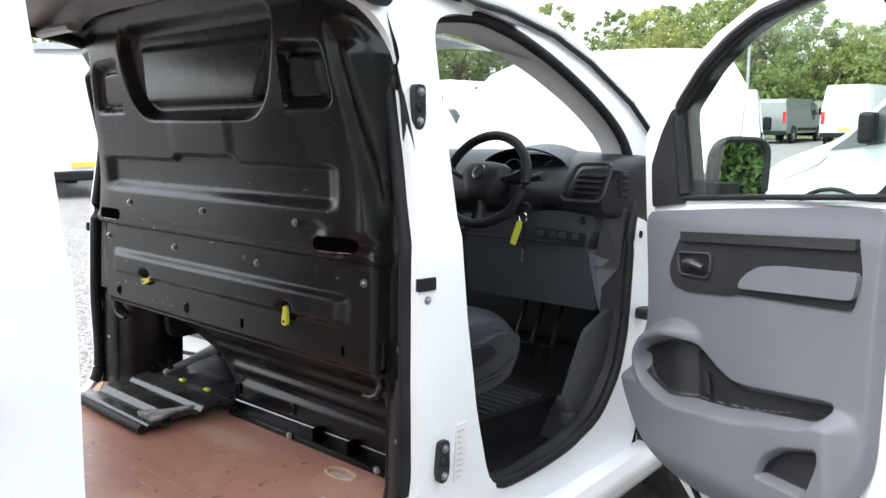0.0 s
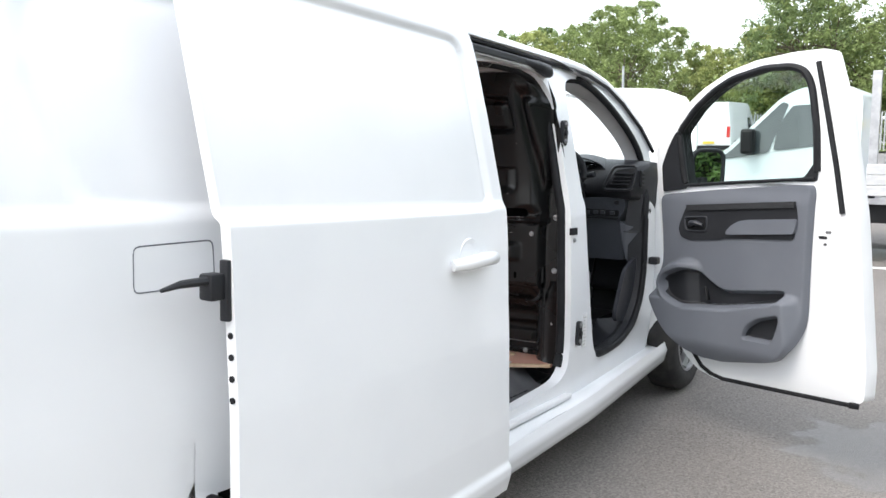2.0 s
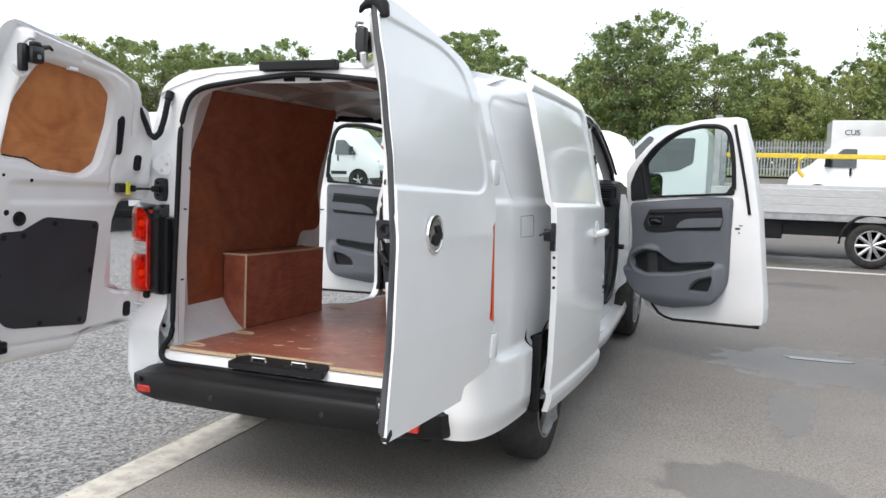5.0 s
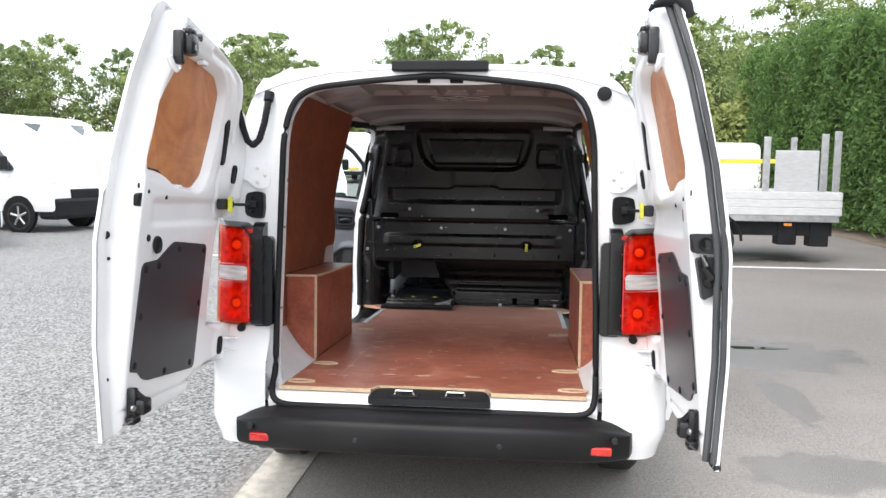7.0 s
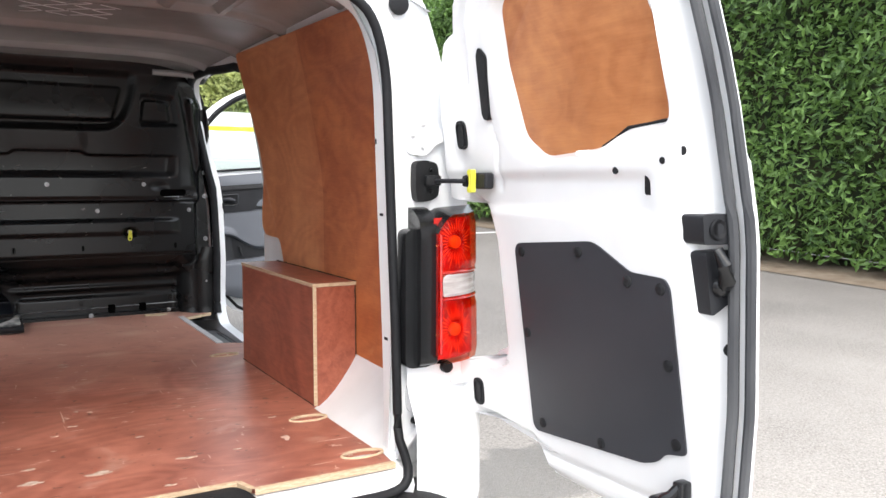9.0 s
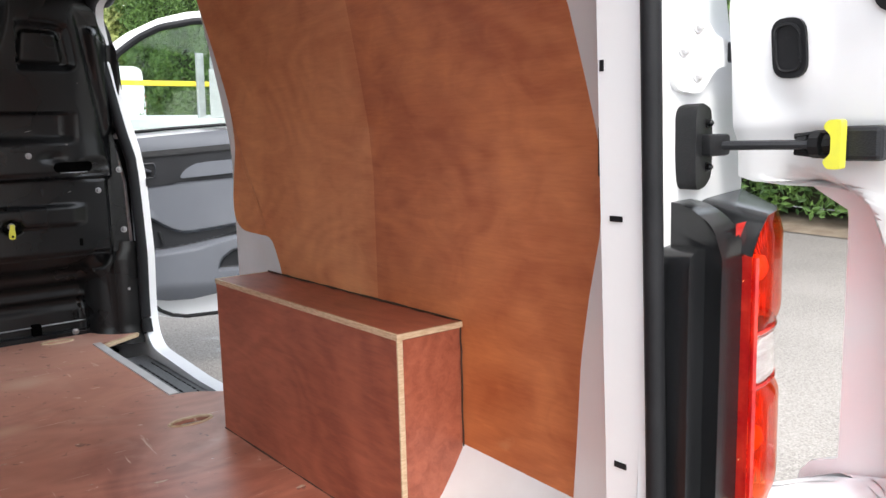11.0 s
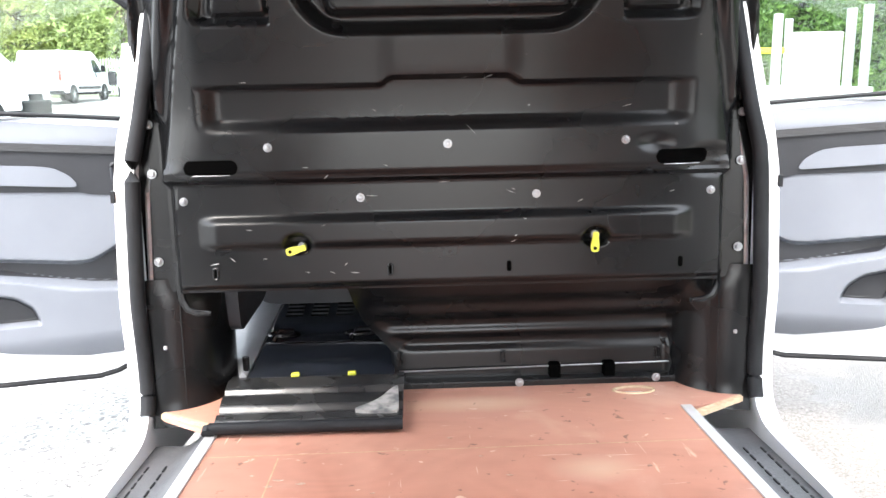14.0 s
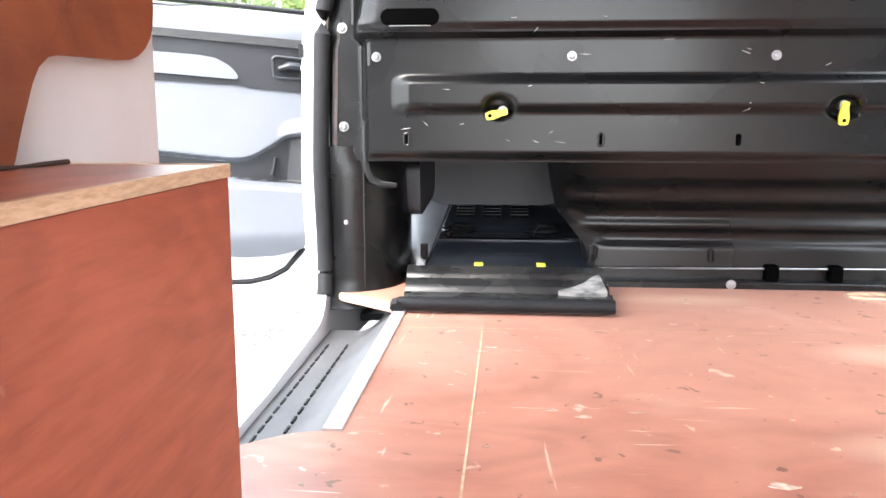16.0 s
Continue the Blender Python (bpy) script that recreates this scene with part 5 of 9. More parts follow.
for s in (1, -1):
    out = [(1.60, 0.44), (1.60, 0.515)] + SLIDE_EDGE[:0:-1] + [(1.60, 1.80), (1.60, 1.885), (2.6, 1.885), (2.9, 1.886), (3.1, 1.884), (3.36, 1.853), (3.57, 1.79), (3.82, 1.68), (3.97, 1.56), (3.96, 1.38), (3.93, 1.20), (3.90, 0.80), (3.84, 0.50), (3.80, 0.42)]
    bm = plate(bmesh.new(), finely(soften(out, 0.03, 2), 0.10), lambda u, v: (s * XF(u, v), u, v), lambda u, v: (s * (XF(u, v) - 0.05), u, v), [finely(soften(FRONT_HOLE, 0.05, 2), 0.10)])
    frame_side = part("door_frame", bm, WHITE, van, "white door frame with pillars and sill", True)
    ring = soften(FRONT_HOLE, 0.06, 3)
    bm = bmesh.new()
    tube(bm, [(s * (XF(y, z) - 0.05 * step(3.0, 2.86, y)), y + 0.012 * step(3.0, 2.86, y), z) for y, z in ring], 0.017, 10, True)
    part("door_seal", bm, RUBBER, frame_side, "black rubber door seal", True)
    # inner lining of the A-pillar and the roof edge
    bm = bmesh.new()
    arc = [p for p in ring if p[1] > 1.33 and (p[0] > 2.9 or p[1] > 1.84)]
    def lining_strip(u, v):
        k = v * (len(arc) - 1)
        i = min(len(arc) - 2, int(k))
        y, z = [arc[i][j] + (arc[i + 1][j] - arc[i][j]) * (k - i) for j in (0, 1)]
        dy, dz = y - 3.05, z - 1.25
        n = math.hypot(dy, dz)
        return (s * (XF(y, z) - 0.02 - 0.050 * u), y - 0.045 * u * dy / n, z - 0.045 * u * dz / n + 0.01 * math.sin(math.pi * u))
    sheet(bm, 6, 60, lining_strip)
    part("pillar_trim", bm, mat("pale_pillar_trim", (0.46, 0.46, 0.47), 0.6, col2=(0.41, 0.41, 0.42), scale=8, bump=0.1, bscale=300) if s > 0 else bpy.data.materials["pale_pillar_trim"], frame_side, "grey inner pillar trim", True)
    bm = bmesh.new()
    tube(bm, [(s * (XF(y, z) - 0.046), y + 0.004 * step(2.3, 2.55, y), z + 0.004) for y, z in soften(SLIDE_EDGE, 0.08, 3)[2:-4] if z > 0.588], 0.020, 12)
    part("slide_seal", bm, RUBBER, frame_side, "black rubber seal of the sliding door", True)
    bm = bmesh.new()
    tube(bm, [(s * (XF(y, z) - 0.072), y + 0.040, z) for y, z in SLIDE_EDGE[5:11]], 0.007, 6)
    part("seam_strip", bm, STEEL, frame_side, "bare seam flange", True)
    # outer sill and skirt
    bm = bmesh.new()
    def sill(u, v):
        prof = [(0.30, 0.885), (0.33, 0.925), (0.40, 0.945), (0.445, 0.93), (0.462, 0.89), (0.470, 0.835)]
        k = v * 5
        i = min(4, int(k))
        z = prof[i][0] + (prof[i + 1][0] - prof[i][0]) * (k - i)
        x = prof[i][1] + (prof[i + 1][1] - prof[i][1]) * (k - i)
        y = 1.50 + 2.42 * u
        rise = 0.030 * (y - 2.0)
        return (s * (x - 0.06 * max(0, y - 2.75)), y, z + rise * (z < 0.45))
    sheet(bm, 30, 15, sill)
    part("sill_skirt", bm, WHITE, van, "white side sill", True)
    bm = box(bmesh.new(), *sorted((s * 0.80, s * 0.885)), 2.05, 2.62, 0.47, 0.492, 0.008)
    part("door_runner", bm, WHITE_IN, frame_side)
    # sliding door rail under the roof
    bm = box(bmesh.new(), *sorted((s * 0.715, s * 0.748)), 1.62, 2.52, 1.852, 1.882, 0.006)
    part("top_track", bm, DARK_TRIM, van, "dark sliding door track")
    bm = bmesh.new()
    tube(bm, [(s * 0.735, 2.36, 1.868), (s * 0.742, 2.48, 1.862), (s * 0.745, 2.57, 1.850), (s * 0.742, 2.60, 1.842)], [0.012, 0.022, 0.028, 0.018], 10)
    part("track_stop", bm, DARK_TRIM, van, "black rubber track stop", True)
    # gutter strip along roof and A-pillar
    bm = bmesh.new()
    gl = [(1.55, 1.898), (2.2, 1.898), (2.6, 1.893), (2.9, 1.894), (3.1, 1.892), (3.36, 1.861), (3.57, 1.80), (3.83, 1.686), (4.0, 1.565)]
    tube(bm, [(s * (XF(y, z) + 0.014), y, z) for y, z in gl], 0.0095, 8)
    part("gutter_strip", bm, RUBBER, van, "black gutter strip", True)
    bm = bmesh.new()
    tube(bm, [(s * (XF(y, z) - 0.022), y + 0.018 * step(2.8, 3.4, y), z + 0.022) for y, z in gl], 0.030, 10)
    part("roof_rail", bm, WHITE, van, "white cantrail and A-pillar", True)
    # front pillar's hinge face
    bm = bmesh.new()
    sheet(bm, 4, 12, lambda u, v: (s * (XF(3.88, 0.45 + 0.95 * v) - 0.02 + 0.09 * u), 3.905 + 0.04 * u, 0.45 + 0.95 * v))
    part("hinge_pillar", bm, WHITE, van, "", True)
    bm = bmesh.new()
    sheet(bm, 10, 12, lambda u, v: (s * (XF(3.88, 0.4 + 0.85 * v) + 0.06 - 0.10 * u ** 2), 3.93 + 1.15 * u, max(0.4 + 0.85 * v, 0.52 + 0.42 * math.sqrt(max(0, 1 - ((u - 0.33) / 0.36) ** 2))) if v < 0.6 else 0.4 + 0.85 * v))
    part("front_wing", bm, WHITE, van, "white front wing", True)
    for z, y in ((1.236, 3.80), ):
        bm = bmesh.new()
        lathe(bm, (s * (XF(y, z) - 0.004), y, z), (s, 0, 0), [(0, 0.016), (0.006, 0.013)], 14)
        part("grommet", bm, RUBBER, frame_side)
    bm = box(bmesh.new(), *sorted((s * (XF(3.80, 0.96)), s * (XF(3.8, 0.96) + 0.05))), 3.77, 3.83, 0.945, 0.985, 0.008)
    part("door_stop", bm, DARK_TRIM, frame_side, "black door check")
    # latch plates on the B-pillar
    for z, y in ((1.60, 2.665), (0.738, 2.70)):
        x = s * XF(y, z)
        bm = plate(bmesh.new(), soften([(y - 0.022, z - 0.03), (y - 0.018, z + 0.052), (y + 0.018, z + 0.052), (y + 0.022, z - 0.03), (y + 0.012, z - 0.055), (y - 0.012, z - 0.055)], 0.012, 3), lambda u, v: (x + s * 0.012, u, v), lambda u, v: (x - s * 0.005, u, v))
        p = part("pillar_latch", bm, DARK_TRIM, frame_side, "black guide plate with bolts", True)
        for dz in (0.034, -0.036):
            bolt("latch_bolt", p, (x + s * 0.012, y, z + dz), (s, 0, 0), 0.009)
        bm = bmesh.new()
        lathe(bm, (x + s * 0.012, y, z), (s, 0, 0), [(0, 0.013), (0.008, 0.011), (0.008, 0.006)], 14)
        part("latch_socket", bm, RUBBER, p)
    bm = box(bmesh.new(), *sorted((s * (XF(2.64, 1.18) - 0.004), s * (XF(2.64, 1.18) + 0.006))), 2.605, 2.665, 1.168, 1.198)
    part("latch_window", bm, RUBBER, frame_side, "dark latch slot")
    bolt("pillar_bolt", frame_side, (s * XF(2.64, 1.14), 2.64, 1.145), (s, 0, 0), 0.008)
    # paper label low on the B-pillar
    xs_ = s * (XF(2.78, 0.75) + 0.001)
    bm = plate(bmesh.new(), [(2.755, 0.665), (2.755, 0.815), (2.795, 0.815), (2.795, 0.665)], lambda u, v: (xs_ + s * 0.001, u, v), lambda u, v: (xs_ - s * 0.003, u, v))
    sticker = part("pillar_label", bm, WHITE_IN, frame_side, "small white paper label with faint lines")
    bm = bmesh.new()
    for k in range(9):
        random.seed(60 + k)
        box(bm, *sorted((xs_ + s * 0.001, xs_ + s * 0.0018)), 2.76, 2.765 + random.uniform(0.008, 0.026), 0.675 + 0.015 * k, 0.679 + 0.015 * k)
    part("print_line", bm, mat("faint_print", (0.42, 0.42, 0.41), 0.7, col2=(0.5, 0.5, 0.48), scale=60) if s > 0 else bpy.data.materials["faint_print"], sticker, "illegible grey print lines")
    # side step: recessed black tread
    bm = bmesh.new()
    def side_step(u, v):
        y = 1.70 + 0.92 * v
        x = 0.602 + 0.235 * u
        drop = 0.085 * step(0.0, 0.55, u)
        return (s * x, y, 0.592 - drop)
    sheet(bm, 16, 20, side_step, (0, 0, -0.03))
    stepper = part("side_step", bm, STEP_PLASTIC, van, "black plastic side step with tread lines", True)
    for j in range(2):
        for k in range(16):
            y = 1.78 + k * 0.045
            bm = box(bmesh.new(), *sorted((s * (0.735 + 0.045 * j), s * (0.739 + 0.045 * j))), y, y + 0.03, 0.505, 0.5105 - 0.0008 * j)
            part("tread_line", bm, RUBBER, stepper)
    bm = box(bmesh.new(), *sorted((s * 0.594, s * 0.622)), 1.755, 2.47 if s < 0 else 2.555, 0.598, 0.6045, 0.001)
    part("edge_strip", bm, STRIP, load_floor, "bright aluminium edge strip")
    bm = plate(bmesh.new(), [(0.602, 2.48), (0.78, 2.605), (0.778, 2.60 + 0.025), (0.60, 2.505)], lambda u, v: (s * u, v, 0.6025), lambda u, v: (s * u, v, 0.59))
    part("end_trim", bm, PLY_EDGE, load_floor, "pale raw floor edge by the pillar")
    # header panel over the sliding door, seen from inside
    bm = bmesh.new()
    sheet(bm, 16, 6, lambda u, v: (s * (0.63 + 0.115 * v), 1.50 + 1.06 * u, 1.872 - 0.035 * v + 0.01 * math.sin(math.pi * u)), (0, 0, 0.02))
    part("header", bm, GREY_IN, van, "grey steel header over the side opening", True)
    bm = bmesh.new()
    tube(bm, [(s * 0.47, 2.40, 1.852), (s * 0.60, 2.39, 1.850), (s * 0.68, 2.38, 1.842)], [0.024, 0.028, 0.024], 8, flat=0.6)
    part("roof_bow_end", bm, GREY_IN, van, "grey end of a roof bow", True)
    # front step and footwell
    bm = bmesh.new()
    sheet(bm, 10, 10, lambda u, v: (s * (0.535 + 0.255 * u), 2.93 + (0.66 - 0.02 * u) * v, 0.47 + 0.02 * (1 - u)), (0, 0, -0.02))
    fs = part("door_step", bm, BLACK_PLASTIC, van, "black cab step with a worn tread", True)
    for j in range(4):
        for k in range(6):
            y, x = 3.02 + 0.075 * k, 0.58 + 0.042 * j
            bm = box(bmesh.new(), *sorted((s * x, s * (x + 0.034))), y, y + 0.062, 0.474, 0.4895 - 0.0035 * j, 0.003)
            part("tread_block", bm, SLATE_PANEL if k > 2 else BLACK_PLASTIC, fs)
    bm = bmesh.new()
    sheet(bm, 2, 10, lambda u, v: (s * (0.540 - 0.015 * u), 2.90 + (0.68 + 0.12 * u) * v, 0.472 + 0.150 * u))
    part("step_riser", bm, BLACK_PLASTIC, van)
    bm = bmesh.new()
    sheet(bm, 10, 6, lambda u, v: (s * (0.530 + 0.255 * u), 3.575 + 0.010 * u + (0.135 - 0.10 * u) * v, 0.474 + 0.150 * v + 0.050 * u * v))
    part("step_front", bm, SLATE_PANEL, van, "sloping dark front of the step well", True)
    # dark trim that lines the lower door opening inside the seal
    bm = bmesh.new()
    low = [p for p in finely(soften(FRONT_HOLE, 0.06, 3), 0.05) if p[1] < 1.30 and (p[0] > 2.93 or p[1] < 0.62)]
    def lower_lining(u, v):
        k = v * (len(low) - 1)
        i = min(len(low) - 2, int(k))
        y, z = [low[i][j] + (low[i + 1][j] - low[i][j]) * (k - i) for j in (0, 1)]
        dy, dz = y - 3.2, z - 1.25
        n = math.hypot(dy, dz)
        g = 0.009 + 0.012 * u
        return (s * (XF(y, z) - 0.002 - 0.085 * u), y - g * dy / n, z - g * dz / n - 0.10 * step(0.55, 1.0, u) * step(0.70, 0.62, z))
    sheet(bm, 8, 80, lower_lining)
    part("step_lining", bm, DARK_TRIM, frame_side, "black plastic lining of the door opening", True)
    bm = plate(bmesh.new(), soften([(3.644, 0.985), (3.515, 0.930), (3.47, 0.85), (3.402, 0.72), (3.41, 0.675), (3.592, 0.655), (3.655, 0.80), (3.69, 0.92), (3.69, 0.985)], 0.02, 3), lambda u, v: (s * 0.762, u, v), lambda u, v: (s * 0.742, u, v))
    part("kick_panel", bm, SLATE_PANEL, van, "dark grey kick panel", True)
bm = box(bmesh.new(), -0.53, 0.53, 2.85, 4.1, 0.60, 0.625)
part("cab_floor", bm, BLACK_PLASTIC, van, "black rubber cab floor")
for k in range(9):
    bm = box(bmesh.new(), 0.16, 0.50, 3.28 + 0.045 * k, 3.30 + 0.045 * k, 0.62, 0.632, 0.003)
    part("mat_rib", bm, SLATE_PANEL, van)

# --- cab ---
bm = bmesh.new()
dash = [(3.70, 1.30), (3.67, 1.345), (3.68, 1.42), (3.72, 1.475), (3.80, 1.515), (3.95, 1.52), (4.28, 1.47), (4.40, 1.36), (4.4, 0.75), (3.98, 0.75), (3.90, 1.28)]
secs = [(-0.775, 0.05, 0.80), (-0.768, -0.03, 0.90), (-0.745, -0.085, 0.94), (-0.70, -0.10, 0.97), (-0.60, -0.085, 0.99), (-0.48, -0.02, 1.02), (-0.3, 0, 1.0), (0.0, 0.0, 1.03), (0.3, -0.005, 1.04), (0.48, -0.02, 1.02), (0.60, -0.085, 0.99), (0.70, -0.10, 0.97), (0.745, -0.085, 0.94), (0.768, -0.03, 0.90), (0.775, 0.05, 0.80)]
sd = soften(dash, 0.05, 3)
rows = [[bm.verts.new((x, max(y, 3.66) + dy, 1.36 + (z - 1.36) * (k if z > 1.36 else 1))) for y, z in sd] for x, dy, k in secs]
for a, b in zip(rows, rows[1:]):
    for j in range(len(sd)):
        bm.faces.new((a[j - 1], a[j], b[j], b[j - 1]))
bm.faces.new(rows[0])
bm.faces.new(rows[-1][::-1])
dashboard = part("dashboard", bm, DARK_TRIM, van, "dark plastic dashboard", True)
for s in (1, -1):
    face = lambda x, z: 3.566 + 0.35 * max(0.0, z - 1.40) + 0.30 * max(0.0, abs(x) - 0.72)
    mouth = soften([(0.628, 1.368), (0.664, 1.456), (0.764, 1.464), (0.742, 1.366)], 0.016, 3)
    bm = plate(bmesh.new(), [(s * u, v) for u, v in mouth], lambda u, v: (u, face(u, v), v), lambda u, v: (u, face(u, v) + 0.06, v))
    vent = part("air_vent", bm, RUBBER, dashboard, "black louvred air vent")
    for k in range(4):
        z = 1.384 + 0.019 * k
        a = 0.640 + 0.36 * (z - 1.368)
        bm = bmesh.new()
        sheet(bm, 6, 2, lambda u, v: (s * (a + 0.096 * u), face(a + 0.096 * u, z) - 0.014 + 0.022 * v, z - 0.003 + 0.006 * v), (0, 0, -0.004))
        part("louvre", bm, DARK_TRIM, vent)
    bm = bmesh.new()
    surround = soften([(0.600, 1.350), (0.650, 1.474), (0.772, 1.480), (0.756, 1.350)], 0.025, 3)
    tube(bm, [(s * u, face(u, v) - 0.004, v) for u, v in surround], 0.010, 8, True, flat=0.8)
    part("vent_surround", bm, DARK_TRIM, vent, "", True)
    bm = box(bmesh.new(), *sorted((s * 0.764, s * 0.780)), 3.655, 3.70, 1.365, 1.455, 0.006)
    side_vent = part("side_vent", bm, RUBBER, dashboard, "small louvred demister vent")
    for k in range(4):
        bm = box(bmesh.new(), *sorted((s * 0.776, s * 0.783)), 3.657, 3.698, 1.375 + 0.021 * k, 1.381 + 0.021 * k, 0.002)
        part("louvre", bm, DARK_TRIM, side_vent)
bm = box(bmesh.new(), -0.80, 0.80, 4.05, 4.09, 0.45, 1.40)
part("firewall", bm, BLACK_PLASTIC, van, "black carpeted firewall")
# hooded instruments
bm = bmesh.new()
sheet(bm, 20, 8, lambda u, v: (0.20 + 0.38 * u, 3.63 + 0.15 * v, 1.46 + 0.065 * math.sin(math.pi * u) ** 0.6 + 0.02 * v), (0, 0.012, -0.008))
part("instrument_hood", bm, DARK_TRIM, dashboard, "", True)
bm = plate(bmesh.new(), hole((0.39, 1.435), 0.15, 0.07), lambda u, v: (u, 3.70 + 0.3 * (v - 1.43), v), lambda u, v: (u, 3.75, v))
cluster = part("instrument_panel", bm, RUBBER, dashboard, "dark instrument cluster")
for x in (0.30, 0.48):
    bm = bmesh.new()
    tube(bm, [(x + 0.048 * math.cos(t), 3.697, 1.435 + 0.048 * math.sin(t)) for t in [2 * math.pi * k / 20 for k in range(20)]], 0.004, 5, True)
    part("dial_rim", bm, CHROME, cluster)
# lower dash: grey knee panel and switch strip
knee_y = lambda v: 3.625 + 0.22 * max(0.0, 1.20 - v) - 0.010 * step(1.175, 1.200, v)
bm = plate(bmesh.new(), finely(soften([(0.12, 0.965), (0.12, 1.27), (0.30, 1.288), (0.455, 1.302), (0.700, 1.316), (0.708, 1.25), (0.672, 1.185), (0.692, 0.968)], 0.02, 3), 0.04), lambda u, v: (u, knee_y(v), v), lambda u, v: (u, 3.85, v))
knee = part("knee_panel", bm, KNEE_GREY, dashboard, "slate-grey lower dash panel")
bm = plate(bmesh.new(), soften([(0.668, 1.186), (0.705, 1.160), (0.768, 1.146), (0.760, 0.962), (0.696, 0.966)], 0.012, 3), lambda u, v: (u, knee_y(v) + 0.010 + 0.55 * max(0.0, u - 0.69), v), lambda u, v: (u, knee_y(v) + 0.10, v))
part("end_cover", bm, mat("mid_slate_cover", (0.088, 0.095, 0.11), 0.5, col2=(0.098, 0.105, 0.12), scale=4, bump=0.1, bscale=400), knee, "paler grey end cover")
bm = plate(bmesh.new(), soften([(0.690, 1.12), (0.716, 1.33), (0.778, 1.33), (0.772, 1.12)], 0.012, 2), lambda u, v: (u, 3.655 + 0.5 * max(0.0, u - 0.71), v), lambda u, v: (u, 3.76, v))
part("dash_end", bm, DARK_TRIM, dashboard, "dark recessed end of the dash")
bm = plate(bmesh.new(), soften([(0.468, 1.212), (0.468, 1.246), (0.676, 1.240), (0.676, 1.206)], 0.008, 2), lambda u, v: (u, 3.611, v), lambda u, v: (u, 3.66, v))
sw = part("switch_strip", bm, RUBBER, knee, "dark row of switches")
for x in (0.495, 0.545, 0.585, 0.64):
    bm = box(bmesh.new(), x - 0.014, x + 0.014, 3.604, 3.614, 1.216, 1.236, 0.003)
    part("switch", bm, SLATE_PANEL, sw)
bm = bmesh.new()
tube(bm, [(0.13, 3.611, 1.196), (0.45, 3.612, 1.196), (0.672, 3.613, 1.196)], 0.004, 6)
part("panel_seam", bm, RUBBER, knee, "dark seam across the panel")
bm = bmesh.new()
lathe(bm, (0.660, 3.614, 1.281), (0, -1, 0), [(0, 0.014), (0.008, 0.011)], 12)
part("screw_cover", bm, DARK_TRIM, knee)
# steering wheel
SW = Matrix.Translation((0.365, 3.44, 1.405)) @ Matrix.Rotation(radians(-20), 4, "X")
swheel = thing("steering_wheel", "", "")
swheel.parent = van
swheel["label"] = "black steering wheel with a round chrome badge"
bm = bmesh.new()
tube(bm, [(0.176 * math.cos(t), 0, 0.168 * math.sin(t) + 0.012 * step(-0.55, -1.0, math.sin(t))) for t in [2 * math.pi * k / 40 for k in range(40)]], 0.017, 12, True)
bm.transform(SW)
part("rim", bm, RUBBER, swheel, "", True)
for a, r0, r1 in ((12, 0.034, 0.024), (168, 0.034, 0.024), (262, 0.022, 0.016), (278, 0.022, 0.016)):
    d = Vector((math.cos(radians(a)), 0, math.sin(radians(a))))
    bm = bmesh.new()
    tube(bm, [d * 0.05 + Vector((0, 0.010, -0.01)), d * 0.12 + Vector((0, 0.010, -0.008)), d * 0.166], [r0, r0 * 0.8, r1], 10, flat=0.45)
    bm.transform(SW)
    part("spoke", bm, DARK_TRIM, swheel, "", True)
bm = bmesh.new()
def airbag(u, v):
    """Domed centre pad, wide above and narrowing below."""
    b = 1 - 2 * v
    half = lerp(b, [(-1, 0.030), (-0.75, 0.055), (-0.2, 0.084), (0.35, 0.100), (0.8, 0.092), (1, 0.070)])
    a = 2 * u - 1
    return (a * half, 0.012 - 0.052 * (1 - a ** 4) ** 0.5 * (1 - b ** 4) ** 0.5, 0.074 * b - 0.008 + 0.006 * (1 - a * a))
sheet(bm, 20, 18, airbag)
bm.transform(SW)
part("airbag_cover", bm, DARK_TRIM, swheel, "domed black centre pad", True)
bm = bmesh.new()
lathe(bm, (0, -0.038, 0.018), (0, -1, 0), [(0, 0.028), (0.004, 0.027), (0.005, 0.021), (0.003, 0.020)], 24)
bm.transform(SW)
part("badge", bm, CHROME, swheel, "plain round chrome badge")
bm = bmesh.new()
tube(bm, [(0.40, 3.48, 1.37), (0.40, 3.75, 1.30)], [0.05, 0.06], 12)
part("steering_column", bm, DARK_TRIM, dashboard, "", True)
bm = bmesh.new()
tube(bm, [(0.42, 3.53, 1.40), (0.52, 3.50, 1.42), (0.58, 3.49, 1.43)], [0.010, 0.012, 0.016], 8)
part("stalk", bm, DARK_TRIM, dashboard, "", True)
bm = bmesh.new()
lathe(bm, (0.505, 3.50, 1.318), (0.3, -1, -0.1), [(0, 0.022), (0.02, 0.020)], 14)
part("ignition_lock", bm, RUBBER, dashboard)
# keys
keys = thing("key_ring", "car keys with a yellow-green fob hanging from the ignition", "keys", at=LEVEL @ Matrix.Translation((0.030, 0.0, -0.004)))
bm = bmesh.new()
tube(bm, [(0.49 + 0.016 * math.cos(t), 3.465, 1.292 + 0.016 * math.sin(t)) for t in [2 * math.pi * k / 16 for k in range(16)]], 0.0022, 5, True)
tube(bm, [(0.48, 3.50, 1.32), (0.487, 3.465, 1.305)], 0.006, 6)
part("ring", bm, CHROME, keys)
bm = plate(bmesh.new(), soften([(-0.012, 0), (0.012, 0), (0.012, -0.085), (-0.012, -0.085)], 0.006, 2), lambda u, v: (u, -0.002, v), lambda u, v: (u, 0.002, v))
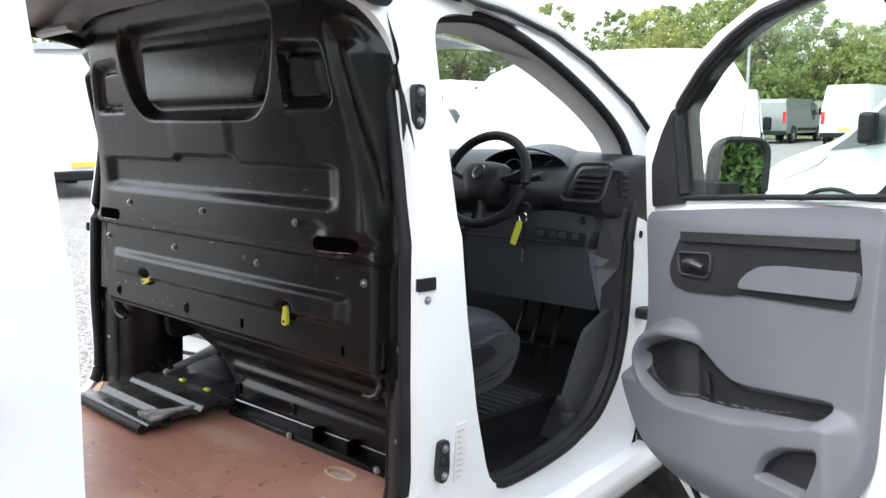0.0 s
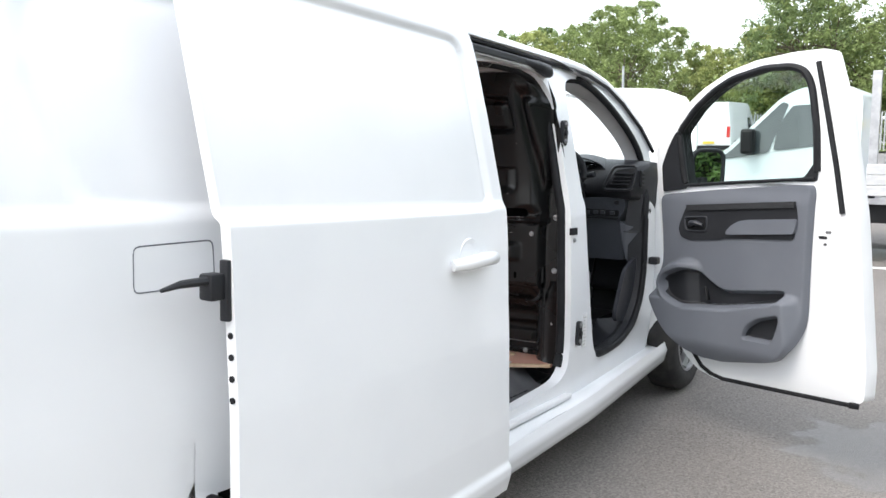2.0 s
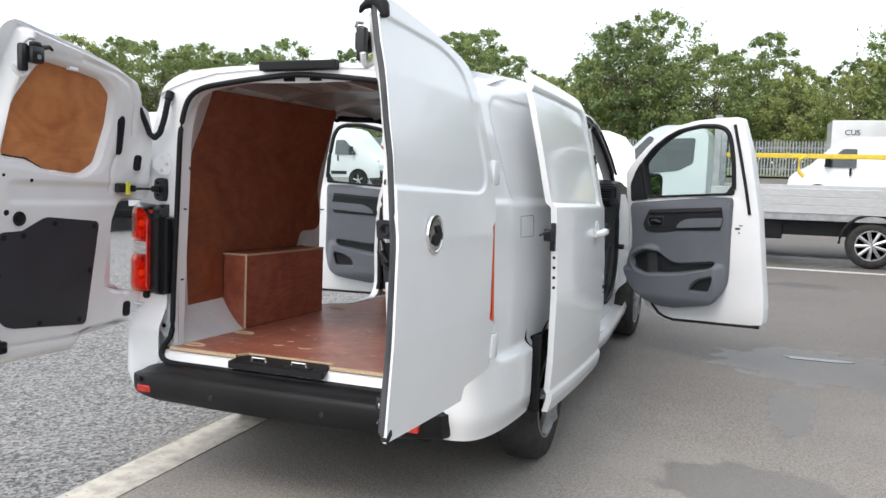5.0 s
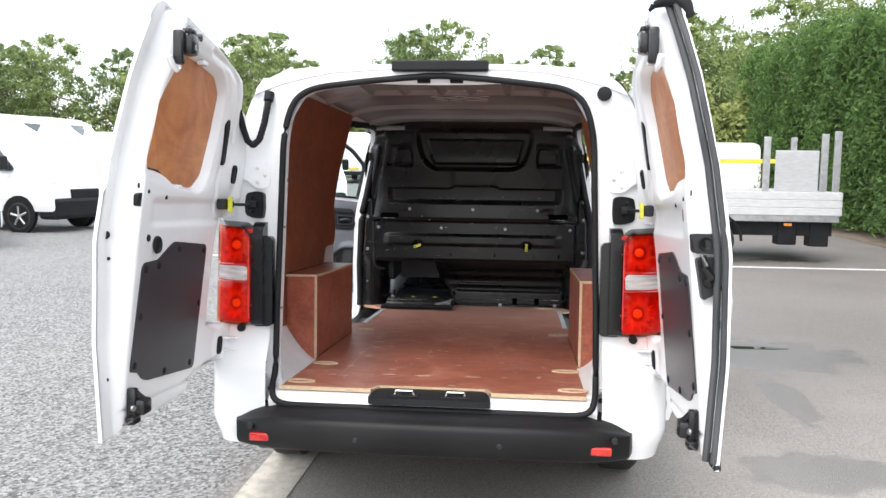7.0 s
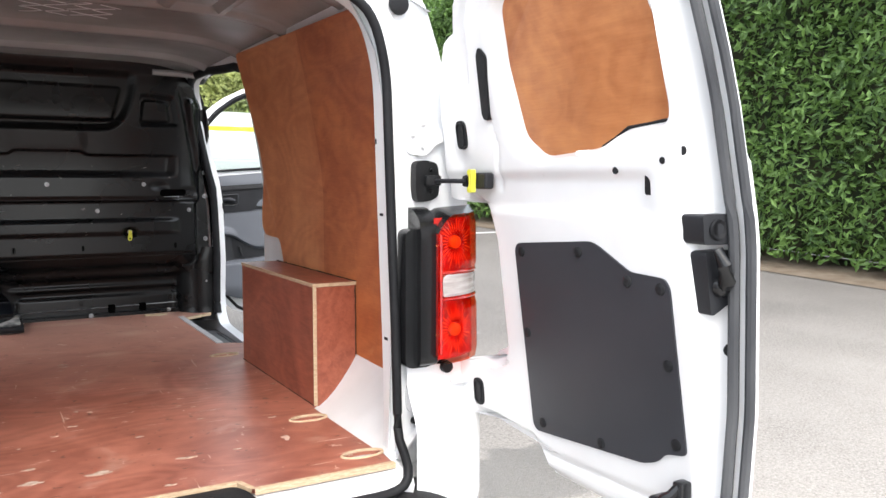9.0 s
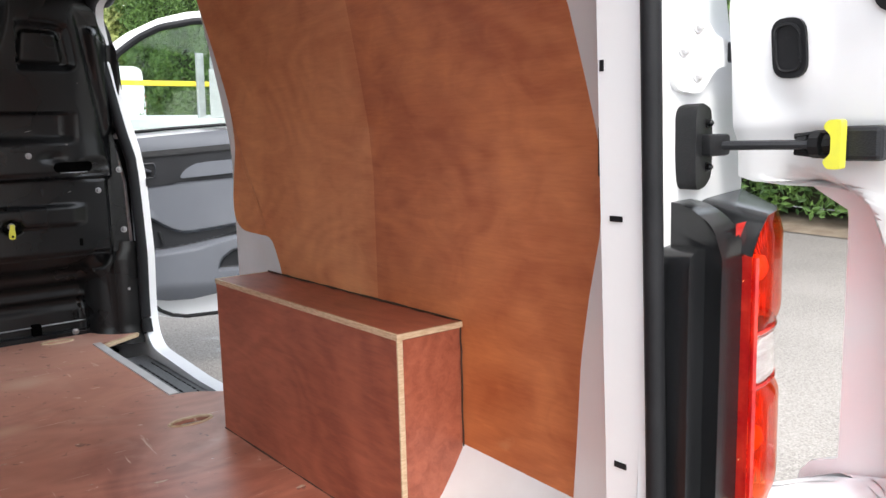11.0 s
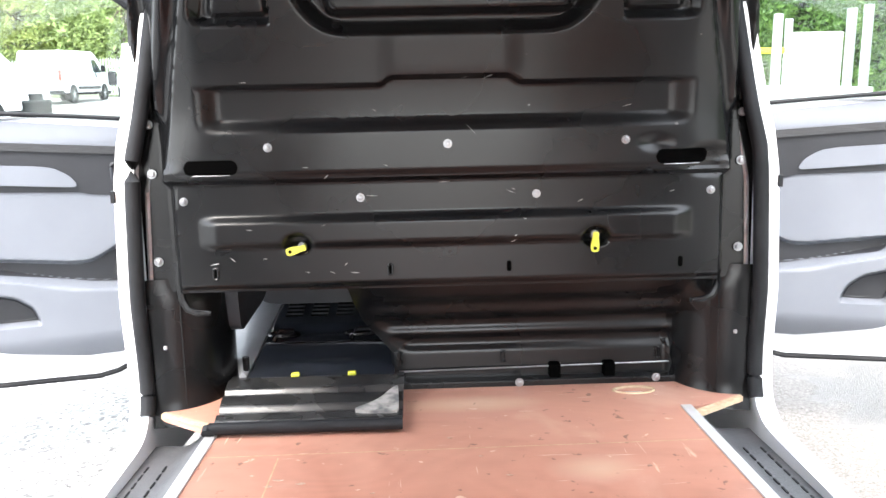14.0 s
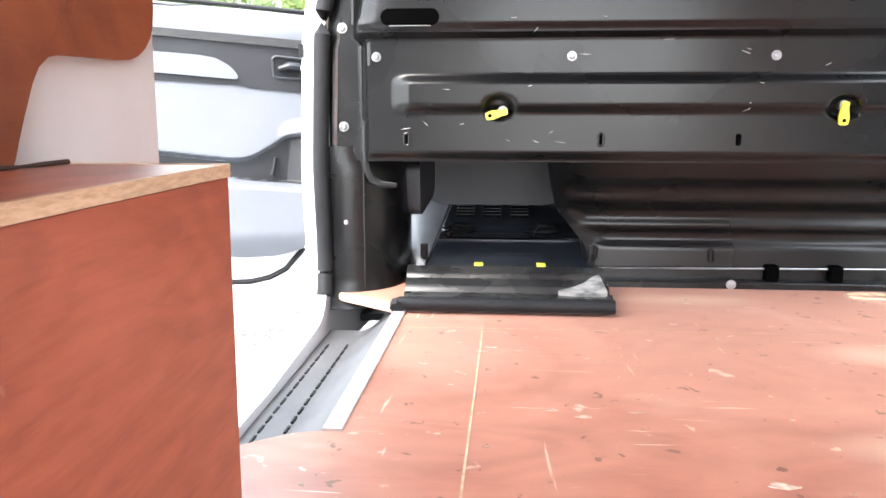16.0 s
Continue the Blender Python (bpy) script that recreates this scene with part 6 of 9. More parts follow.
bm.transform(Matrix.Translation((0.482, 3.462, 1.278)) @ Matrix.Rotation(radians(20), 4, "Y"))
part("tag", bm, YELLOW, keys, "yellow-green plastic tag")
bm = box(bmesh.new(), 0.490, 0.508, 3.460, 3.466, 1.19, 1.275, 0.002)
part("key_fob", bm, RUBBER, keys)
bm = box(bmesh.new(), 0.494, 0.503, 3.461, 3.464, 1.14, 1.19, 0.001)
part("key_blade", bm, CHROME, keys)
# pedals
for x in (0.30, 0.38, 0.47):
    bm = bmesh.new()
    tube(bm, [(x, 3.82, 0.95), (x, 3.74, 0.78)], 0.009, 6)
    box(bm, x - 0.028, x + 0.028, 3.71, 3.73, 0.735, 0.80, 0.006)
    part("pedal", bm, BLACK_STEEL, van, "worn metal pedal")
# seats
LEATHER = mat("dark_seat_cover", (0.018, 0.021, 0.027), 0.38, col2=(0.028, 0.032, 0.040), scale=14, bump=0.2, bscale=120, spec=0.4)
for s in (1, -1):
    seat = thing("seat", "", "")
    seat.parent = van
    seat["label"] = "dark blue-grey cab seat"
    bm = bmesh.new()
    def cushion(u, v):
        """A padded cushion: rounded rim, shallow hollow, seams."""
        a, b = 2 * u - 1, 2 * v - 1
        rim = (1 - abs(a) ** 5) * (1 - abs(b) ** 5)
        hollow = 0.028 * (1 - a * a) * (1 - b * b)
        seam = 0.008 * step(0.03, 0.0, abs(abs(a) - 0.58))
        return (s * (0.42 + 0.225 * a), 3.01 + 0.27 * b, 0.935 + 0.10 * max(0.0, rim) ** 0.45 - hollow - seam)
    sheet(bm, 40, 40, cushion)
    part("cushion", bm, LEATHER, seat, "padded dark seat cushion", True)
    bm = plate(bmesh.new(), soften([(2.78, 0.915), (3.08, 0.935), (3.15, 0.955), (3.25, 0.95), (3.275, 0.925), (3.262, 0.87), (3.23, 0.82), (3.15, 0.79), (2.80, 0.77)], 0.04, 4), lambda u, v: (s * (0.672 - 0.25 * max(0, 0.80 - v)), u, v), lambda u, v: (s * 0.60, u, v))
    cover = part("side_cover", bm, SLATE_PANEL, seat, "slate plastic seat side cover", True)
    bm = plate(bmesh.new(), soften([(2.86, 0.875), (2.88, 0.925), (3.10, 0.938), (3.14, 0.905), (3.08, 0.880)], 0.015, 3), lambda u, v: (s * 0.690, u, v), lambda u, v: (s * 0.660, u, v))
    part("recline_lever", bm, BLACK_PLASTIC, cover, "black seat adjusting lever", True)
    bm = bmesh.new()
    tube(bm, [(s * 0.664, 2.82, 0.795), (s * 0.676, 3.02, 0.815), (s * 0.678, 3.16, 0.835), (s * 0.672, 3.235, 0.87)], 0.006, 6)
    part("cover_crease", bm, DARK_TRIM, cover, "", True)
    bm = plate(bmesh.new(), soften([(0.19, 0.90), (0.66, 0.90), (0.645, 0.80), (0.60, 0.76), (0.24, 0.76), (0.20, 0.80)], 0.03, 3), lambda u, v: (s * u, 3.268, v), lambda u, v: (s * u, 3.20, v))
    part("front_cover", bm, SLATE_PANEL, seat, "", True)
    if s > 0:
        bm = box(bmesh.new(), 0.25, 0.60, 2.86, 3.16, 0.62, 0.82, 0.03)
        part("seat_frame", bm, BLACK_PLASTIC, seat)
    bm = bmesh.new()
    sheet(bm, 24, 24, lambda u, v: (s * (0.20 + 0.44 * u), 2.84 - 0.09 * v - 0.05 * abs(2 * u - 1) ** 3, 0.98 + 0.62 * v - 0.04 * abs(2 * u - 1) ** 4 * v), (0, -0.09, 0))
    part("backrest", bm, LEATHER, seat, "", True)
# headliner, windscreen, mirror
bm = bmesh.new()
sheet(bm, 12, 8, lambda u, v: (-0.66 + 1.32 * u, 2.66 + 0.66 * v, 1.885 - 0.07 * abs(2 * u - 1) ** 3 - 0.035 * v))
part("headliner", bm, GREY_IN, van, "grey cab headliner", True)
bm = bmesh.new()
sheet(bm, 16, 12, lambda u, v: ((2 * u - 1) * (0.71 - 0.10 * v), 4.34 - 1.02 * v - 0.14 * (2 * u - 1) ** 2 * (1 - 0.3 * v), 1.40 + 0.46 * v - 0.05 * (2 * u - 1) ** 2 * v))
scr = part("windscreen", bm, SCREEN, van, "", True)
scr.visible_shadow = False
bm = box(bmesh.new(), 0.02, 0.22, 3.36, 3.385, 1.63, 1.70, 0.012)
tube(bm, [(0.1, 3.385, 1.68), (0.1, 3.46, 1.77)], 0.008, 6)
part("rear_view_mirror", bm, DARK_TRIM, van, "black rear-view mirror")
# bonnet, propped up
bm = bmesh.new()
def bonnet(u, v):
    w = (2 * u - 1)
    half = lerp(v, [(0, 0.79), (0.5, 0.79), (0.75, 0.76), (0.92, 0.66), (1.0, 0.50)])
    return (w * half, 4.46 + 0.34 * v - 0.05 * w * w, 1.30 + 0.72 * v - 0.03 * w * w)
sheet(bm, 24, 24, bonnet, (0, 0.025, 0.01))
part("bonnet", bm, WHITE, van, "white bonnet propped open", True)
bm = bmesh.new()
sheet(bm, 12, 4, lambda u, v: (-0.72 + 1.44 * u, 4.36 + 0.10 * v, 1.38 - 0.08 * v))
part("scuttle", bm, BLACK_PLASTIC, van)
for x in (-0.2, 0.25):
    bm = bmesh.new()
    tube(bm, [(x - 0.25, 4.36, 1.40), (x + 0.25, 4.33, 1.425)], 0.010, 6)
    part("wiper", bm, RUBBER, van, "black wiper arm")
bm = box(bmesh.new(), -0.85, 0.85, 4.95, 5.15, 0.45, 1.0, 0.08)
part("front_bumper", bm, WHITE, van)
bm = box(bmesh.new(), -0.66, 0.66, 4.42, 4.92, 0.70, 1.05, 0.03)
part("engine", bm, BLACK_PLASTIC, van)
# --- sliding doors, pushed back along the body ---
def slide_front(z):
    return lerp(z, [(0.36, 1.80), (0.5, 1.79), (0.7, 1.765), (0.9, 1.75), (1.0, 1.746), (1.25, 1.744), (1.52, 1.730), (1.65, 1.722), (1.75, 1.718), (1.83, 1.712), (1.88, 1.695), (1.905, 1.65)])


FIELD = soften([(-1.6, 1.315), (-0.075, 1.315), (-0.085, 1.825), (-1.6, 1.825)], 0.06, 5)
for s in (1, -1):
    door = thing("sliding_door", "", "")
    door.parent = van
    door["label"] = "white sliding side door slid fully back"
    bm = bmesh.new()
    def skin(u, v):
        z = 0.365 + 1.54 * v
        y0 = lerp(z, [(0.36, 0.615), (1.3, 0.600), (1.6, 0.585), (1.86, 0.580), (1.905, 0.605)])
        y1 = slide_front(z)
        y = y0 + (y1 - y0) * u
        dist = inside(FIELD, y - y1, z)
        field = step(-0.010, 0.010, dist) + 0.45 * math.exp(-(dist / 0.010) ** 2)
        skirt = 0.012 * step(0.47, 0.445, z)
        crown = 0.012 * (1 - (2 * u - 1) ** 2)
        return (s * (lerp(z, DOOR_SIDE) + 0.088 - 0.012 * field + skirt + crown), y, z)
    sheet(bm, 120, 230, skin, (-s * 0.028, 0, 0))
    dskin = part("door_skin", bm, WHITE, door, "", True)
    bm = bmesh.new()
    tube(bm, [(s * (lerp(z, DOOR_SIDE) + 0.042), slide_front(z) + 0.003, z) for z in np.linspace(0.42, 1.86, 18)], 0.008, 8)
    part("edge_seal", bm, RUBBER, door, "dark rubber edge seal", True)
    # pull handle
    hx = lambda z: s * (lerp(z, SIDE) + 0.097)
    bm = bmesh.new()
    tube(bm, [(hx(1.16) + s * 0.012, 1.39, 1.155), (hx(1.16) + s * 0.034, 1.43, 1.160), (hx(1.16) + s * 0.036, 1.52, 1.166), (hx(1.16) + s * 0.034, 1.58, 1.166), (hx(1.16) + s * 0.008, 1.615, 1.164)], [0.016, 0.020, 0.021, 0.020, 0.014], 10)
    part("handle", bm, WHITE, door, "white pull handle", True)
    bm = bmesh.new()
    lathe(bm, (hx(1.17) - s * 0.006, 1.495, 1.172), (s, 0, 0), [(0, 0.058), (0.007, 0.054), (0.004, 0.042), (0.001, 0.02)], 24)
    part("handle_cup", bm, WHITE, door, "shallow white finger cup", True)
    # roller hinge at the rear edge
    rx = lambda z: lerp(z, DOOR_SIDE) + 0.074
    bm = box(bmesh.new(), *sorted((s * (rx(1.17) - 0.016), s * (rx(1.17) + 0.008))), 0.590, 0.604, 1.105, 1.232, 0.004)
    box(bm, *sorted((s * (rx(1.19) - 0.038), s * (rx(1.19) + 0.002))), 0.556, 0.596, 1.150, 1.205, 0.006)
    hg = part("roller_hinge", bm, DARK_TRIM, door, "black roller hinge", True)
    bm = bmesh.new()
    tube(bm, [(s * (rx(1.18) - 0.030), 0.46, 1.180), (s * (rx(1.18) - 0.020), 0.50, 1.190), (s * (rx(1.18) - 0.010), 0.585, 1.192)], [0.004, 0.008, 0.010], 8)
    part("hinge_arm", bm, DARK_TRIM, hg)
    for z in (1.075, 1.030, 0.985, 0.94):
        bm = bmesh.new()
        lathe(bm, (s * rx(z), 0.604, z), (0, -1, 0), [(0, 0.007), (0.003, 0.007)], 10)
        part("edge_hole", bm, RUBBER, door, "dark hole in the door edge")
    bm = box(bmesh.new(), *sorted((s * 0.94, s * 0.985)), 0.60, 0.625, 0.36, 0.72, 0.01)
    part("lower_guard", bm, RUBBER, door, "black rubber lower edge guard")

# --- rear doors, open square to the body ---
LEAN_IN = [(0.58, -0.045), (0.75, -0.036), (1.17, 0.0), (1.43, 0.024), (1.62, 0.055), (1.82, 0.105), (1.95, 0.14)]
LEAN_OUT = [(0.60, 0.018), (0.90, 0.0), (1.20, 0.0), (1.45, 0.030), (1.70, 0.080), (1.95, 0.150)]
FREE_EDGE = [(0.605, -0.846), (0.90, -0.848), (1.25, -0.838), (1.55, -0.808), (1.80, -0.770), (1.90, -0.745), (1.925, -0.725), (1.94, -0.69)]
HINGE_EDGE_OUT = [(0.605, -0.27), (0.655, -0.245), (0.672, 0.005), (0.69, 0.022), (0.835, 0.022), (0.858, 0.005), (0.872, -0.033), (1.225, -0.033), (1.245, 0.0), (1.262, 0.024), (1.48, 0.020), (1.65, -0.008), (1.78, -0.034), (1.825, -0.065), (1.85, -0.13), (1.895, -0.35), (1.94, -0.66)]
HINGE_EDGE_IN = [(0.612, -0.285), (0.65, -0.255), (0.676, -0.235), (0.690, 0.0), (0.700, 0.054), (0.835, 0.054), (0.848, 0.0), (0.866, -0.10), (0.90, -0.122), (1.17, -0.104), (1.225, -0.086), (1.250, -0.045), (1.262, 0.0), (1.272, 0.056), (1.48, 0.054), (1.60, 0.035), (1.70, -0.005), (1.76, -0.03), (1.81, -0.075), (1.835, -0.15), (1.88, -0.36), (1.925, -0.66)]
COVER = [(-0.740, 0.796), (-0.685, 0.784), (-0.660, 0.760), (-0.620, 0.746), (-0.260, 0.716), (-0.245, 0.73), (-0.212, 1.155), (-0.225, 1.170), (-0.490, 1.191), (-0.515, 1.183), (-0.605, 1.137), (-0.700, 1.133), (-0.713, 1.115)]
PLYO = [(-0.712, 1.428), (-0.58, 1.418), (-0.50, 1.382), (-0.315, 1.368), (-0.235, 1.42), (-0.196, 1.60), (-0.205, 1.722), (-0.275, 1.775), (-0.42, 1.795), (-0.565, 1.806), (-0.612, 1.772), (-0.686, 1.640)]
PLY_EDGE_LINE = soften(PLYO, 0.03, 4)
RIM_LINE = [(HINGE_EDGE_IN[0][1], 0.612)] + [(y, z) for z, y in HINGE_EDGE_IN[1:]] + [(y + 0.012, z - 0.008) for z, y in FREE_EDGE[::-1]]


def XI(z):
    """Plateau of the inner panel, as a distance from the van's middle."""
    return 0.822 - lerp(z, LEAN_IN)


def XO(y, z):
    """Outer skin."""
    return 0.937 - 0.026 * max(0.0, -y) / 0.85 - lerp(z, LEAN_OUT)


def near(path, y, z):
    """Distance from a polyline."""
    best = 9.0
    for p, q in zip(path, path[1:]):
        dx_, dy_ = q[0] - p[0], q[1] - p[1]
        t = max(0.0, min(1.0, ((y - p[0]) * dx_ + (z - p[1]) * dy_) / (dx_ * dx_ + dy_ * dy_)))
        best = min(best, math.hypot(y - p[0] - t * dx_, z - p[1] - t * dy_))
    return best


def inner_x(y, z):
    """Pressed relief of the inner panel."""
    top, deep = XI(z), XO(y, z) - 0.014
    d = inside(RIM_LINE, y, z)
    f = y - lerp(z, FREE_EDGE)
    e = max((1 - step(0.0, 0.030, d)) * step(0.012, -0.03, y), 1 - step(0.052, 0.096, f))
    x = top - 0.022 * step(-0.02, 0.056, y)
    w = inside(PLY_EDGE_LINE, y, z)
    x += 0.046 * step(-0.016, 0.014, w) + 0.006 * step(-0.05, -0.02, w) * step(1.36, 1.40, z)
    # shelf between window and cover, crease along the top rail, swage beside the hinges
    x += 0.011 * step(1.235, 1.265, z) * step(1.345, 1.315, z) * step(-0.70, -0.62, y)
    x += 0.008 * step(0.016, 0.0, near([(-0.055, 1.56), (-0.075, 1.70), (-0.13, 1.775), (-0.22, 1.81), (-0.40, 1.835)], y, z))
    x += 0.006 * step(0.014, 0.0, near([(-0.755, 0.68), (-0.30, 0.665)], y, z))
    x += 0.007 * step(0.012, 0.0, near([(-0.15, 1.30), (-0.16, 1.40), (-0.12, 1.52)], y, z))
    x -= 0.008 * step(0.05, 0.02, math.hypot(y + 0.02, (z - 1.44) * 0.6)) + 0.008 * step(0.05, 0.02, math.hypot(y + 0.02, (z - 0.757) * 0.7))
    return min(x + (deep - x) * e, deep)


SKIN_FIELD = soften([(-1.2, 1.362), (-0.12, 1.349), (-0.055, 1.40), (-0.075, 1.60), (-0.14, 1.80), (-0.30, 1.85), (-1.2, 1.90)], 0.07, 5)
def row_spans(edge, n):
    z0, z1 = edge[0][0], edge[-1][0]
    zs = [z0 + (z1 - z0) * k / n for k in range(n + 1)]
    return [(z, lerp(z, FREE_EDGE), lerp(z, edge)) for z in zs]


INNER_GRID = [[(y, z, inner_x(y, z)) for y in np.linspace(a, b, 116)] for z, a, b in row_spans(HINGE_EDGE_IN, 216)]
SKIN_GRID = [[(y, z, XO(y, z) - 0.007 * step(-0.007, 0.007, inside(SKIN_FIELD, y, z)) + 0.008 * (1 - ((y + 0.43) / 0.5) ** 2)) for y in np.linspace(a, b, 90)] for z, a, b in row_spans(HINGE_EDGE_OUT, 170)]


def grid_sheet(bm, rows, s, back=None):
    """A pressed sheet from rows of places, mirrored by s; back gives it a second face."""
    def one(off):
        vs = [[bm.verts.new((s * (x - off), y, z)) for y, z, x in r] for r in rows]
        for p, q in zip(vs, vs[1:]):
            for i in range(len(p) - 1):
                bm.faces.new((p[i], p[i + 1], q[i + 1], q[i]))
        return vs
    a = one(0.0)
    if back:
        b = one(back)
        rim = lambda g: g[0][:-1] + [r[-1] for r in g[:-1]] + g[-1][:0:-1] + [r[0] for r in g[:0:-1]]
        ra, rb = rim(a), rim(b)
        for i in range(len(ra)):
            bm.faces.new((ra[i - 1], ra[i], rb[i], rb[i - 1]))
    return bm


for s in (1, -1):
    door = thing("rear_door", "", "")
    door.parent = van
    door["label"] = "white rear door swung open, ply panel in its window space"
    fx = lambda z, d: s * (XI(z) - d)
    part("outer_skin", grid_sheet(bmesh.new(), SKIN_GRID, s, 0.011), WHITE, door, "", True)
    part("inner_panel", grid_sheet(bmesh.new(), INNER_GRID, s), WHITE_DOOR, door, "pressed white inner panel", True)
    bm = plate(bmesh.new(), finely(soften([(-0.445 + (y + 0.445) * 0.985, 1.59 + (z - 1.59) * 0.98) for y, z in PLYO], 0.02, 3), 0.08), lambda u, v: (fx(v, -0.036), u, v), lambda u, v: (fx(v, -0.046), u, v))
    part("ply_panel", bm, PLY_DOOR, door, "orange plywood panel")
    bm = bmesh.new()
    tube(bm, [(fx(z, -0.0385), y, z) for y, z in ((-0.705, 1.434), (-0.64, 1.428), (-0.58, 1.424), (-0.54, 1.404), (-0.50, 1.388))], 0.0045, 6)
    part("panel_gap", bm, RUBBER, door, "dark gap along the ply")
    for y, z in ((-0.44, 1.792), (-0.47, 1.374)):
        bm = box(bmesh.new(), *sorted((fx(z, -0.030), fx(z, -0.004))), y - 0.022, y + 0.022, z - 0.008, z + 0.008, 0.005)
        part("panel_clip", bm, WHITE, door, "white painted retaining tab")
    bm = plate(bmesh.new(), finely(soften(COVER, 0.012, 3), 0.08), lambda u, v: (fx(v, 0.004), u, v), lambda u, v: (fx(v, -0.004), u, v))
    cov = part("lower_cover", bm, SLATE_PANEL, door, "dark slate plastic cover with studs")
    for y, z in ((-0.69, 1.112), (-0.60, 1.118), (-0.45, 1.165), (-0.24, 1.150), (-0.245, 0.955), (-0.285, 0.742), (-0.495, 0.752), (-0.715, 0.812), (-0.702, 0.965)):
        bm = bmesh.new()
        lathe(bm, (fx(z, 0.004), y, z), (-s, 0, 0), [(0, 0.0125), (0.003, 0.0115), (0.005, 0.006)], 12)
        part("stud", bm, RUBBER, cov)
    # upper latch: a bracket, a body with a jaw and a pull rod
    bm = box(bmesh.new(), *sorted((fx(1.80, 0.0), fx(1.80, 0.030))), -0.722, -0.690, 1.742, 1.846, 0.008)
    box(bm, *sorted((fx(1.80, 0.008), fx(1.80, 0.052))), -0.695, -0.634, 1.776, 1.842, 0.012)
    box(bm, *sorted((fx(1.84, 0.012), fx(1.84, 0.040))), -0.688, -0.650, 1.838, 1.856, 0.006)
    tube(bm, [(fx(1.83, 0.030), -0.640, 1.838), (fx(1.83, 0.036), -0.610, 1.846), (fx(1.83, 0.030), -0.592, 1.838)], [0.010, 0.008, 0.006], 8)
    tl = part("top_latch", bm, GLOSS_BLACK, door, "black upper latch", True)
    bm = bmesh.new()
    tube(bm, [(fx(1.84, 0.024), -0.715, 1.846), (fx(1.85, 0.026), -0.700, 1.862), (fx(1.85, 0.020), -0.672, 1.866)], 0.005, 8)
    part("latch_rod", bm, STEEL, tl, "bright latch rod")
    bm = bmesh.new()
    lathe(bm, (fx(1.785, 0.052), -0.664, 1.80), (-s, 0, 0), [(0, 0.012), (0.004, 0.010)], 12)
    part("rivet", bm, STEEL, tl, "bright rivet head")
    bm = bmesh.new()
    tube(bm, [(fx(1.74, 0.012), -0.735, 1.762), (fx(1.74, 0.016), -0.722, 1.738), (fx(1.74, 0.018), -0.700, 1.728), (fx(1.74, 0.014), -0.675, 1.738), (fx(1.74, 0.006), -0.664, 1.752)], 0.010, 8)
    part("latch_seat", bm, WHITE, door, "white pressed lip under the latch", True)
    # lower latch
    bm = box(bmesh.new(), *sorted((fx(0.69, 0.0), fx(0.69, 0.030))), -0.748, -0.722, 0.655, 0.748, 0.006)
    box(bm, *sorted((fx(0.69, 0.006), fx(0.69, 0.056))), -0.742, -0.682, 0.662, 0.712, 0.010)
    box(bm, *sorted((fx(0.66, 0.004), fx(0.66, 0.034))), -0.760, -0.712, 0.636, 0.660, 0.004)
    tube(bm, [(fx(0.73, 0.018), -0.735, 0.742), (fx(0.73, 0.03), -0.726, 0.722), (fx(0.71, 0.04), -0.712, 0.706)], [0.009, 0.010, 0.012], 8)
    bl = part("bottom_latch", bm, GLOSS_BLACK, door, "black lower latch", True)
    bm = bmesh.new()
    lathe(bm, (fx(0.69, 0.030), -0.760, 0.690), (-s, -0.4, 0), [(0, 0.010), (0.005, 0.008)], 12)
    part("latch_bolt", bm, STEEL, bl, "bright latch bolt")
    bm = bmesh.new()
    tube(bm, [(fx(0.648, 0.02), -0.80, 0.648), (fx(0.648, 0.03), -0.755, 0.650)], 0.003, 6)
    part("latch_pin", bm, STEEL, bl, "bright latch pin")
    # plugs and holes
    for y, z, r in ((-0.275, 1.477, 0.007), (-0.275, 1.635, 0.007), (-0.575, 1.338, 0.008), (-0.705, 1.355, 0.007), (-0.742, 1.372, 0.009)):
        bm = bmesh.new()
        lathe(bm, (s * (inner_x(y, z) + 0.001), y, z), (-s, 0, 0), [(0, r), (0.003, r * 0.9)], 12)
        part("plug", bm, RUBBER, door)
    for y, z, r in ((-0.792, 1.222 if s < 0 else 1.005, 0.013), (-0.800, 0.785, 0.006), (-0.782, 1.15, 0.006)):
        if s > 0 and r < 0.01:
            continue
        bm = bmesh.new()
        lathe(bm, (s * (inner_x(y, z) + 0.002), y, z), (-s * 0.7, -0.7, 0), [(0, r), (0.004, r * 0.9)], 12)
        part("plug", bm, RUBBER, door)
    cy = -0.735 if s < 0 else -0.675
    bm = plate(bmesh.new(), soften([(cy - 0.026, 1.345), (cy - 0.002, 1.352), (cy + 0.030, 1.322), (cy + 0.012, 1.305), (cy - 0.024, 1.312)] if s < 0 else [(cy - 0.024, 1.332), (cy + 0.022, 1.330), (cy + 0.024, 1.290), (cy - 0.022, 1.290)], 0.006, 2), lambda u, v: (fx(v, -0.004), u, v), lambda u, v: (fx(v, -0.02), u, v))
    part("cap", bm, RUBBER, door, "dark square plug")
    for z, yc in ((1.434, -0.016), (0.757, -0.010)):
        o = soften([(yc - 0.024, z - 0.036), (yc - 0.024, z + 0.036), (yc + 0.020, z + 0.036), (yc + 0.020, z - 0.036)], 0.020, 5)
        bm = plate(bmesh.new(), o, lambda u, v: (fx(v, 0.013), u, v), lambda u, v: (fx(v, -0.01), u, v))
        tube(bm, [(fx(v, 0.014), yc + (u - yc) * 0.72, z + (v - z) * 0.78) for u, v in o], 0.0022, 5, True)
        part("hinge_cap", bm, RUBBER, door, "black oval hinge cover")
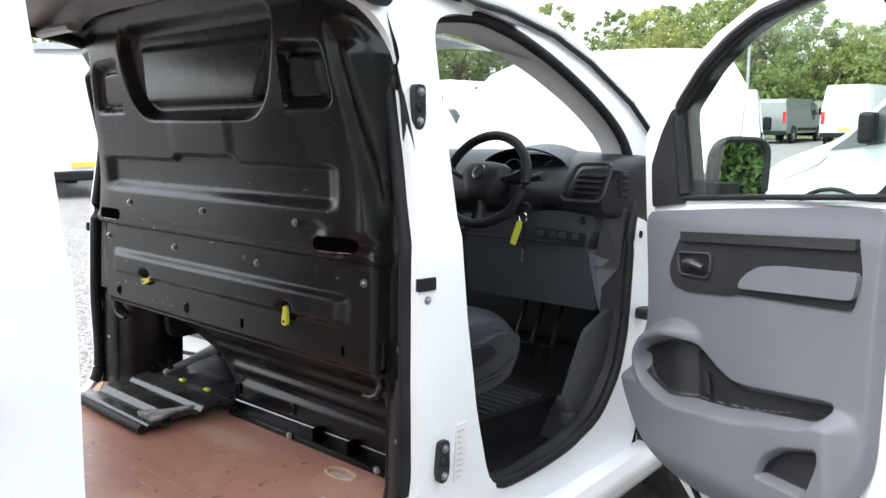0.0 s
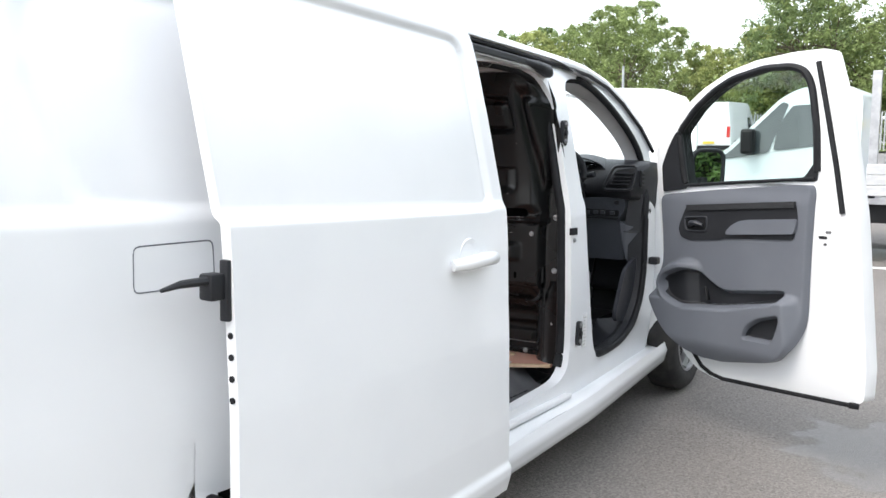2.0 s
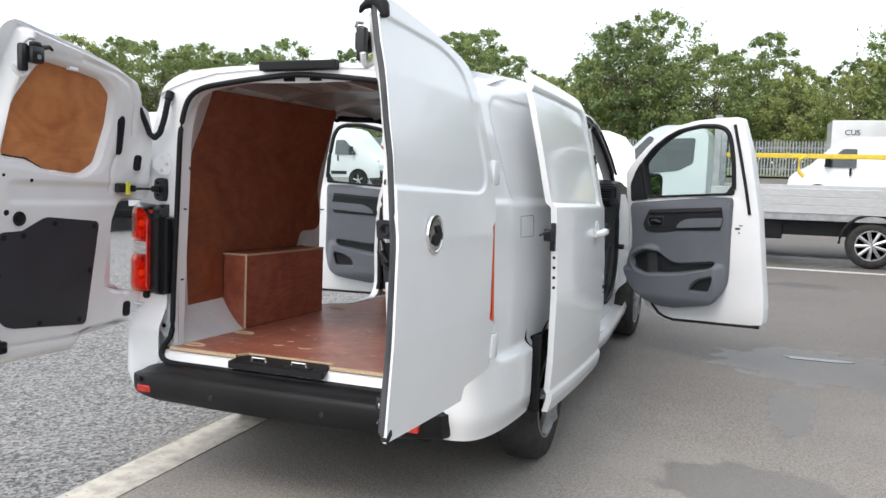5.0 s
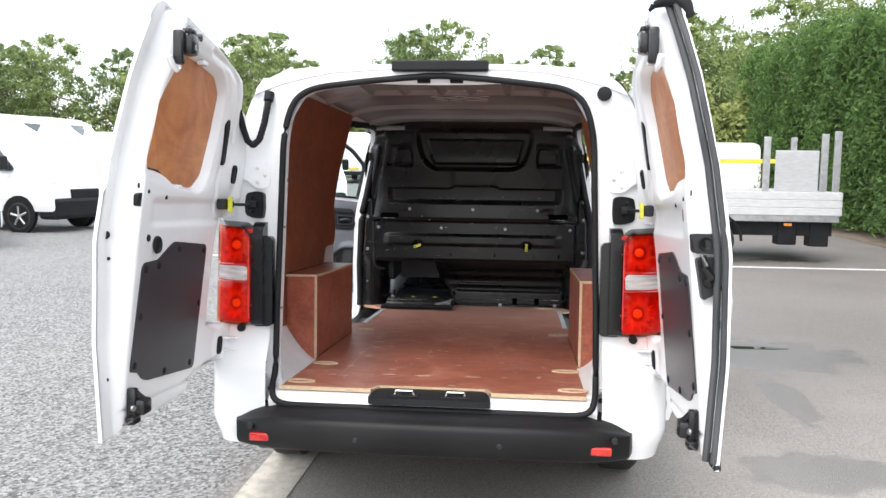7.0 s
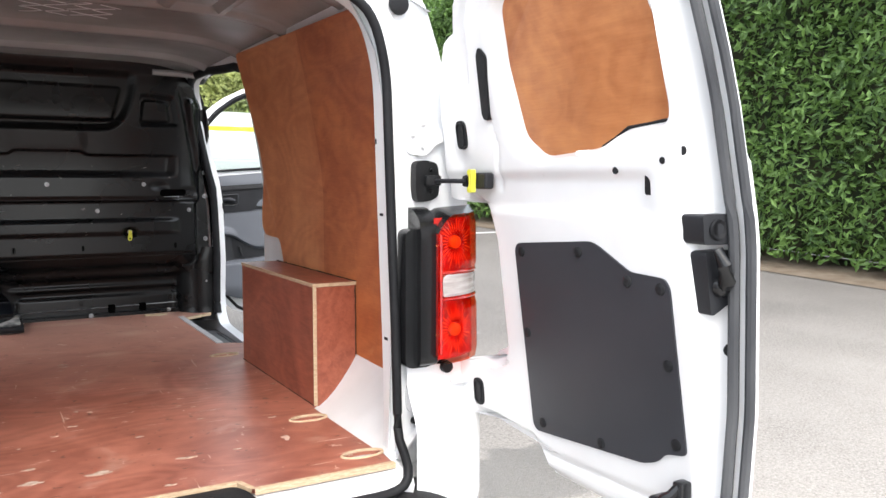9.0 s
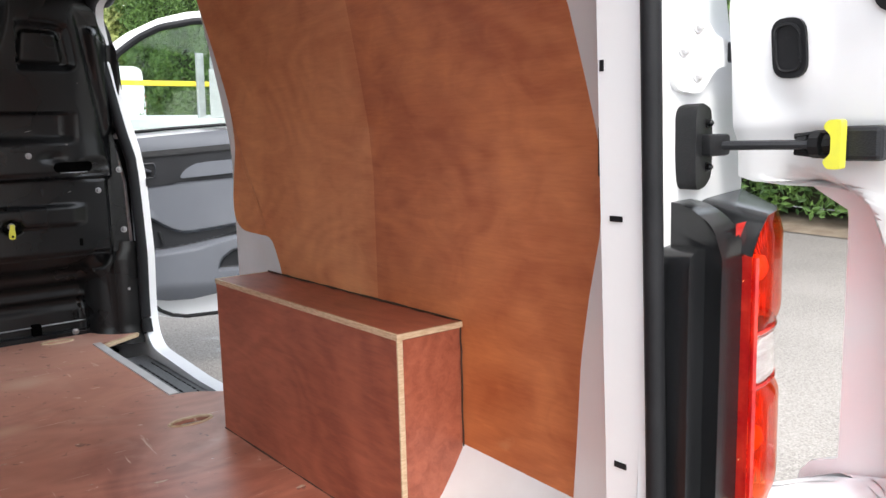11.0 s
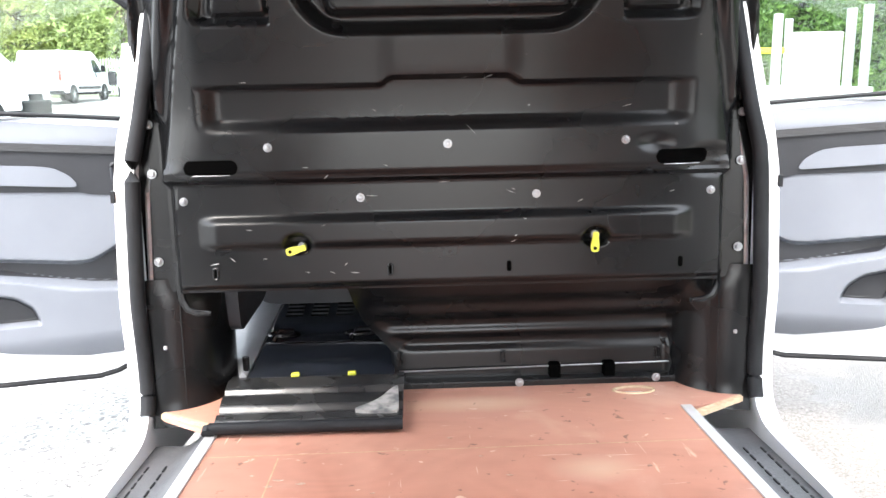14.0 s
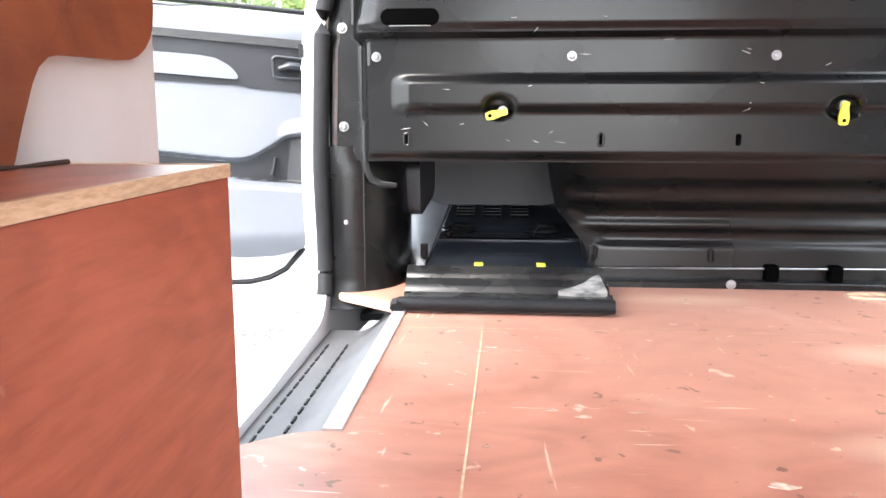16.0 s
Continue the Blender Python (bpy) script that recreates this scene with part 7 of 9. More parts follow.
        bm = box(bmesh.new(), *sorted((s * (XO(0.0, z) - 0.012), s * (XO(0.0, z) + 0.012))), 0.012, 0.082, z - 0.050, z + 0.046, 0.010)
        part("hinge_cover", bm, WHITE, door, "white outer hinge cover", True)
        bm = box(bmesh.new(), *sorted((s * (XO(0.0, z) - 0.030), s * (XO(0.0, z) - 0.010))), 0.070, 0.098, z - 0.025, z + 0.030, 0.006)
        part("hinge_bush", bm, RUBBER, door)
        for dz in (-0.024, 0.024):
            bm = box(bmesh.new(), *sorted((s * 0.79, s * (XI(z) + 0.004))), 0.02, 0.062, z + dz - 0.004, z + dz + 0.004, 0.002)
            part("hinge_fork", bm, WHITE, door, "white hinge fork")
    bm = plate(bmesh.new(), soften([(-0.166, 1.470), (-0.180, 1.615), (-0.160, 1.638), (-0.142, 1.620), (-0.136, 1.475), (-0.150, 1.462)], 0.010, 3), lambda u, v: (fx(v, 0.006), u + 0.02, v), lambda u, v: (fx(v, -0.006), u + 0.02, v))
    part("vent_slot", bm, RUBBER, door, "long black slot")
    # door check catch
    bm = box(bmesh.new(), *sorted((fx(1.317, -0.004), fx(1.317, 0.022))), -0.132, -0.078, 1.297, 1.338, 0.006)
    ck = part("check_catch", bm, DARK_TRIM, door, "black door check catch")
    bm = bmesh.new()
    for a_, r_ in ((0.0, 0.013), (0.016, 0.017), (0.034, 0.012)):
        lathe(bm, (fx(1.317, 0.020), -0.080 + a_, 1.317), (0, 1, 0), [(0, r_), (0.012, r_)], 10)
    for dz in (-0.016, 0.016):
        tube(bm, [(fx(1.317, 0.023), -0.087, 1.317 + dz), (fx(1.317, 0.023), -0.030, 1.317 + dz * 0.6)], 0.004, 6)
    part("check_roller", bm, BLACK_PLASTIC, ck, "black rollers of the door check")
    bm = plate(bmesh.new(), soften([(-0.094, 1.288), (-0.094, 1.346), (-0.078, 1.346), (-0.072, 1.337), (-0.082, 1.328), (-0.082, 1.306), (-0.072, 1.297), (-0.078, 1.288)], 0.004, 2), lambda u, v: (fx(1.317, 0.040), u, v), lambda u, v: (fx(1.317, 0.026), u, v))
    part("catch_tab", bm, YELLOW, ck, "yellow plastic tab")
    if s > 0:
        # double closing seal on the turned-out edge
        bm = bmesh.new()
        zs = np.linspace(0.625, 1.905, 40)
        tube(bm, [(s * (XO(-0.8, z) - 0.030), lerp(z, FREE_EDGE) + 0.030, z) for z in zs], 0.0105, 8)
        tube(bm, [(s * (XO(-0.8, z) - 0.014), lerp(z, FREE_EDGE) + 0.006, z) for z in zs], 0.0095, 8)
        part("edge_seal", bm, SEAL_GREY, door, "grey-black rubber closing seal", True)
        # lock and inside release on the turned edge face
        face = lambda a, d, z: (s * (0.822 - lerp(z, LEAN_IN) + 0.006 + a), -0.770 - 0.12 * a - d, z)
        bm = plate(bmesh.new(), soften([(-0.004, 1.203), (-0.004, 1.258), (0.062, 1.258), (0.062, 1.203)], 0.008, 3), lambda a, z: face(a, 0.026, z), lambda a, z: face(a, -0.03, z))
        lk = part("lock_case", bm, DARK_TRIM, door, "black lock case", True)
        bm = bmesh.new()
        lathe(bm, face(0.028, 0.026, 1.230), (0, -1, 0), [(0, 0.020), (0.004, 0.018), (0.0, 0.011)], 16)
        part("lock_button", bm, RUBBER, lk)
        bm = plate(bmesh.new(), soften([(0.004, 1.190), (0.060, 1.194), (0.066, 1.100), (0.012, 1.070)], 0.010, 3), lambda a, z: face(a, 0.020, z), lambda a, z: face(a, -0.03, z))
        ih = part("inner_handle", bm, DARK_TRIM, door, "black inside release plate", True)
        bm = bmesh.new()
        tube(bm, [face(0.018, 0.034, 1.196), face(0.020, 0.046, 1.168), face(0.030, 0.040, 1.138), face(0.034, 0.026, 1.126)], [0.009, 0.013, 0.016, 0.014], 10)
        lathe(bm, face(0.034, 0.020, 1.126), (0, -1, 0), [(0, 0.020), (0.010, 0.018), (0.016, 0.010)], 14)
        part("release_lever", bm, GLOSS_BLACK, ih, "black release lever", True)
        # badge on the outer skin
        bm = bmesh.new()
        c = (s * (XO(-0.595, 1.214) + 0.006), -0.595, 1.214)
        lathe(bm, c, (s, 0, 0), [(0, 0.064), (0.008, 0.062), (0.010, 0.055), (0.007, 0.052)], 30)
        bd = part("badge", bm, CHROME, door, "round chrome badge with a plain emblem", True)
        bm = plate(bmesh.new(), soften([(-0.628, 1.19), (-0.588, 1.175), (-0.553, 1.21), (-0.573, 1.245), (-0.608, 1.24), (-0.588, 1.218), (-0.613, 1.212)], 0.01, 3), lambda u, v: (c[0] + s * 0.012, u, v), lambda u, v: (c[0] + s * 0.006, u, v))
        part("emblem", bm, RUBBER, bd, "dark plain emblem shape")
        # rubber corner piece that caps the seal
        bm = bmesh.new()
        tube(bm, [(s * 0.800, -0.742, 1.868), (s * 0.790, -0.738, 1.898), (s * 0.770, -0.728, 1.915), (s * 0.735, -0.715, 1.918), (s * 0.705, -0.705, 1.908)], [0.014, 0.020, 0.024, 0.018, 0.010], 10)
        tube(bm, [(s * 0.705, -0.705, 1.908), (s * 0.692, -0.700, 1.892)], [0.011, 0.005], 8)
        part("top_bracket", bm, RUBBER, door, "black rubber corner piece", True)
        bm = bmesh.new()
        tube(bm, [(s * 0.885, -0.816, 0.650), (s * 0.888, -0.826, 0.625), (s * 0.893, -0.845, 0.608)], [0.012, 0.017, 0.010], 8)
        part("foot_bracket", bm, RUBBER, door, "black rubber end piece", True)
    else:
        bm = bmesh.new()
        lathe(bm, (fx(1.19, 0.004), -0.625, 1.186), (-s, 0, 0), [(0, 0.029), (0.006, 0.027), (0.0, 0.019), (-0.004, 0.010)], 20)
        part("pull_hole", bm, RUBBER, door, "round black hole")
        bm = bmesh.new()
        lathe(bm, (fx(1.21, 0.0), -0.682, 1.210), (-s, 0, 0), [(0, 0.012), (0.004, 0.010)], 12)
        part("plug", bm, RUBBER, door)
        # wiring conduit to the body
        bm = bmesh.new()
        ctrl = [(-0.770, -0.060, 1.712), (-0.762, -0.035, 1.680), (-0.755, -0.005, 1.62), (-0.742, 0.010, 1.568), (-0.722, 0.020, 1.552), (-0.700, 0.028, 1.575), (-0.682, 0.035, 1.64), (-0.672, 0.042, 1.71), (-0.668, 0.058, 1.765)]
        fine = []
        for a, b in zip(ctrl, ctrl[1:]):
            fine += [tuple(Vector(a).lerp(Vector(b), k / 8)) for k in range(8)]
        tube(bm, fine + [ctrl[-1]], [0.0125 + 0.0022 * (k % 2) * (k > 30) + 0.006 * (k > 58) for k in range(len(fine) + 1)], 10)
        part("wiring_conduit", bm, RUBBER, door, "black corrugated wiring conduit", True)

# --- front doors ---
WIN = [(0.032, 1.355), (0.0, 1.630), (0.15, 1.75), (0.30, 1.828), (0.44, 1.877), (0.67, 1.910), (0.85, 1.905), (0.935, 1.877), (0.970, 1.81), (0.985, 1.62), (0.970, 1.395)]
DOOR = [(-0.14, 0.64), (-0.06, 0.50), (0.05, 0.43), (0.20, 0.402), (1.08, 0.432), (1.172, 0.462), (1.195, 0.60), (1.20, 1.25), (1.155, 1.70), (1.085, 1.965), (0.88, 1.968), (0.62, 1.952), (0.43, 1.918), (0.22, 1.845), (0.09, 1.778), (-0.115, 1.635), (-0.205, 1.55), (-0.205, 1.33), (-0.19, 0.90)]
PANEL = [(-0.155, 1.312), (0.30, 1.345), (0.970, 1.383), (0.920, 1.105), (0.872, 0.773), (0.81, 0.64), (0.745, 0.585), (0.67, 0.560), (0.30, 0.508), (0.12, 0.512), (0.0, 0.540), (-0.15, 0.64), (-0.232, 0.755), (-0.240, 0.84), (-0.20, 0.905), (-0.160, 0.965), (-0.152, 1.10)]
TRIM_EDGE = soften(PANEL, 0.05, 4)
POCKET_EDGE = soften([(-0.13, 0.85), (-0.085, 0.908), (0.05, 0.948), (0.15, 0.938), (0.20, 0.905), (0.29, 0.864), (0.36, 0.854), (0.755, 0.890), (0.755, 0.862), (0.71, 0.828), (0.30, 0.772), (0.02, 0.754), (-0.09, 0.787)], 0.035, 4)
BOTTLE_EDGE = soften([(0.507, 0.657), (0.545, 0.717), (0.62, 0.757), (0.762, 0.787), (0.758, 0.75), (0.713, 0.670), (0.69, 0.657)], 0.022, 3)


@functools.lru_cache(None)
def trim_depth(u, v):
    """Relief of the door trim: a bin that swells out, its pockets sunk in."""
    d = -0.018 - 0.010 * step(1.36, 1.28, v)
    p, b = inside(POCKET_EDGE, u, v), inside(BOTTLE_EDGE, u, v)
    lip = lerp(u, [(-0.12, 0.775), (0.0, 0.735), (0.40, 0.765), (0.76, 0.835)])
    d -= 0.066 * max(step(-0.055, -0.02, p) * step(0.20, 0.02, u), step(lip + 0.05, lip, v) * step(0.86, 0.78, u)) * step(0.50, 0.66, v + 0.05)
    return min(d + 0.060 * step(-0.008, 0.018, p) + 0.045 * step(-0.006, 0.016, b), 0.004)


for s in (1, -1):
    door = thing("front_door", "", "")
    door.parent = van
    door["label"] = "white cab door wide open, grey plastic inner trim"
    E, N = Vector((0.922, -0.387)), Vector((0.387, 0.922))
    def at(u, v, d):
        """u along the door from its hinge, v up, d out of the cab."""
        p = N * (3.693 + d) + E * (0.7613 * u -0.2955 -0.1180 * v)
        return (s * p.x, p.y, 0.9875 * v +0.0365 +0.0011 * u)
    bm = plate(bmesh.new(), soften(DOOR, 0.03, 3), lambda u, v: at(u, v, 0.015), lambda u, v: at(u, v, 0.10), [soften(WIN, 0.03, 3)])
    es = [e for e in bm.edges if len(e.link_faces) == 2 and e.calc_face_angle(0) > 1.0]
    bmesh.ops.bevel(bm, geom=es, offset=0.012, segments=2, profile=0.5, affect="EDGES", clamp_overlap=True)
    part("door_shell", bm, WHITE, door, "white painted door shell", True)
    bm = bmesh.new()
    wr = soften(WIN, 0.04, 3)
    tube(bm, [at(u, v, 0.014) for u, v in wr[2:-3]], 0.017, 8)
    part("window_seal", bm, RUBBER, door, "black window seal", True)
    bm = plate(bmesh.new(), soften(WIN, 0.03, 3), lambda u, v: at(u, v, 0.022), lambda u, v: at(u, v, 0.026))
    gl = part("window_glass", bm, GLASS, door, "clear door glass")
    gl.visible_shadow = False
    bm = bmesh.new()
    wc = soften(WIN, 0.03, 3)
    mid = (sum(p[0] for p in wc) / len(wc), sum(p[1] for p in wc) / len(wc))
    inner_ring = [(mid[0] + (p[0] - mid[0]) * 0.994, mid[1] + (p[1] - mid[1]) * 0.994) for p in wc]
    ra = [bm.verts.new(at(u, v, 0.030)) for u, v in inner_ring]
    rb = [bm.verts.new(at(u, v, 0.098)) for u, v in inner_ring]
    for i in range(len(ra)):
        bm.faces.new((ra[i - 1], ra[i], rb[i], rb[i - 1]))
    part("window_channel", bm, RUBBER, door, "black glass channel")
    bm = bmesh.new()
    tube(bm, [at(1.019, 1.912, 0.01), at(1.058, 1.68, 0.01), at(1.092, 1.45, 0.01), at(1.112, 1.255, 0.01)], 0.012, 8)
    part("edge_seal", bm, RUBBER, door, "black rubber edge strip", True)
    bm = bmesh.new()
    tube(bm, [at(-0.02, 0.575, 0.012), at(0.024, 0.515, 0.012), at(0.09, 0.452, 0.012), at(0.16, 0.425, 0.012), at(0.25, 0.412, 0.012), at(0.65, 0.424, 0.012), at(1.13, 0.440, 0.012)], 0.010, 8)
    box(bm, -0.02, 0.02, -0.012, 0.012, -0.012, 0.012, 0.004, Matrix.Translation(at(1.12, 0.442, 0.008)))
    part("bottom_seal", bm, RUBBER, door, "black rubber bottom seal", True)
    bm = bmesh.new()
    rows_v = [0.5125 + 0.868 * k / 150 for k in range(151)]
    grid = []
    for v in rows_v:
        us = cross(TRIM_EDGE, v, 1)
        grid.append([bm.verts.new(at(u, v, trim_depth(u, v) + 0.038 * (1 - min(1.0, min(u - us[0], us[1] - u, v - 0.5125 + 0.02, 1.40 - v) / 0.022)) ** 2)) for u in np.linspace(us[0], us[1], 190)])
    for p, q in zip(grid, grid[1:]):
        for i in range(189):
            bm.faces.new((p[i], p[i + 1], q[i + 1], q[i]))
    trim = part("door_trim", bm, GREY_TRIM, door, "slate-grey plastic door trim", True)

    def liner(nm, o, u0, u1, lab):
        """A dark lining laid in a pocket of the trim."""
        bm = bmesh.new()
        cols = []
        for u in np.linspace(u0, u1, 130):
            vs = cross(o, u, 0)
            cols.append([bm.verts.new(at(u, v, trim_depth(round(float(u), 5), round(float(v), 5)) - 0.003)) for v in np.linspace(vs[0] + 0.010, vs[1] - 0.010, 36)])
        for p, q in zip(cols, cols[1:]):
            for i in range(35):
                bm.faces.new((p[i], p[i + 1], q[i + 1], q[i]))
        return part(nm, bm, DARK_TRIM, trim, lab, True)

    def inlay(nm, o, d0, d1, mt, lab="", r=0.02):
        bm = plate(bmesh.new(), soften(o, r, 3), lambda u, v: at(u, v, d0), lambda u, v: at(u, v, d1))
        return part(nm, bm, mt, trim, lab)
    inlay("pull_inlay", [(0.003, 1.14), (0.022, 1.175), (0.075, 1.250), (0.10, 1.264), (0.865, 1.299), (0.873, 1.215), (0.838, 1.128), (0.365, 1.110), (0.33, 1.101), (0.10, 1.086), (0.025, 1.098)], -0.033, 0.0, DARK_TRIM, "black armrest inlay")
    inlay("pull_ridge", [(0.088, 1.264), (0.866, 1.302), (0.864, 1.275), (0.095, 1.236)], -0.044, 0.0, GRAINED, "grained black ridge", 0.006)
    inlay("armrest_pad", [(0.385, 1.142), (0.42, 1.172), (0.487, 1.200), (0.56, 1.209), (0.876, 1.224), (0.852, 1.156), (0.39, 1.130)], -0.046, 0.0, GREY_TRIM, "grey armrest pad", 0.02)
    inlay("handle_recess", [(0.064, 1.200), (0.245, 1.211), (0.230, 1.138), (0.072, 1.135)], -0.0345, 0.0, RUBBER, "dark handle recess", 0.020)
    bm = bmesh.new()
    tube(bm, [at(u, v, -0.036) for u, v in soften([(0.064, 1.200), (0.245, 1.211), (0.230, 1.138), (0.072, 1.135)], 0.02, 4)], 0.005, 6, True)
    part("recess_rim", bm, SLATE_PANEL, trim, "", True)
    bm = bmesh.new()
    tube(bm, [at(0.100, 1.162, -0.034), at(0.128, 1.176, -0.046), at(0.170, 1.178, -0.052), at(0.212, 1.168, -0.044)], [0.012, 0.017, 0.017, 0.010], 10, flat=0.8)
    part("door_handle", bm, SLATE_PANEL, trim, "dark inner door handle", True)
    bm = plate(bmesh.new(), soften([(0.985, 1.50), (0.90, 1.415), (0.83, 1.388), (0.972, 1.392)], 0.02, 3), lambda u, v: at(u, v, 0.010), lambda u, v: at(u, v, 0.030))
    part("glass_corner", bm, DARK_TRIM, door, "black corner of the window frame")
    bm = bmesh.new()
    tube(bm, [at(0.05, 1.362, 0.006), at(0.40, 1.380, 0.006), at(0.96, 1.404, 0.006)], 0.008, 8)
    part("waist_seal", bm, RUBBER, door, "black waist seal", True)
    liner("door_pocket", POCKET_EDGE, -0.10, 0.742, "deep dark door pocket")
    liner("bottle_pocket", BOTTLE_EDGE, 0.520, 0.752, "dark bottle pocket")
    bm = bmesh.new()
    tube(bm, [at(0.200, 0.80, -0.022), at(0.192, 0.83, -0.020), at(0.187, 0.862, -0.022)], 0.009, 8)
    part("pocket_divider", bm, BLACK_PLASTIC, trim, "", True)
    # black mirror corner
    bm = plate(bmesh.new(), soften([(-0.150, 1.325), (-0.150, 1.46), (-0.085, 1.56), (-0.020, 1.632), (0.012, 1.64), (0.045, 1.345)], 0.015, 2), lambda u, v: at(u, v, 0.004), lambda u, v: at(u, v, 0.03))
    part("mirror_corner", bm, DARK_TRIM, door, "black mirror base cover")
    for u, v, w in ((0.985, 1.148, 0.024), ):
        bm = plate(bmesh.new(), [(u - w, v - 0.006), (u + w, v - 0.006), (u + w, v + 0.006), (u - w, v + 0.006)], lambda a, b: at(a, b, 0.011), lambda a, b: at(a, b, 0.02))
        part("lock_slot", bm, RUBBER, door)
    for u, v in ((1.012, 1.172), (0.998, 1.118), (1.03, 1.172)):
        bm = bmesh.new()
        lathe(bm, at(u, v, 0.013), (-s * N.x, -N.y, 0), [(0, 0.007), (0.003, 0.006)], 10)
        part("lock_screw", bm, STEEL, door)
    # door mirror
    mm = Matrix.Translation((s * 1.01, 4.06, 1.455)) @ Matrix.Rotation(s * radians(44), 4, "Z")
    bm = plate(bmesh.new(), soften([(-0.12 , -0.115), (-0.115, 0.09), (-0.07, 0.13), (0.07, 0.13), (0.10, 0.10), (0.095, -0.09), (0.06, -0.12)], 0.04, 4), lambda u, v: mm @ Vector((u, 0.0, v)), lambda u, v: mm @ Vector((u * 0.75, 0.10, v * 0.8)))
    box(bm, -0.03, 0.03, -0.03, 0.03, -0.02, 0.02, 0.0, Matrix.Translation((s * 0.95, 3.98, 1.38)) @ Matrix.Scale(2.2, 4))
    tube(bm, [mm @ Vector((u, -0.004, v)) for u, v in soften([(-0.10, -0.105), (-0.10, 0.085), (-0.06, 0.12), (0.065, 0.12), (0.092, 0.092), (0.088, -0.085), (0.055, -0.11)], 0.03, 4)], 0.012, 8, True)
    mirror = part("door_mirror", bm, DARK_TRIM, door, "black door mirror", True)
    bm = plate(bmesh.new(), soften([(-0.075, -0.095), (-0.08, 0.08), (-0.05, 0.11), (0.055, 0.11), (0.08, 0.085), (0.075, -0.08), (0.05, -0.10)], 0.03, 4), lambda u, v: mm @ Vector((u, -0.004, v)), lambda u, v: mm @ Vector((u, 0.004, v)))
    part("mirror_glass", bm, MIRROR, mirror, "mirror glass")
# ---- the yard ----
def ground_z(x, y):
    d = math.hypot(x, y - 1)
    return 0.75 * step(16, 48, d) * step(-30, 10, y)


def ground_mat():
    """Worn tarmac: smooth and brownish on one side of the bay line, coarse and grey on the other, with damp patches."""
    m = bpy.data.materials.new("tarmac")
    m.use_nodes = True
    n, l = m.node_tree.nodes, m.node_tree.links
    b = n["Principled BSDF"]
    co = n.new("ShaderNodeTexCoord")
    def tex(scale, detail=3.0, kind="ShaderNodeTexNoise"):
        t = n.new(kind)
        t.inputs["Scale"].default_value = scale
        if kind.endswith("Noise"):
            t.inputs["Detail"].default_value = detail
        l.new(co.outputs["Object"], t.inputs["Vector"])
        return t
    def remap(sock, a, c, lo=0.0, hi=1.0):
        r = n.new("ShaderNodeMapRange")
        r.inputs["From Min"].default_value, r.inputs["From Max"].default_value = a, c
        r.inputs["To Min"].default_value, r.inputs["To Max"].default_value = lo, hi
        l.new(sock, r.inputs["Value"])
        return r.outputs["Result"]
    def blend(fac, a, c):
        x = n.new("ShaderNodeMix")
        x.data_type = "RGBA"
        l.new(fac, x.inputs["Factor"])
        for key, v in (("A", a), ("B", c)):
            if isinstance(v, tuple):
                x.inputs[key].default_value = (*v, 1)
            else:
                l.new(v, x.inputs[key])
        return x.outputs["Result"]
    def maths(op, a, c):
        x = n.new("ShaderNodeMath")
        x.operation = op
        for i, v in enumerate((a, c)):
            if isinstance(v, (int, float)):
                x.inputs[i].default_value = v
            else:
                l.new(v, x.inputs[i])
        return x.outputs["Value"]
    sep = n.new("ShaderNodeSeparateXYZ")
    l.new(co.outputs["Object"], sep.inputs["Vector"])
    wob = tex(0.8, 4.0).outputs["Fac"]
    coarse = remap(maths("ADD", sep.outputs["X"], maths("MULTIPLY", wob, 0.5)), -0.55, -0.75)
    chips = tex(62, 2.0, "ShaderNodeTexVoronoi")
    chip = remap(chips.outputs["Color"], 0.15, 0.9)
    grit = tex(150, 2.0, "ShaderNodeTexVoronoi")
    fine = remap(maths("ADD", maths("MULTIPLY", grit.outputs["Color"], 0.45), maths("MULTIPLY", tex(70, 5.0).outputs["Fac"], 0.75)), 0.30, 0.95)
    cloud = remap(tex(0.7, 5.0).outputs["Fac"], 0.35, 0.65)
    damp = remap(maths("ADD", sep.outputs["Y"], maths("MULTIPLY", wob, 2.0)), 0.0, 4.5)
    smooth_dark = blend(fine, blend(cloud, (0.060, 0.053, 0.048), (0.105, 0.095, 0.087)), (0.26, 0.24, 0.222))
    smooth_pale = blend(fine, blend(cloud, (0.175, 0.159, 0.142), (0.315, 0.288, 0.259)), (0.47, 0.434, 0.398))
    smooth_col = blend(damp, smooth_pale, smooth_dark)
    rough_col = blend(chip, blend(cloud, (0.050, 0.050, 0.050), (0.085, 0.084, 0.082)), (0.36, 0.356, 0.348))
    col = blend(coarse, smooth_col, rough_col)
    # damp patches beside the van
    wet = None
    for cx, cy, rx, ry in ((2.35, 3.75, 0.75, 0.62), (1.90, 1.10, 0.45, 0.26), (2.12, 2.45, 0.14, 0.55), (2.45, 8.15, 0.5, 0.28), (1.3, 11.0, 3.5, 0.7)):
        dx = maths("DIVIDE", maths("SUBTRACT", sep.outputs["X"], cx), rx)
        dy = maths("DIVIDE", maths("SUBTRACT", sep.outputs["Y"], cy), ry)
        d = maths("SQRT", maths("ADD", maths("MULTIPLY", dx, dx), maths("MULTIPLY", dy, dy)), 0)
        d = maths("ADD", d, maths("MULTIPLY", maths("SUBTRACT", tex(4.0, 6.0).outputs["Fac"], 0.5), 1.6))
        w = remap(d, 1.05, 0.9)
        wet = w if wet is None else maths("MAXIMUM", wet, w)
    col = blend(maths("MULTIPLY", wet, 0.42), col, (0.05, 0.045, 0.042))
    l.new(col, b.inputs["Base Color"])
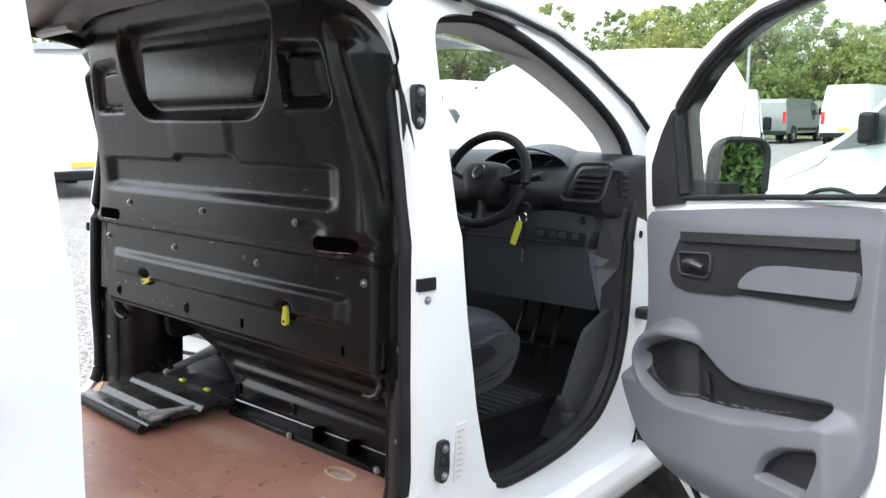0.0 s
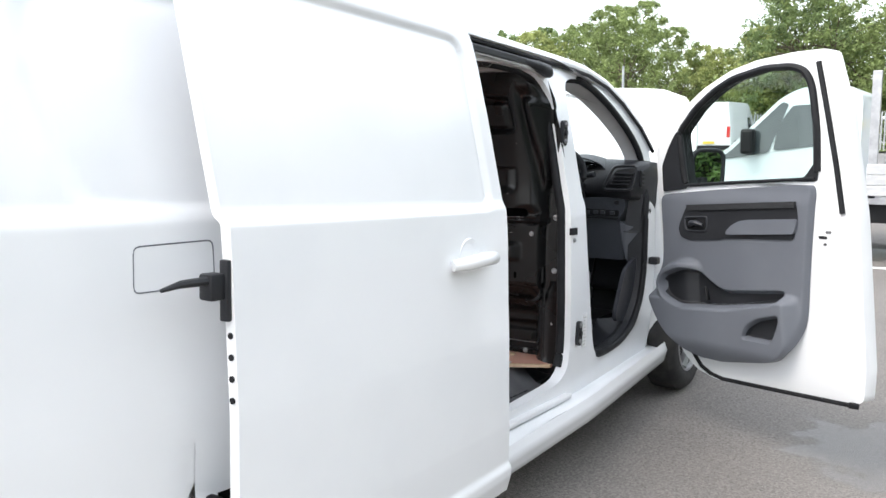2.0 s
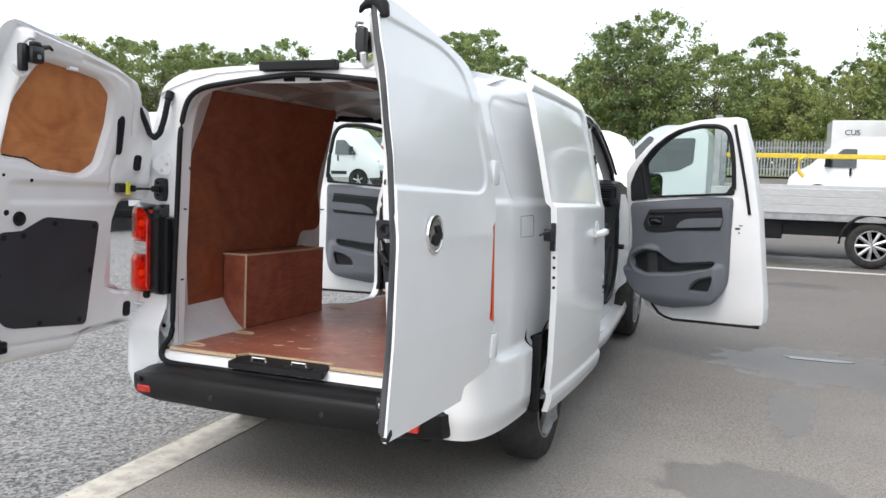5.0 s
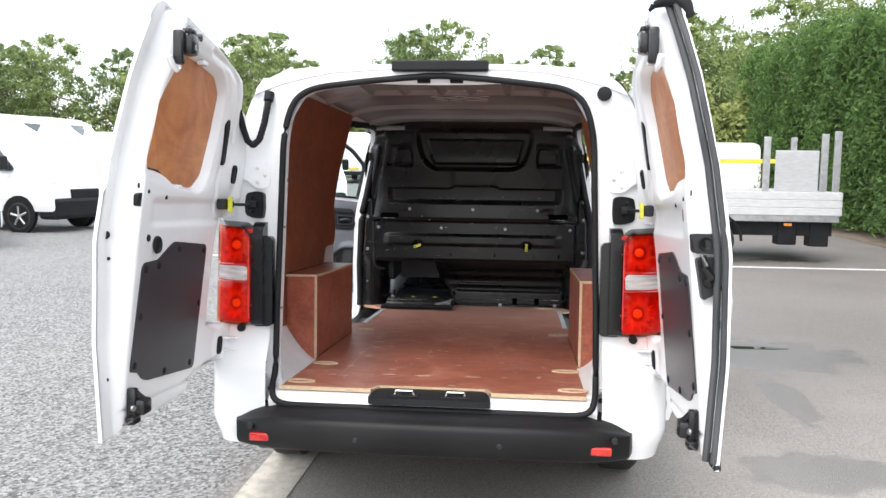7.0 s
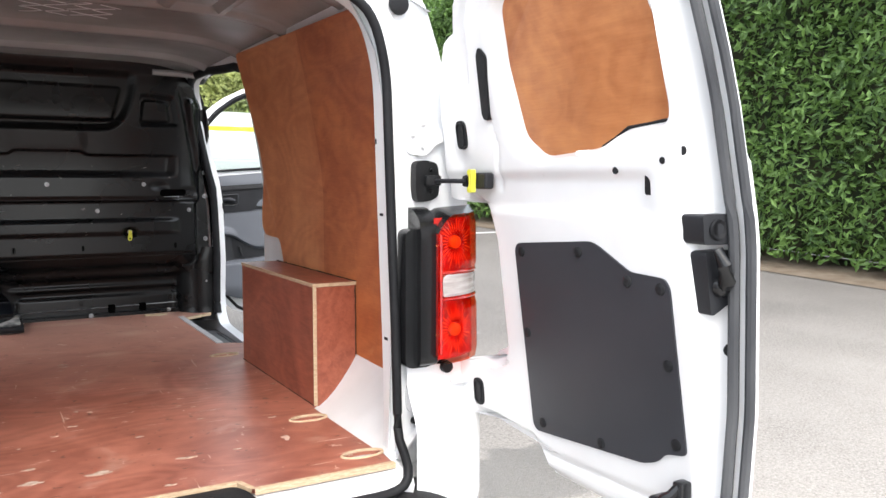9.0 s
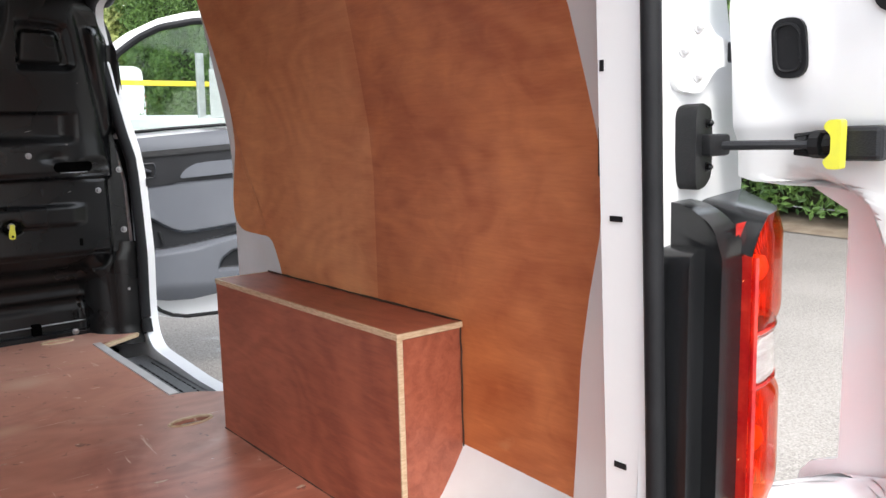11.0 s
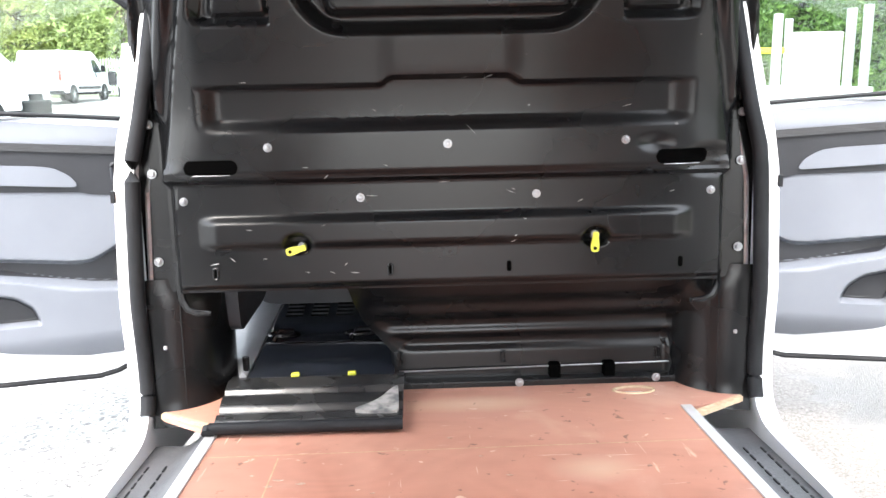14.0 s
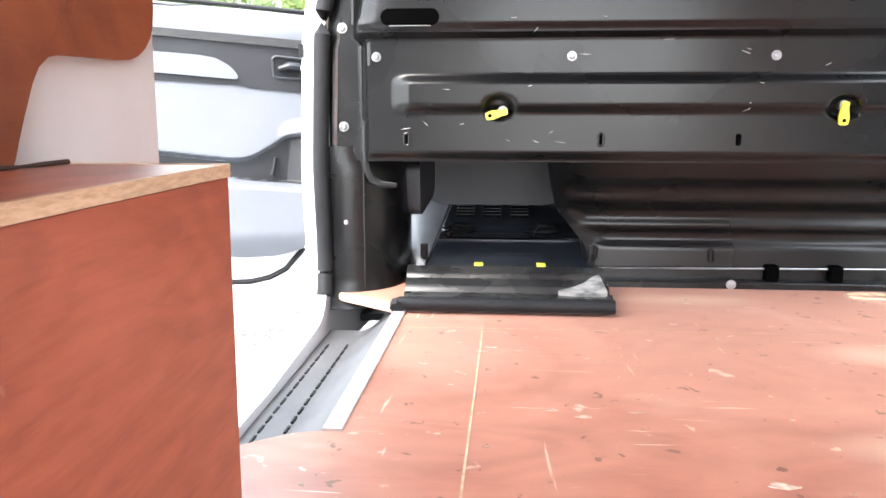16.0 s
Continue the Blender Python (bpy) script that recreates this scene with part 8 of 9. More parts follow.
    l.new(remap(wet, 0, 1, 0.85, 0.36), b.inputs["Roughness"])
    bn = n.new("ShaderNodeBump")
    bn.inputs["Strength"].default_value, bn.inputs["Distance"].default_value = 0.6, 0.008
    l.new(maths("ADD", maths("MULTIPLY", chips.outputs["Distance"], coarse), tex(110, 3.0).outputs["Fac"]), bn.inputs["Height"])
    l.new(bn.outputs["Normal"], b.inputs["Normal"])
    return m


TARMAC = ground_mat()
bm = bmesh.new()
ticks = [-3000, -600, -200, -110, -80] + list(range(-60, 61, 4)) + [80, 110, 200, 600, 3000]
gv = [[bm.verts.new((x, y, ground_z(x, y))) for x in ticks] for y in ticks]
for j in range(len(ticks) - 1):
    for i in range(len(ticks) - 1):
        bm.faces.new((gv[j][i], gv[j][i + 1], gv[j + 1][i + 1], gv[j + 1][i]))
tagged(part("ground", bm, TARMAC, None, "", True), "grey tarmac yard with damp patches, coarse on one side of a bay line", "ground", kind="structure")
LINE = mat("worn_line_paint", (0.62, 0.58, 0.50), 0.7, col2=(0.40, 0.37, 0.33), scale=14, lo=0.4, hi=0.72, bump=0.2, bscale=150, spots=(0.2, 0.19, 0.18), spot_scale=60, spot_at=0.66)
bm = box(bmesh.new(), -0.945, -0.705, -3.2, 2.6, -0.01, 0.005)
tagged(part("road_marking", bm, LINE, None), "worn cream-white bay line painted on tarmac", "road marking", kind="structure")
LINE2 = mat("white_line_paint", (0.72, 0.72, 0.72), 0.7, col2=(0.55, 0.55, 0.55), scale=9)
bm = box(bmesh.new(), -6.0, 16.0, 9.78, 9.90, -0.01, 0.005)
tagged(part("road_marking", bm, LINE2, None), "long white line painted across the yard", "road marking", kind="structure")
# standing water in the middle of a damp patch
WATER = mat("still_water", (0.02, 0.02, 0.02), 0.02, spec=0.6)
bm = bmesh.new()
random.seed(4)
ring = [(2.33 + 0.24 * math.cos(t) * (1 + 0.25 * math.sin(3 * t + 1)), 3.97 + 0.06 * math.sin(t) * (1 + 0.3 * math.cos(2 * t))) for t in [2 * math.pi * k / 40 for k in range(40)]]
plate(bm, ring, lambda u, v: (u, v, 0.004), lambda u, v: (u, v, -0.01))
tagged(part("puddle", bm, WATER, None), "shallow puddle of clear rainwater on tarmac", "puddle", kind="structure")


# --- vehicles ---
def vehicle(label, cat, at, prof, half, glass_side, screen, wheels, mats=None, r=0.34, lamps=None, tumble=0.12, dark_low=True, grp="parked vehicles"):
    """A parked vehicle, nose to +x in its own axes; prof is its side outline (x, z) from the rear sill round over the roof."""
    body_mat = mats or WHITE
    v = thing(cat.replace(" ", "_"), label, cat, grp, at=at)
    belt = 1.05
    wide = lambda z: half - tumble * max(0.0, z - belt) / 0.9 - 0.05 * max(0.0, 0.5 - z)
    bm = bmesh.new()
    fine = finely(soften(prof, 0.10, 3), 0.30)
    plate(bm, fine, lambda x, z: (x, -wide(z), z), lambda x, z: (x, wide(z), z))
    es = [e for e in bm.edges if len(e.link_faces) == 2 and e.calc_face_angle(0) > 0.9]
    bmesh.ops.bevel(bm, geom=es, offset=0.06, segments=2, profile=0.5, affect="EDGES", clamp_overlap=True)
    part("body", bm, body_mat, v, "", True)
    for o in glass_side:
        for s in (1, -1):
            bm = plate(bmesh.new(), soften(o, 0.05, 3), lambda x, z: (x, s * (wide(z) + 0.006), z), lambda x, z: (x, s * (wide(z) - 0.02), z))
            part("side_window", bm, DARK_GLASS, v)
    for (x0, z0, x1, z1, hw0, hw1) in screen:
        nx, nz = (z1 - z0), -(x1 - x0)
        k = math.hypot(nx, nz)
        nx, nz = nx / k * 0.012, nz / k * 0.012
        if nx < 0 and x0 > 0 or nx > 0 and x0 < 0:
            nx, nz = -nx, -nz
        bm = bmesh.new()
        sheet(bm, 6, 4, lambda u, w: (x0 + (x1 - x0) * w + nx - 0.05 * (2 * u - 1) ** 2 * (1 if x0 > 0 else -1), (2 * u - 1) * (hw0 + (hw1 - hw0) * w), z0 + (z1 - z0) * w + nz))
        part("windscreen" if x0 > 0 else "rear_window", bm, DARK_GLASS, v, "", True)
    for wx in wheels:
        for s in (1, -1):
            bm = bmesh.new()
            lathe(bm, (wx, s * (half - 0.02), r + 0.03), (0, s, 0), [(-0.05, r + 0.07), (0.027, r + 0.07)], 24)
            part("wheel_arch", bm, BLACK_PLASTIC, v)
            w = wheel(v, 0, 0, 0, 1, r)
            w.matrix_local = Matrix.Translation((wx, s * (half + 0.012), r)) @ Matrix.Rotation(radians(90 * s), 4, "Z")
    xs = [p[0] for p in prof]
    if dark_low:
        bm = box(bmesh.new(), max(xs) - 0.45, max(xs) + 0.03, -half + 0.01, half - 0.01, 0.28, 0.74, 0.08)
        part("front_bumper", bm, BLACK_PLASTIC, v, "dark grey plastic bumper")
        bm = box(bmesh.new(), min(xs) - 0.03, min(xs) + 0.25, -half + 0.02, half - 0.02, 0.35, 0.55, 0.04)
        part("rear_bumper", bm, BLACK_PLASTIC, v)
        for s in (1, -1):
            bm = box(bmesh.new(), wheels[1] + 0.5, wheels[0] - 0.5, *sorted((s * (half - 0.01), s * (half + 0.012))), 0.55, 0.68, 0.01)
            part("rub_strip", bm, BLACK_PLASTIC, v)
    for (lx, ly, lz, sx, sy, sz, mt, nm) in lamps or ():
        for s in (1, -1):
            bm = box(bmesh.new(), lx - sx, lx + sx, *sorted((s * (ly - sy), s * (ly + sy))), lz - sz, lz + sz, min(sx, sy, sz) * 0.6)
            part(nm, bm, mt, v)
    return v


def big_van(at, label, high=2.3, paint=None):
    """A large panel van with a short sloping nose."""
    prof = [(-2.7, 0.42), (-2.72, 1.2), (-2.66, high - 0.1), (-2.5, high), (0.9, high + 0.04), (1.25, high - 0.08), (2.02, 1.36), (2.45, 1.12), (2.62, 0.95), (2.66, 0.45)]
    v = vehicle(label, "van", at, prof, 0.98, [[(0.72, 1.30), (0.74, 1.86), (1.12, 1.86), (1.62, 1.36), (1.60, 1.30)]], [(1.95, 1.40, 1.30, high - 0.16, 0.84, 0.74)], (1.75, -1.75), paint,
                lamps=[(2.38, 0.80, 0.98, 0.16, 0.10, 0.13, CLEAR_LENS, "headlight"), (-2.71, 0.86, 1.15, 0.02, 0.08, 0.25, RED_LENS, "tail_light")])
    for s in (1, -1):
        bm = box(bmesh.new(), 1.42, 1.56, *sorted((s * 1.0, s * 1.18)), 1.32, 1.62, 0.04)
        part("door_mirror", bm, BLACK_PLASTIC, v)
        bm = box(bmesh.new(), 0.84, 0.90, *sorted((s * 0.96, s * 1.0)), 1.06, 1.28, 0.01)
        part("door_handle", bm, BLACK_PLASTIC, v)
    bm = box(bmesh.new(), 2.52, 2.66, -0.45, 0.45, 0.70, 0.92, 0.03)
    part("grille", bm, BLACK_PLASTIC, v)
    bm = box(bmesh.new(), -2.76, -2.73, -0.26, 0.26, 0.62, 0.73)
    part("number_plate", bm, mat("plate_yellow", (0.75, 0.55, 0.08), 0.5), v, "plain yellow rear plate")
    return v


def hatchback(at, label):
    prof = [(-2.15, 0.40), (-2.2, 0.95), (-2.0, 1.10), (-1.65, 1.58), (-1.2, 1.66), (0.1, 1.66), (0.55, 1.52), (1.15, 1.08), (1.95, 0.92), (2.18, 0.72), (2.2, 0.35)]
    v = vehicle(label, "car", at, prof, 0.90, [[(-1.5, 1.08), (-1.4, 1.50), (-0.1, 1.54), (0.35, 1.46), (0.85, 1.08)]], [(1.10, 1.10, 0.50, 1.55, 0.72, 0.60)], (1.35, -1.3), r=0.33,
                lamps=[(2.02, 0.66, 0.80, 0.12, 0.17, 0.07, CLEAR_LENS, "headlight")])
    for nm, z0, z1, hw in (("grille", 0.66, 0.84, 0.36), ("air_intake", 0.36, 0.46, 0.5)):
        bm = box(bmesh.new(), 2.08, 2.235, -hw, hw, z0, z1, 0.03)
        part(nm, bm, BLACK_PLASTIC, v, "black grille")
    bm = box(bmesh.new(), 2.22, 2.245, -0.26, 0.26, 0.50, 0.61)
    part("number_plate", bm, WHITE_IN, v, "plain pale front plate")
    return v


def place(x, y, deg):
    return Matrix.Translation((x, y, ground_z(x, y))) @ Matrix.Rotation(radians(deg), 4, "Z")


hatchback(place(-10.95, 10.65, -35), "white small van with a black grille parked in a row")
big_van(place(-11.9, 14.4, -9), "white panel van with a dark bumper parked beside a small van", 2.5)
big_van(place(-13.4, 18.6, 0), "tall white panel van parked behind another van", 2.6)
big_van(place(-14.2, 25.6, 0), "white panel van parked farther along the row", 2.3)
big_van(place(-17.4, 9.2, 172), "tall white panel van parked with its rear to the yard", 2.9)
big_van(place(-20.5, 11.5, 115), "white van seen from behind with a yellow plate", 2.2)
big_van(place(-12.2, 42, 90), "silver-grey van parked nose to the fence", 2.0, mat("silver_grey_paint", (0.20, 0.225, 0.225), 0.3, 0.3, col2=(0.23, 0.255, 0.255), scale=3, coat=0.4))
big_van(place(-8.2, 40, 90), "white van parked nose to the fence", 2.5)
big_van(place(-16.0, 38.5, 90), "white van parked nose to the fence beside a post", 2.2)
big_van(place(-22.5, 36, 60), "white van parked far off by the fence", 2.2)
big_van(place(5.4, 25.0, 165), "white van parked far off before the trees", 2.2)
big_van(place(-6.2, 20.5, -70), "white van facing the camera beyond the open side door", 2.2)

# --- dropside truck ---
truck = thing("dropside_truck", "white dropside truck with aluminium bed sides and a yellow rail", "truck", "parked vehicles", at=place(0, 0, 0))
TW, TY0, TY1 = 0.95, 10.45, 12.5
TRUCK_WHITE = mat("truck_paint", (0.62, 0.70, 0.72), 0.3, col2=(0.66, 0.73, 0.75), scale=2, coat=0.4)
BED = mat("dropside_panel", (0.55, 0.56, 0.57), 0.5, col2=(0.48, 0.49, 0.50), scale=8, stretch=(1, 1, 4))
cab = [(1.05, 0.42), (1.05, 1.98), (0.92, 2.10), (0.35, 2.10), (0.12, 1.98), (-0.52, 1.33), (-1.12, 1.08), (-1.35, 0.85), (-1.38, 0.40)]
bm = bmesh.new()
tum = lambda z: 0.09 * max(0, z - 1.15)
plate(bm, finely(soften(cab, 0.10, 3), 0.3), lambda x, z: (x, TY0 + tum(z), z), lambda x, z: (x, TY1 - 0.05 - tum(z), z))
tcab = part("cab", bm, TRUCK_WHITE, truck, "white truck cab", True)
bm = plate(bmesh.new(), soften([(0.06, 1.32), (0.10, 1.62), (0.26, 1.88), (0.86, 1.90), (0.84, 1.50), (0.62, 1.38)], 0.05, 3), lambda x, z: (x, TY0 + tum(z) - 0.006, z), lambda x, z: (x, TY0 + tum(z) + 0.02, z))
part("side_window", bm, DARK_GLASS, tcab)
bm = plate(bmesh.new(), soften([(-0.62, 1.20), (-0.44, 1.34), (0.14, 1.93), (0.22, 1.90), (0.0, 1.30)], 0.03, 3), lambda x, z: (x, TY0 + tum(z) - 0.008, z), lambda x, z: (x, TY0 + tum(z) + 0.02, z))
part("quarter_window", bm, DARK_GLASS, tcab)
bm = box(bmesh.new(), -0.30, -0.14, TY0 - 0.22, TY0 - 0.02, 1.28, 1.60, 0.04)
part("door_mirror", bm, BLACK_PLASTIC, tcab)
bm = box(bmesh.new(), -1.40, -0.9, TY0 + 0.02, TY1 - 0.07, 0.32, 0.58, 0.05)
part("front_bumper", bm, BLACK_PLASTIC, tcab)
bm = plate(bmesh.new(), soften([(-1.33, 0.92), (-1.05, 1.06), (-0.62, 1.16), (-0.70, 1.06), (-1.22, 0.80)], 0.03, 3), lambda x, z: (x, TY0 - 0.008, z), lambda x, z: (x, TY0 + 0.05, z))
part("headlight", bm, CLEAR_LENS, tcab)
for wx, wy in ((-0.55, TY0), (3.42, TY0 - 0.05)):
    w = wheel(truck, 0, 0, 0, 1, 0.345, 0.22, 9, ALU)
    w.matrix_local = Matrix.Translation((wx, wy - 0.01, 0.345)) @ Matrix.Rotation(radians(-90), 4, "Z")
    bm = bmesh.new()
    tube(bm, [(wx + 0.44 * math.cos(t), wy - 0.02, 0.36 + 0.44 * math.sin(t)) for t in [math.pi * k / 12 for k in range(13)]], 0.025, 6)
    part("mudguard", bm, BLACK_PLASTIC, truck)
bm = box(bmesh.new(), 1.1, 5.3, TY0 + 0.05, TY1 - 0.05, 0.45, 0.70)
part("chassis", bm, BLACK_PLASTIC, truck)
bm = box(bmesh.new(), 1.12, 5.36, TY0 - 0.08, TY1 + 0.05, 0.68, 0.80, 0.01)
part("bed_floor", bm, ALU, truck)
for k, y in enumerate((TY0 - 0.10, TY1 + 0.03)):
    for z0, z1 in ((0.785, 0.905), (0.91, 1.03), (1.035, 1.16)):
        bm = box(bmesh.new(), 1.14, 5.36, y, y + 0.035, z0, z1, 0.008)
        part("side_board", bm, BED, truck, "grey aluminium side board")
for z0, z1 in ((0.785, 0.905), (0.91, 1.03), (1.035, 1.16)):
    bm = box(bmesh.new(), 5.36, 5.395, TY0 - 0.08, TY1 + 0.05, z0, z1, 0.008)
    part("tail_board", bm, BED, truck, "grey aluminium tail board")
for x, y, h in ((1.20, TY0 - 0.05, 2.25), (1.20, TY1, 2.25), (4.20, TY0 - 0.06, 2.03), (5.28, TY0 - 0.06, 2.12), (5.10, TY0 - 0.02, 2.08), (5.28, TY1, 2.1)):
    bm = box(bmesh.new(), x - 0.05, x + 0.05, y - 0.03, y + 0.03, 0.75, h, 0.006)
    part("stake_post", bm, ALU, truck, "grey metal stake post")
ramp = part("ramp_panel", box(bmesh.new(), 4.36, 5.02, TY0 + 0.012, TY0 + 0.020, 1.165, 1.82), BED, truck, "ribbed aluminium panel standing in the bed")
for k in range(18):
    bm = box(bmesh.new(), 4.355, 5.025, TY0, TY0 + 0.012, 1.17 + k * 0.036, 1.17 + k * 0.036 + 0.026)
    part("slat", bm, BED, ramp)
YPAINT = mat("yellow_paint", (0.80, 0.60, 0.04), 0.5, col2=(0.7, 0.5, 0.05), scale=8)
bm = box(bmesh.new(), 1.2, 5.25, TY1 - 0.02, TY1 + 0.05, 1.62, 1.70, 0.01)
part("yellow_rail", bm, YPAINT, truck, "yellow rail along the truck bed")
for x in (1.45, 2.45):
    bm = bmesh.new()
    tube(bm, [(x + 0.1, TY1, 1.66), (x, TY1, 1.60), (x, TY1, 1.40), (x + 0.08, TY1, 1.30)], 0.03, 8)
    part("rail_hoop", bm, YPAINT, truck, "curved yellow rail end")
bm = box(bmesh.new(), 4.5, 4.62, TY0 - 0.12, TY0 - 0.10, 0.62, 0.66)
part("marker_lamp", bm, ORANGE_LENS, truck)
for x0, x1, z0 in ((1.4, 2.2, 0.38), (4.45, 4.75, 0.30), (4.95, 5.25, 0.28)):
    bm = box(bmesh.new(), x0, x1, TY0 + 0.02, TY0 + 0.3, z0, 0.68, 0.02)
    part("side_locker", bm, BLACK_PLASTIC, truck)

# --- box body behind ---
lorry = thing("box_lorry", "white box lorry body parked before the trees", "lorry", "parked vehicles", at=place(6.6, 29.5, 0))
bm = box(bmesh.new(), -2.6, 2.9, -1.2, 1.2, 0.55, 2.75, 0.03)
part("box_body", bm, WHITE, lorry)
bm = box(bmesh.new(), -2.6, 2.9, -1.0, 1.0, 0.35, 0.55)
part("chassis", bm, BLACK_PLASTIC, lorry)
font = bpy.data.curves.new("lettering", "FONT")
font.body, font.size, font.extrude = "CUS", 0.26, 0.004
txt = new("lettering", font)
txt.parent = lorry
txt.matrix_local = Matrix.Translation((-2.2, -1.212, 2.25)) @ Matrix.Rotation(radians(90), 4, "X")
font.materials.append(SLATE_PANEL)

# --- fence ---
FENCE = mat("galvanised_steel", (0.42, 0.44, 0.45), 0.5, 0.4, col2=(0.33, 0.35, 0.36), scale=4)
fence = thing("palisade_fence", "grey galvanised steel palisade fence along the yard's end", "fence", kind="structure")
pale = bmesh.new()
plate(pale, [(-0.035, 0.05), (0.035, 0.05), (0.035, 1.95), (0.0, 2.05), (-0.035, 1.95)], lambda u, v: (u, 0.0, v), lambda u, v: (u, 0.012, v))
first = part("pale", pale, FENCE, fence)
for k in range(1, 290):
    o = new("pale", first.data)
    o.parent = fence
    x = -26 + k * 0.155
    o.matrix_local = Matrix.Translation((x, 45 + 0.10 * max(0, -x - 6), ground_z(x, 45)))
first.matrix_local = Matrix.Translation((-26, 47, ground_z(-26, 45)))
bm = bmesh.new()
for k in range(110):
    x = -26 - k * 0.30
    y = 47 - 0.55 * (k * 0.30)
    box(bm, x - 0.08, x + 0.08, y, y + 0.02, ground_z(x, y), ground_z(x, y) + 2.0)
tagged(part("far_pales", bm, FENCE, fence, "grey fence pales far off"), kind="stuff")
for z in (0.45, 1.6):
    bm = bmesh.new()
    tube(bm, [(-59, 29, z + 0.75), (-26, 47.03, z + 0.75), (-6, 45.05, z + 0.75), (20, 45.05, z + 0.75)], 0.03, 6)
    part("fence_rail", bm, FENCE, fence)
# lamp post
post = thing("lamp_post", "slim pale metal lamp post by the fence", "lamp post", at=place(-13.6, 40.5, 0))
bm = bmesh.new()
tube(bm, [(0, 0, 0), (0, 0, 4.6)], [0.09, 0.06], 10)
part("pole", bm, FENCE, post)
# grass verge
VERGE = mat("verge_grass", (0.10, 0.16, 0.045), 0.9, col2=(0.17, 0.2, 0.07), scale=5, bump=0.8, bscale=30)
bm = bmesh.new()
sheet(bm, 30, 2, lambda u, v: (-27 + 55 * u, 44.0 + 5 * v + 0.10 * max(0, -(-27 + 55 * u) - 6), 0.80 + 0.1 * v))
tagged(part("verge", bm, VERGE, None), "rough grass verge under the fence", "verge", kind="structure")
# pale shed far off
shed = thing("shed", "pale grey corrugated shed behind the parked row", "building", kind="structure", at=place(-39.5, 20.5, 40))
CLAD = mat("shed_cladding", (0.55, 0.58, 0.60), 0.5, col2=(0.48, 0.51, 0.53), scale=3, stretch=(20, 20, 1))
bm = box(bmesh.new(), -8, 8, -6, 6, 0, 4.1)
part("wall", bm, CLAD, shed)
bm = plate(bmesh.new(), [(-6.3, 4.1), (0, 5.0), (6.3, 4.1)], lambda u, v: (-8.3, u, v), lambda u, v: (8.3, u, v))
part("roof", bm, SLATE_PANEL, shed)

# --- planting ---
def leaf_mat(name, a, b, scale=1.2):
    m = bpy.data.materials.new(name)
    m.use_nodes = True
    n, l = m.node_tree.nodes, m.node_tree.links
    p = n["Principled BSDF"]
    p.inputs["Roughness"].default_value = 0.6
    geo = n.new("ShaderNodeNewGeometry")
    co = n.new("ShaderNodeTexCoord")
    t = n.new("ShaderNodeTexNoise")
    t.inputs["Scale"].default_value = scale
    l.new(co.outputs["Object"], t.inputs["Vector"])
    ad = n.new("ShaderNodeMath")
    ad.operation = "MULTIPLY_ADD"
    ad.inputs[1].default_value = 0.38
    l.new(geo.outputs["Random Per Island"], ad.inputs[0])
    l.new(t.outputs["Fac"], ad.inputs[2])
    r = n.new("ShaderNodeMapRange")
    r.inputs["From Min"].default_value, r.inputs["From Max"].default_value = 0.30, 0.90
    l.new(ad.outputs["Value"], r.inputs["Value"])
    mx = n.new("ShaderNodeMix")
    mx.data_type = "RGBA"
    mx.inputs["A"].default_value, mx.inputs["B"].default_value = (*a, 1), (*b, 1)
    l.new(r.outputs["Result"], mx.inputs["Factor"])
    l.new(mx.outputs["Result"], p.inputs["Base Color"])
    p.inputs["Subsurface Weight"].default_value = 0.0
    tr = n.new("ShaderNodeBsdfTranslucent")
    l.new(mx.outputs["Result"], tr.inputs["Color"])
    ms = n.new("ShaderNodeMixShader")
    ms.inputs["Fac"].default_value = 0.3
    l.new(p.outputs["BSDF"], ms.inputs[1])
    l.new(tr.outputs["BSDF"], ms.inputs[2])
    l.new(ms.outputs["Shader"], n["Material Output"].inputs["Surface"])
    return m


def leaves(name, centres, normals, size, rng, material, parent=None, long=1.3):
    """Many small leaf clumps: a bent pair of triangles at each centre."""
    k = len(centres)
    a = rng.normal(size=(k, 3))
    nrm = normals + 0.8 * rng.normal(size=(k, 3))
    nrm /= np.linalg.norm(nrm, axis=1, keepdims=True)
    u = np.cross(nrm, a)
    u /= np.linalg.norm(u, axis=1, keepdims=True)
    w = np.cross(nrm, u)
    sz = size * rng.uniform(0.55, 1.3, size=(k, 1))
    p0, p1 = centres - u * sz * long, centres + u * sz * long
    q0, q1 = centres + w * sz * 0.6 + nrm * sz * 0.25, centres - w * sz * 0.6 + nrm * sz * 0.25
    verts = np.stack([p0, q0, p1, q1], 1).reshape(-1, 3)
    idx = np.arange(k) * 4
    faces = np.concatenate([np.stack([idx, idx + 1, idx + 2], 1), np.stack([idx, idx + 2, idx + 3], 1)])
    me = bpy.data.meshes.new(name)
    me.from_pydata(verts.tolist(), [], faces.tolist())
    me.materials.append(material)
    ob = new(name, me)
    ob.parent = parent
    return ob


BARK = mat("bark", (0.10, 0.08, 0.06), 0.9, col2=(0.16, 0.13, 0.10), scale=8, bump=0.6, bscale=25)
LEAF_A = leaf_mat("mid_green_leaves", (0.075, 0.112, 0.036), (0.33, 0.41, 0.15))
LEAF_B = leaf_mat("dark_green_leaves", (0.055, 0.088, 0.033), (0.25, 0.335, 0.13))
LEAF_C = leaf_mat("yellow_green_leaves", (0.12, 0.15, 0.04), (0.43, 0.48, 0.17))
LEAF_H = leaf_mat("conifer_green", (0.012, 0.042, 0.010), (0.14, 0.25, 0.055), 4.5)


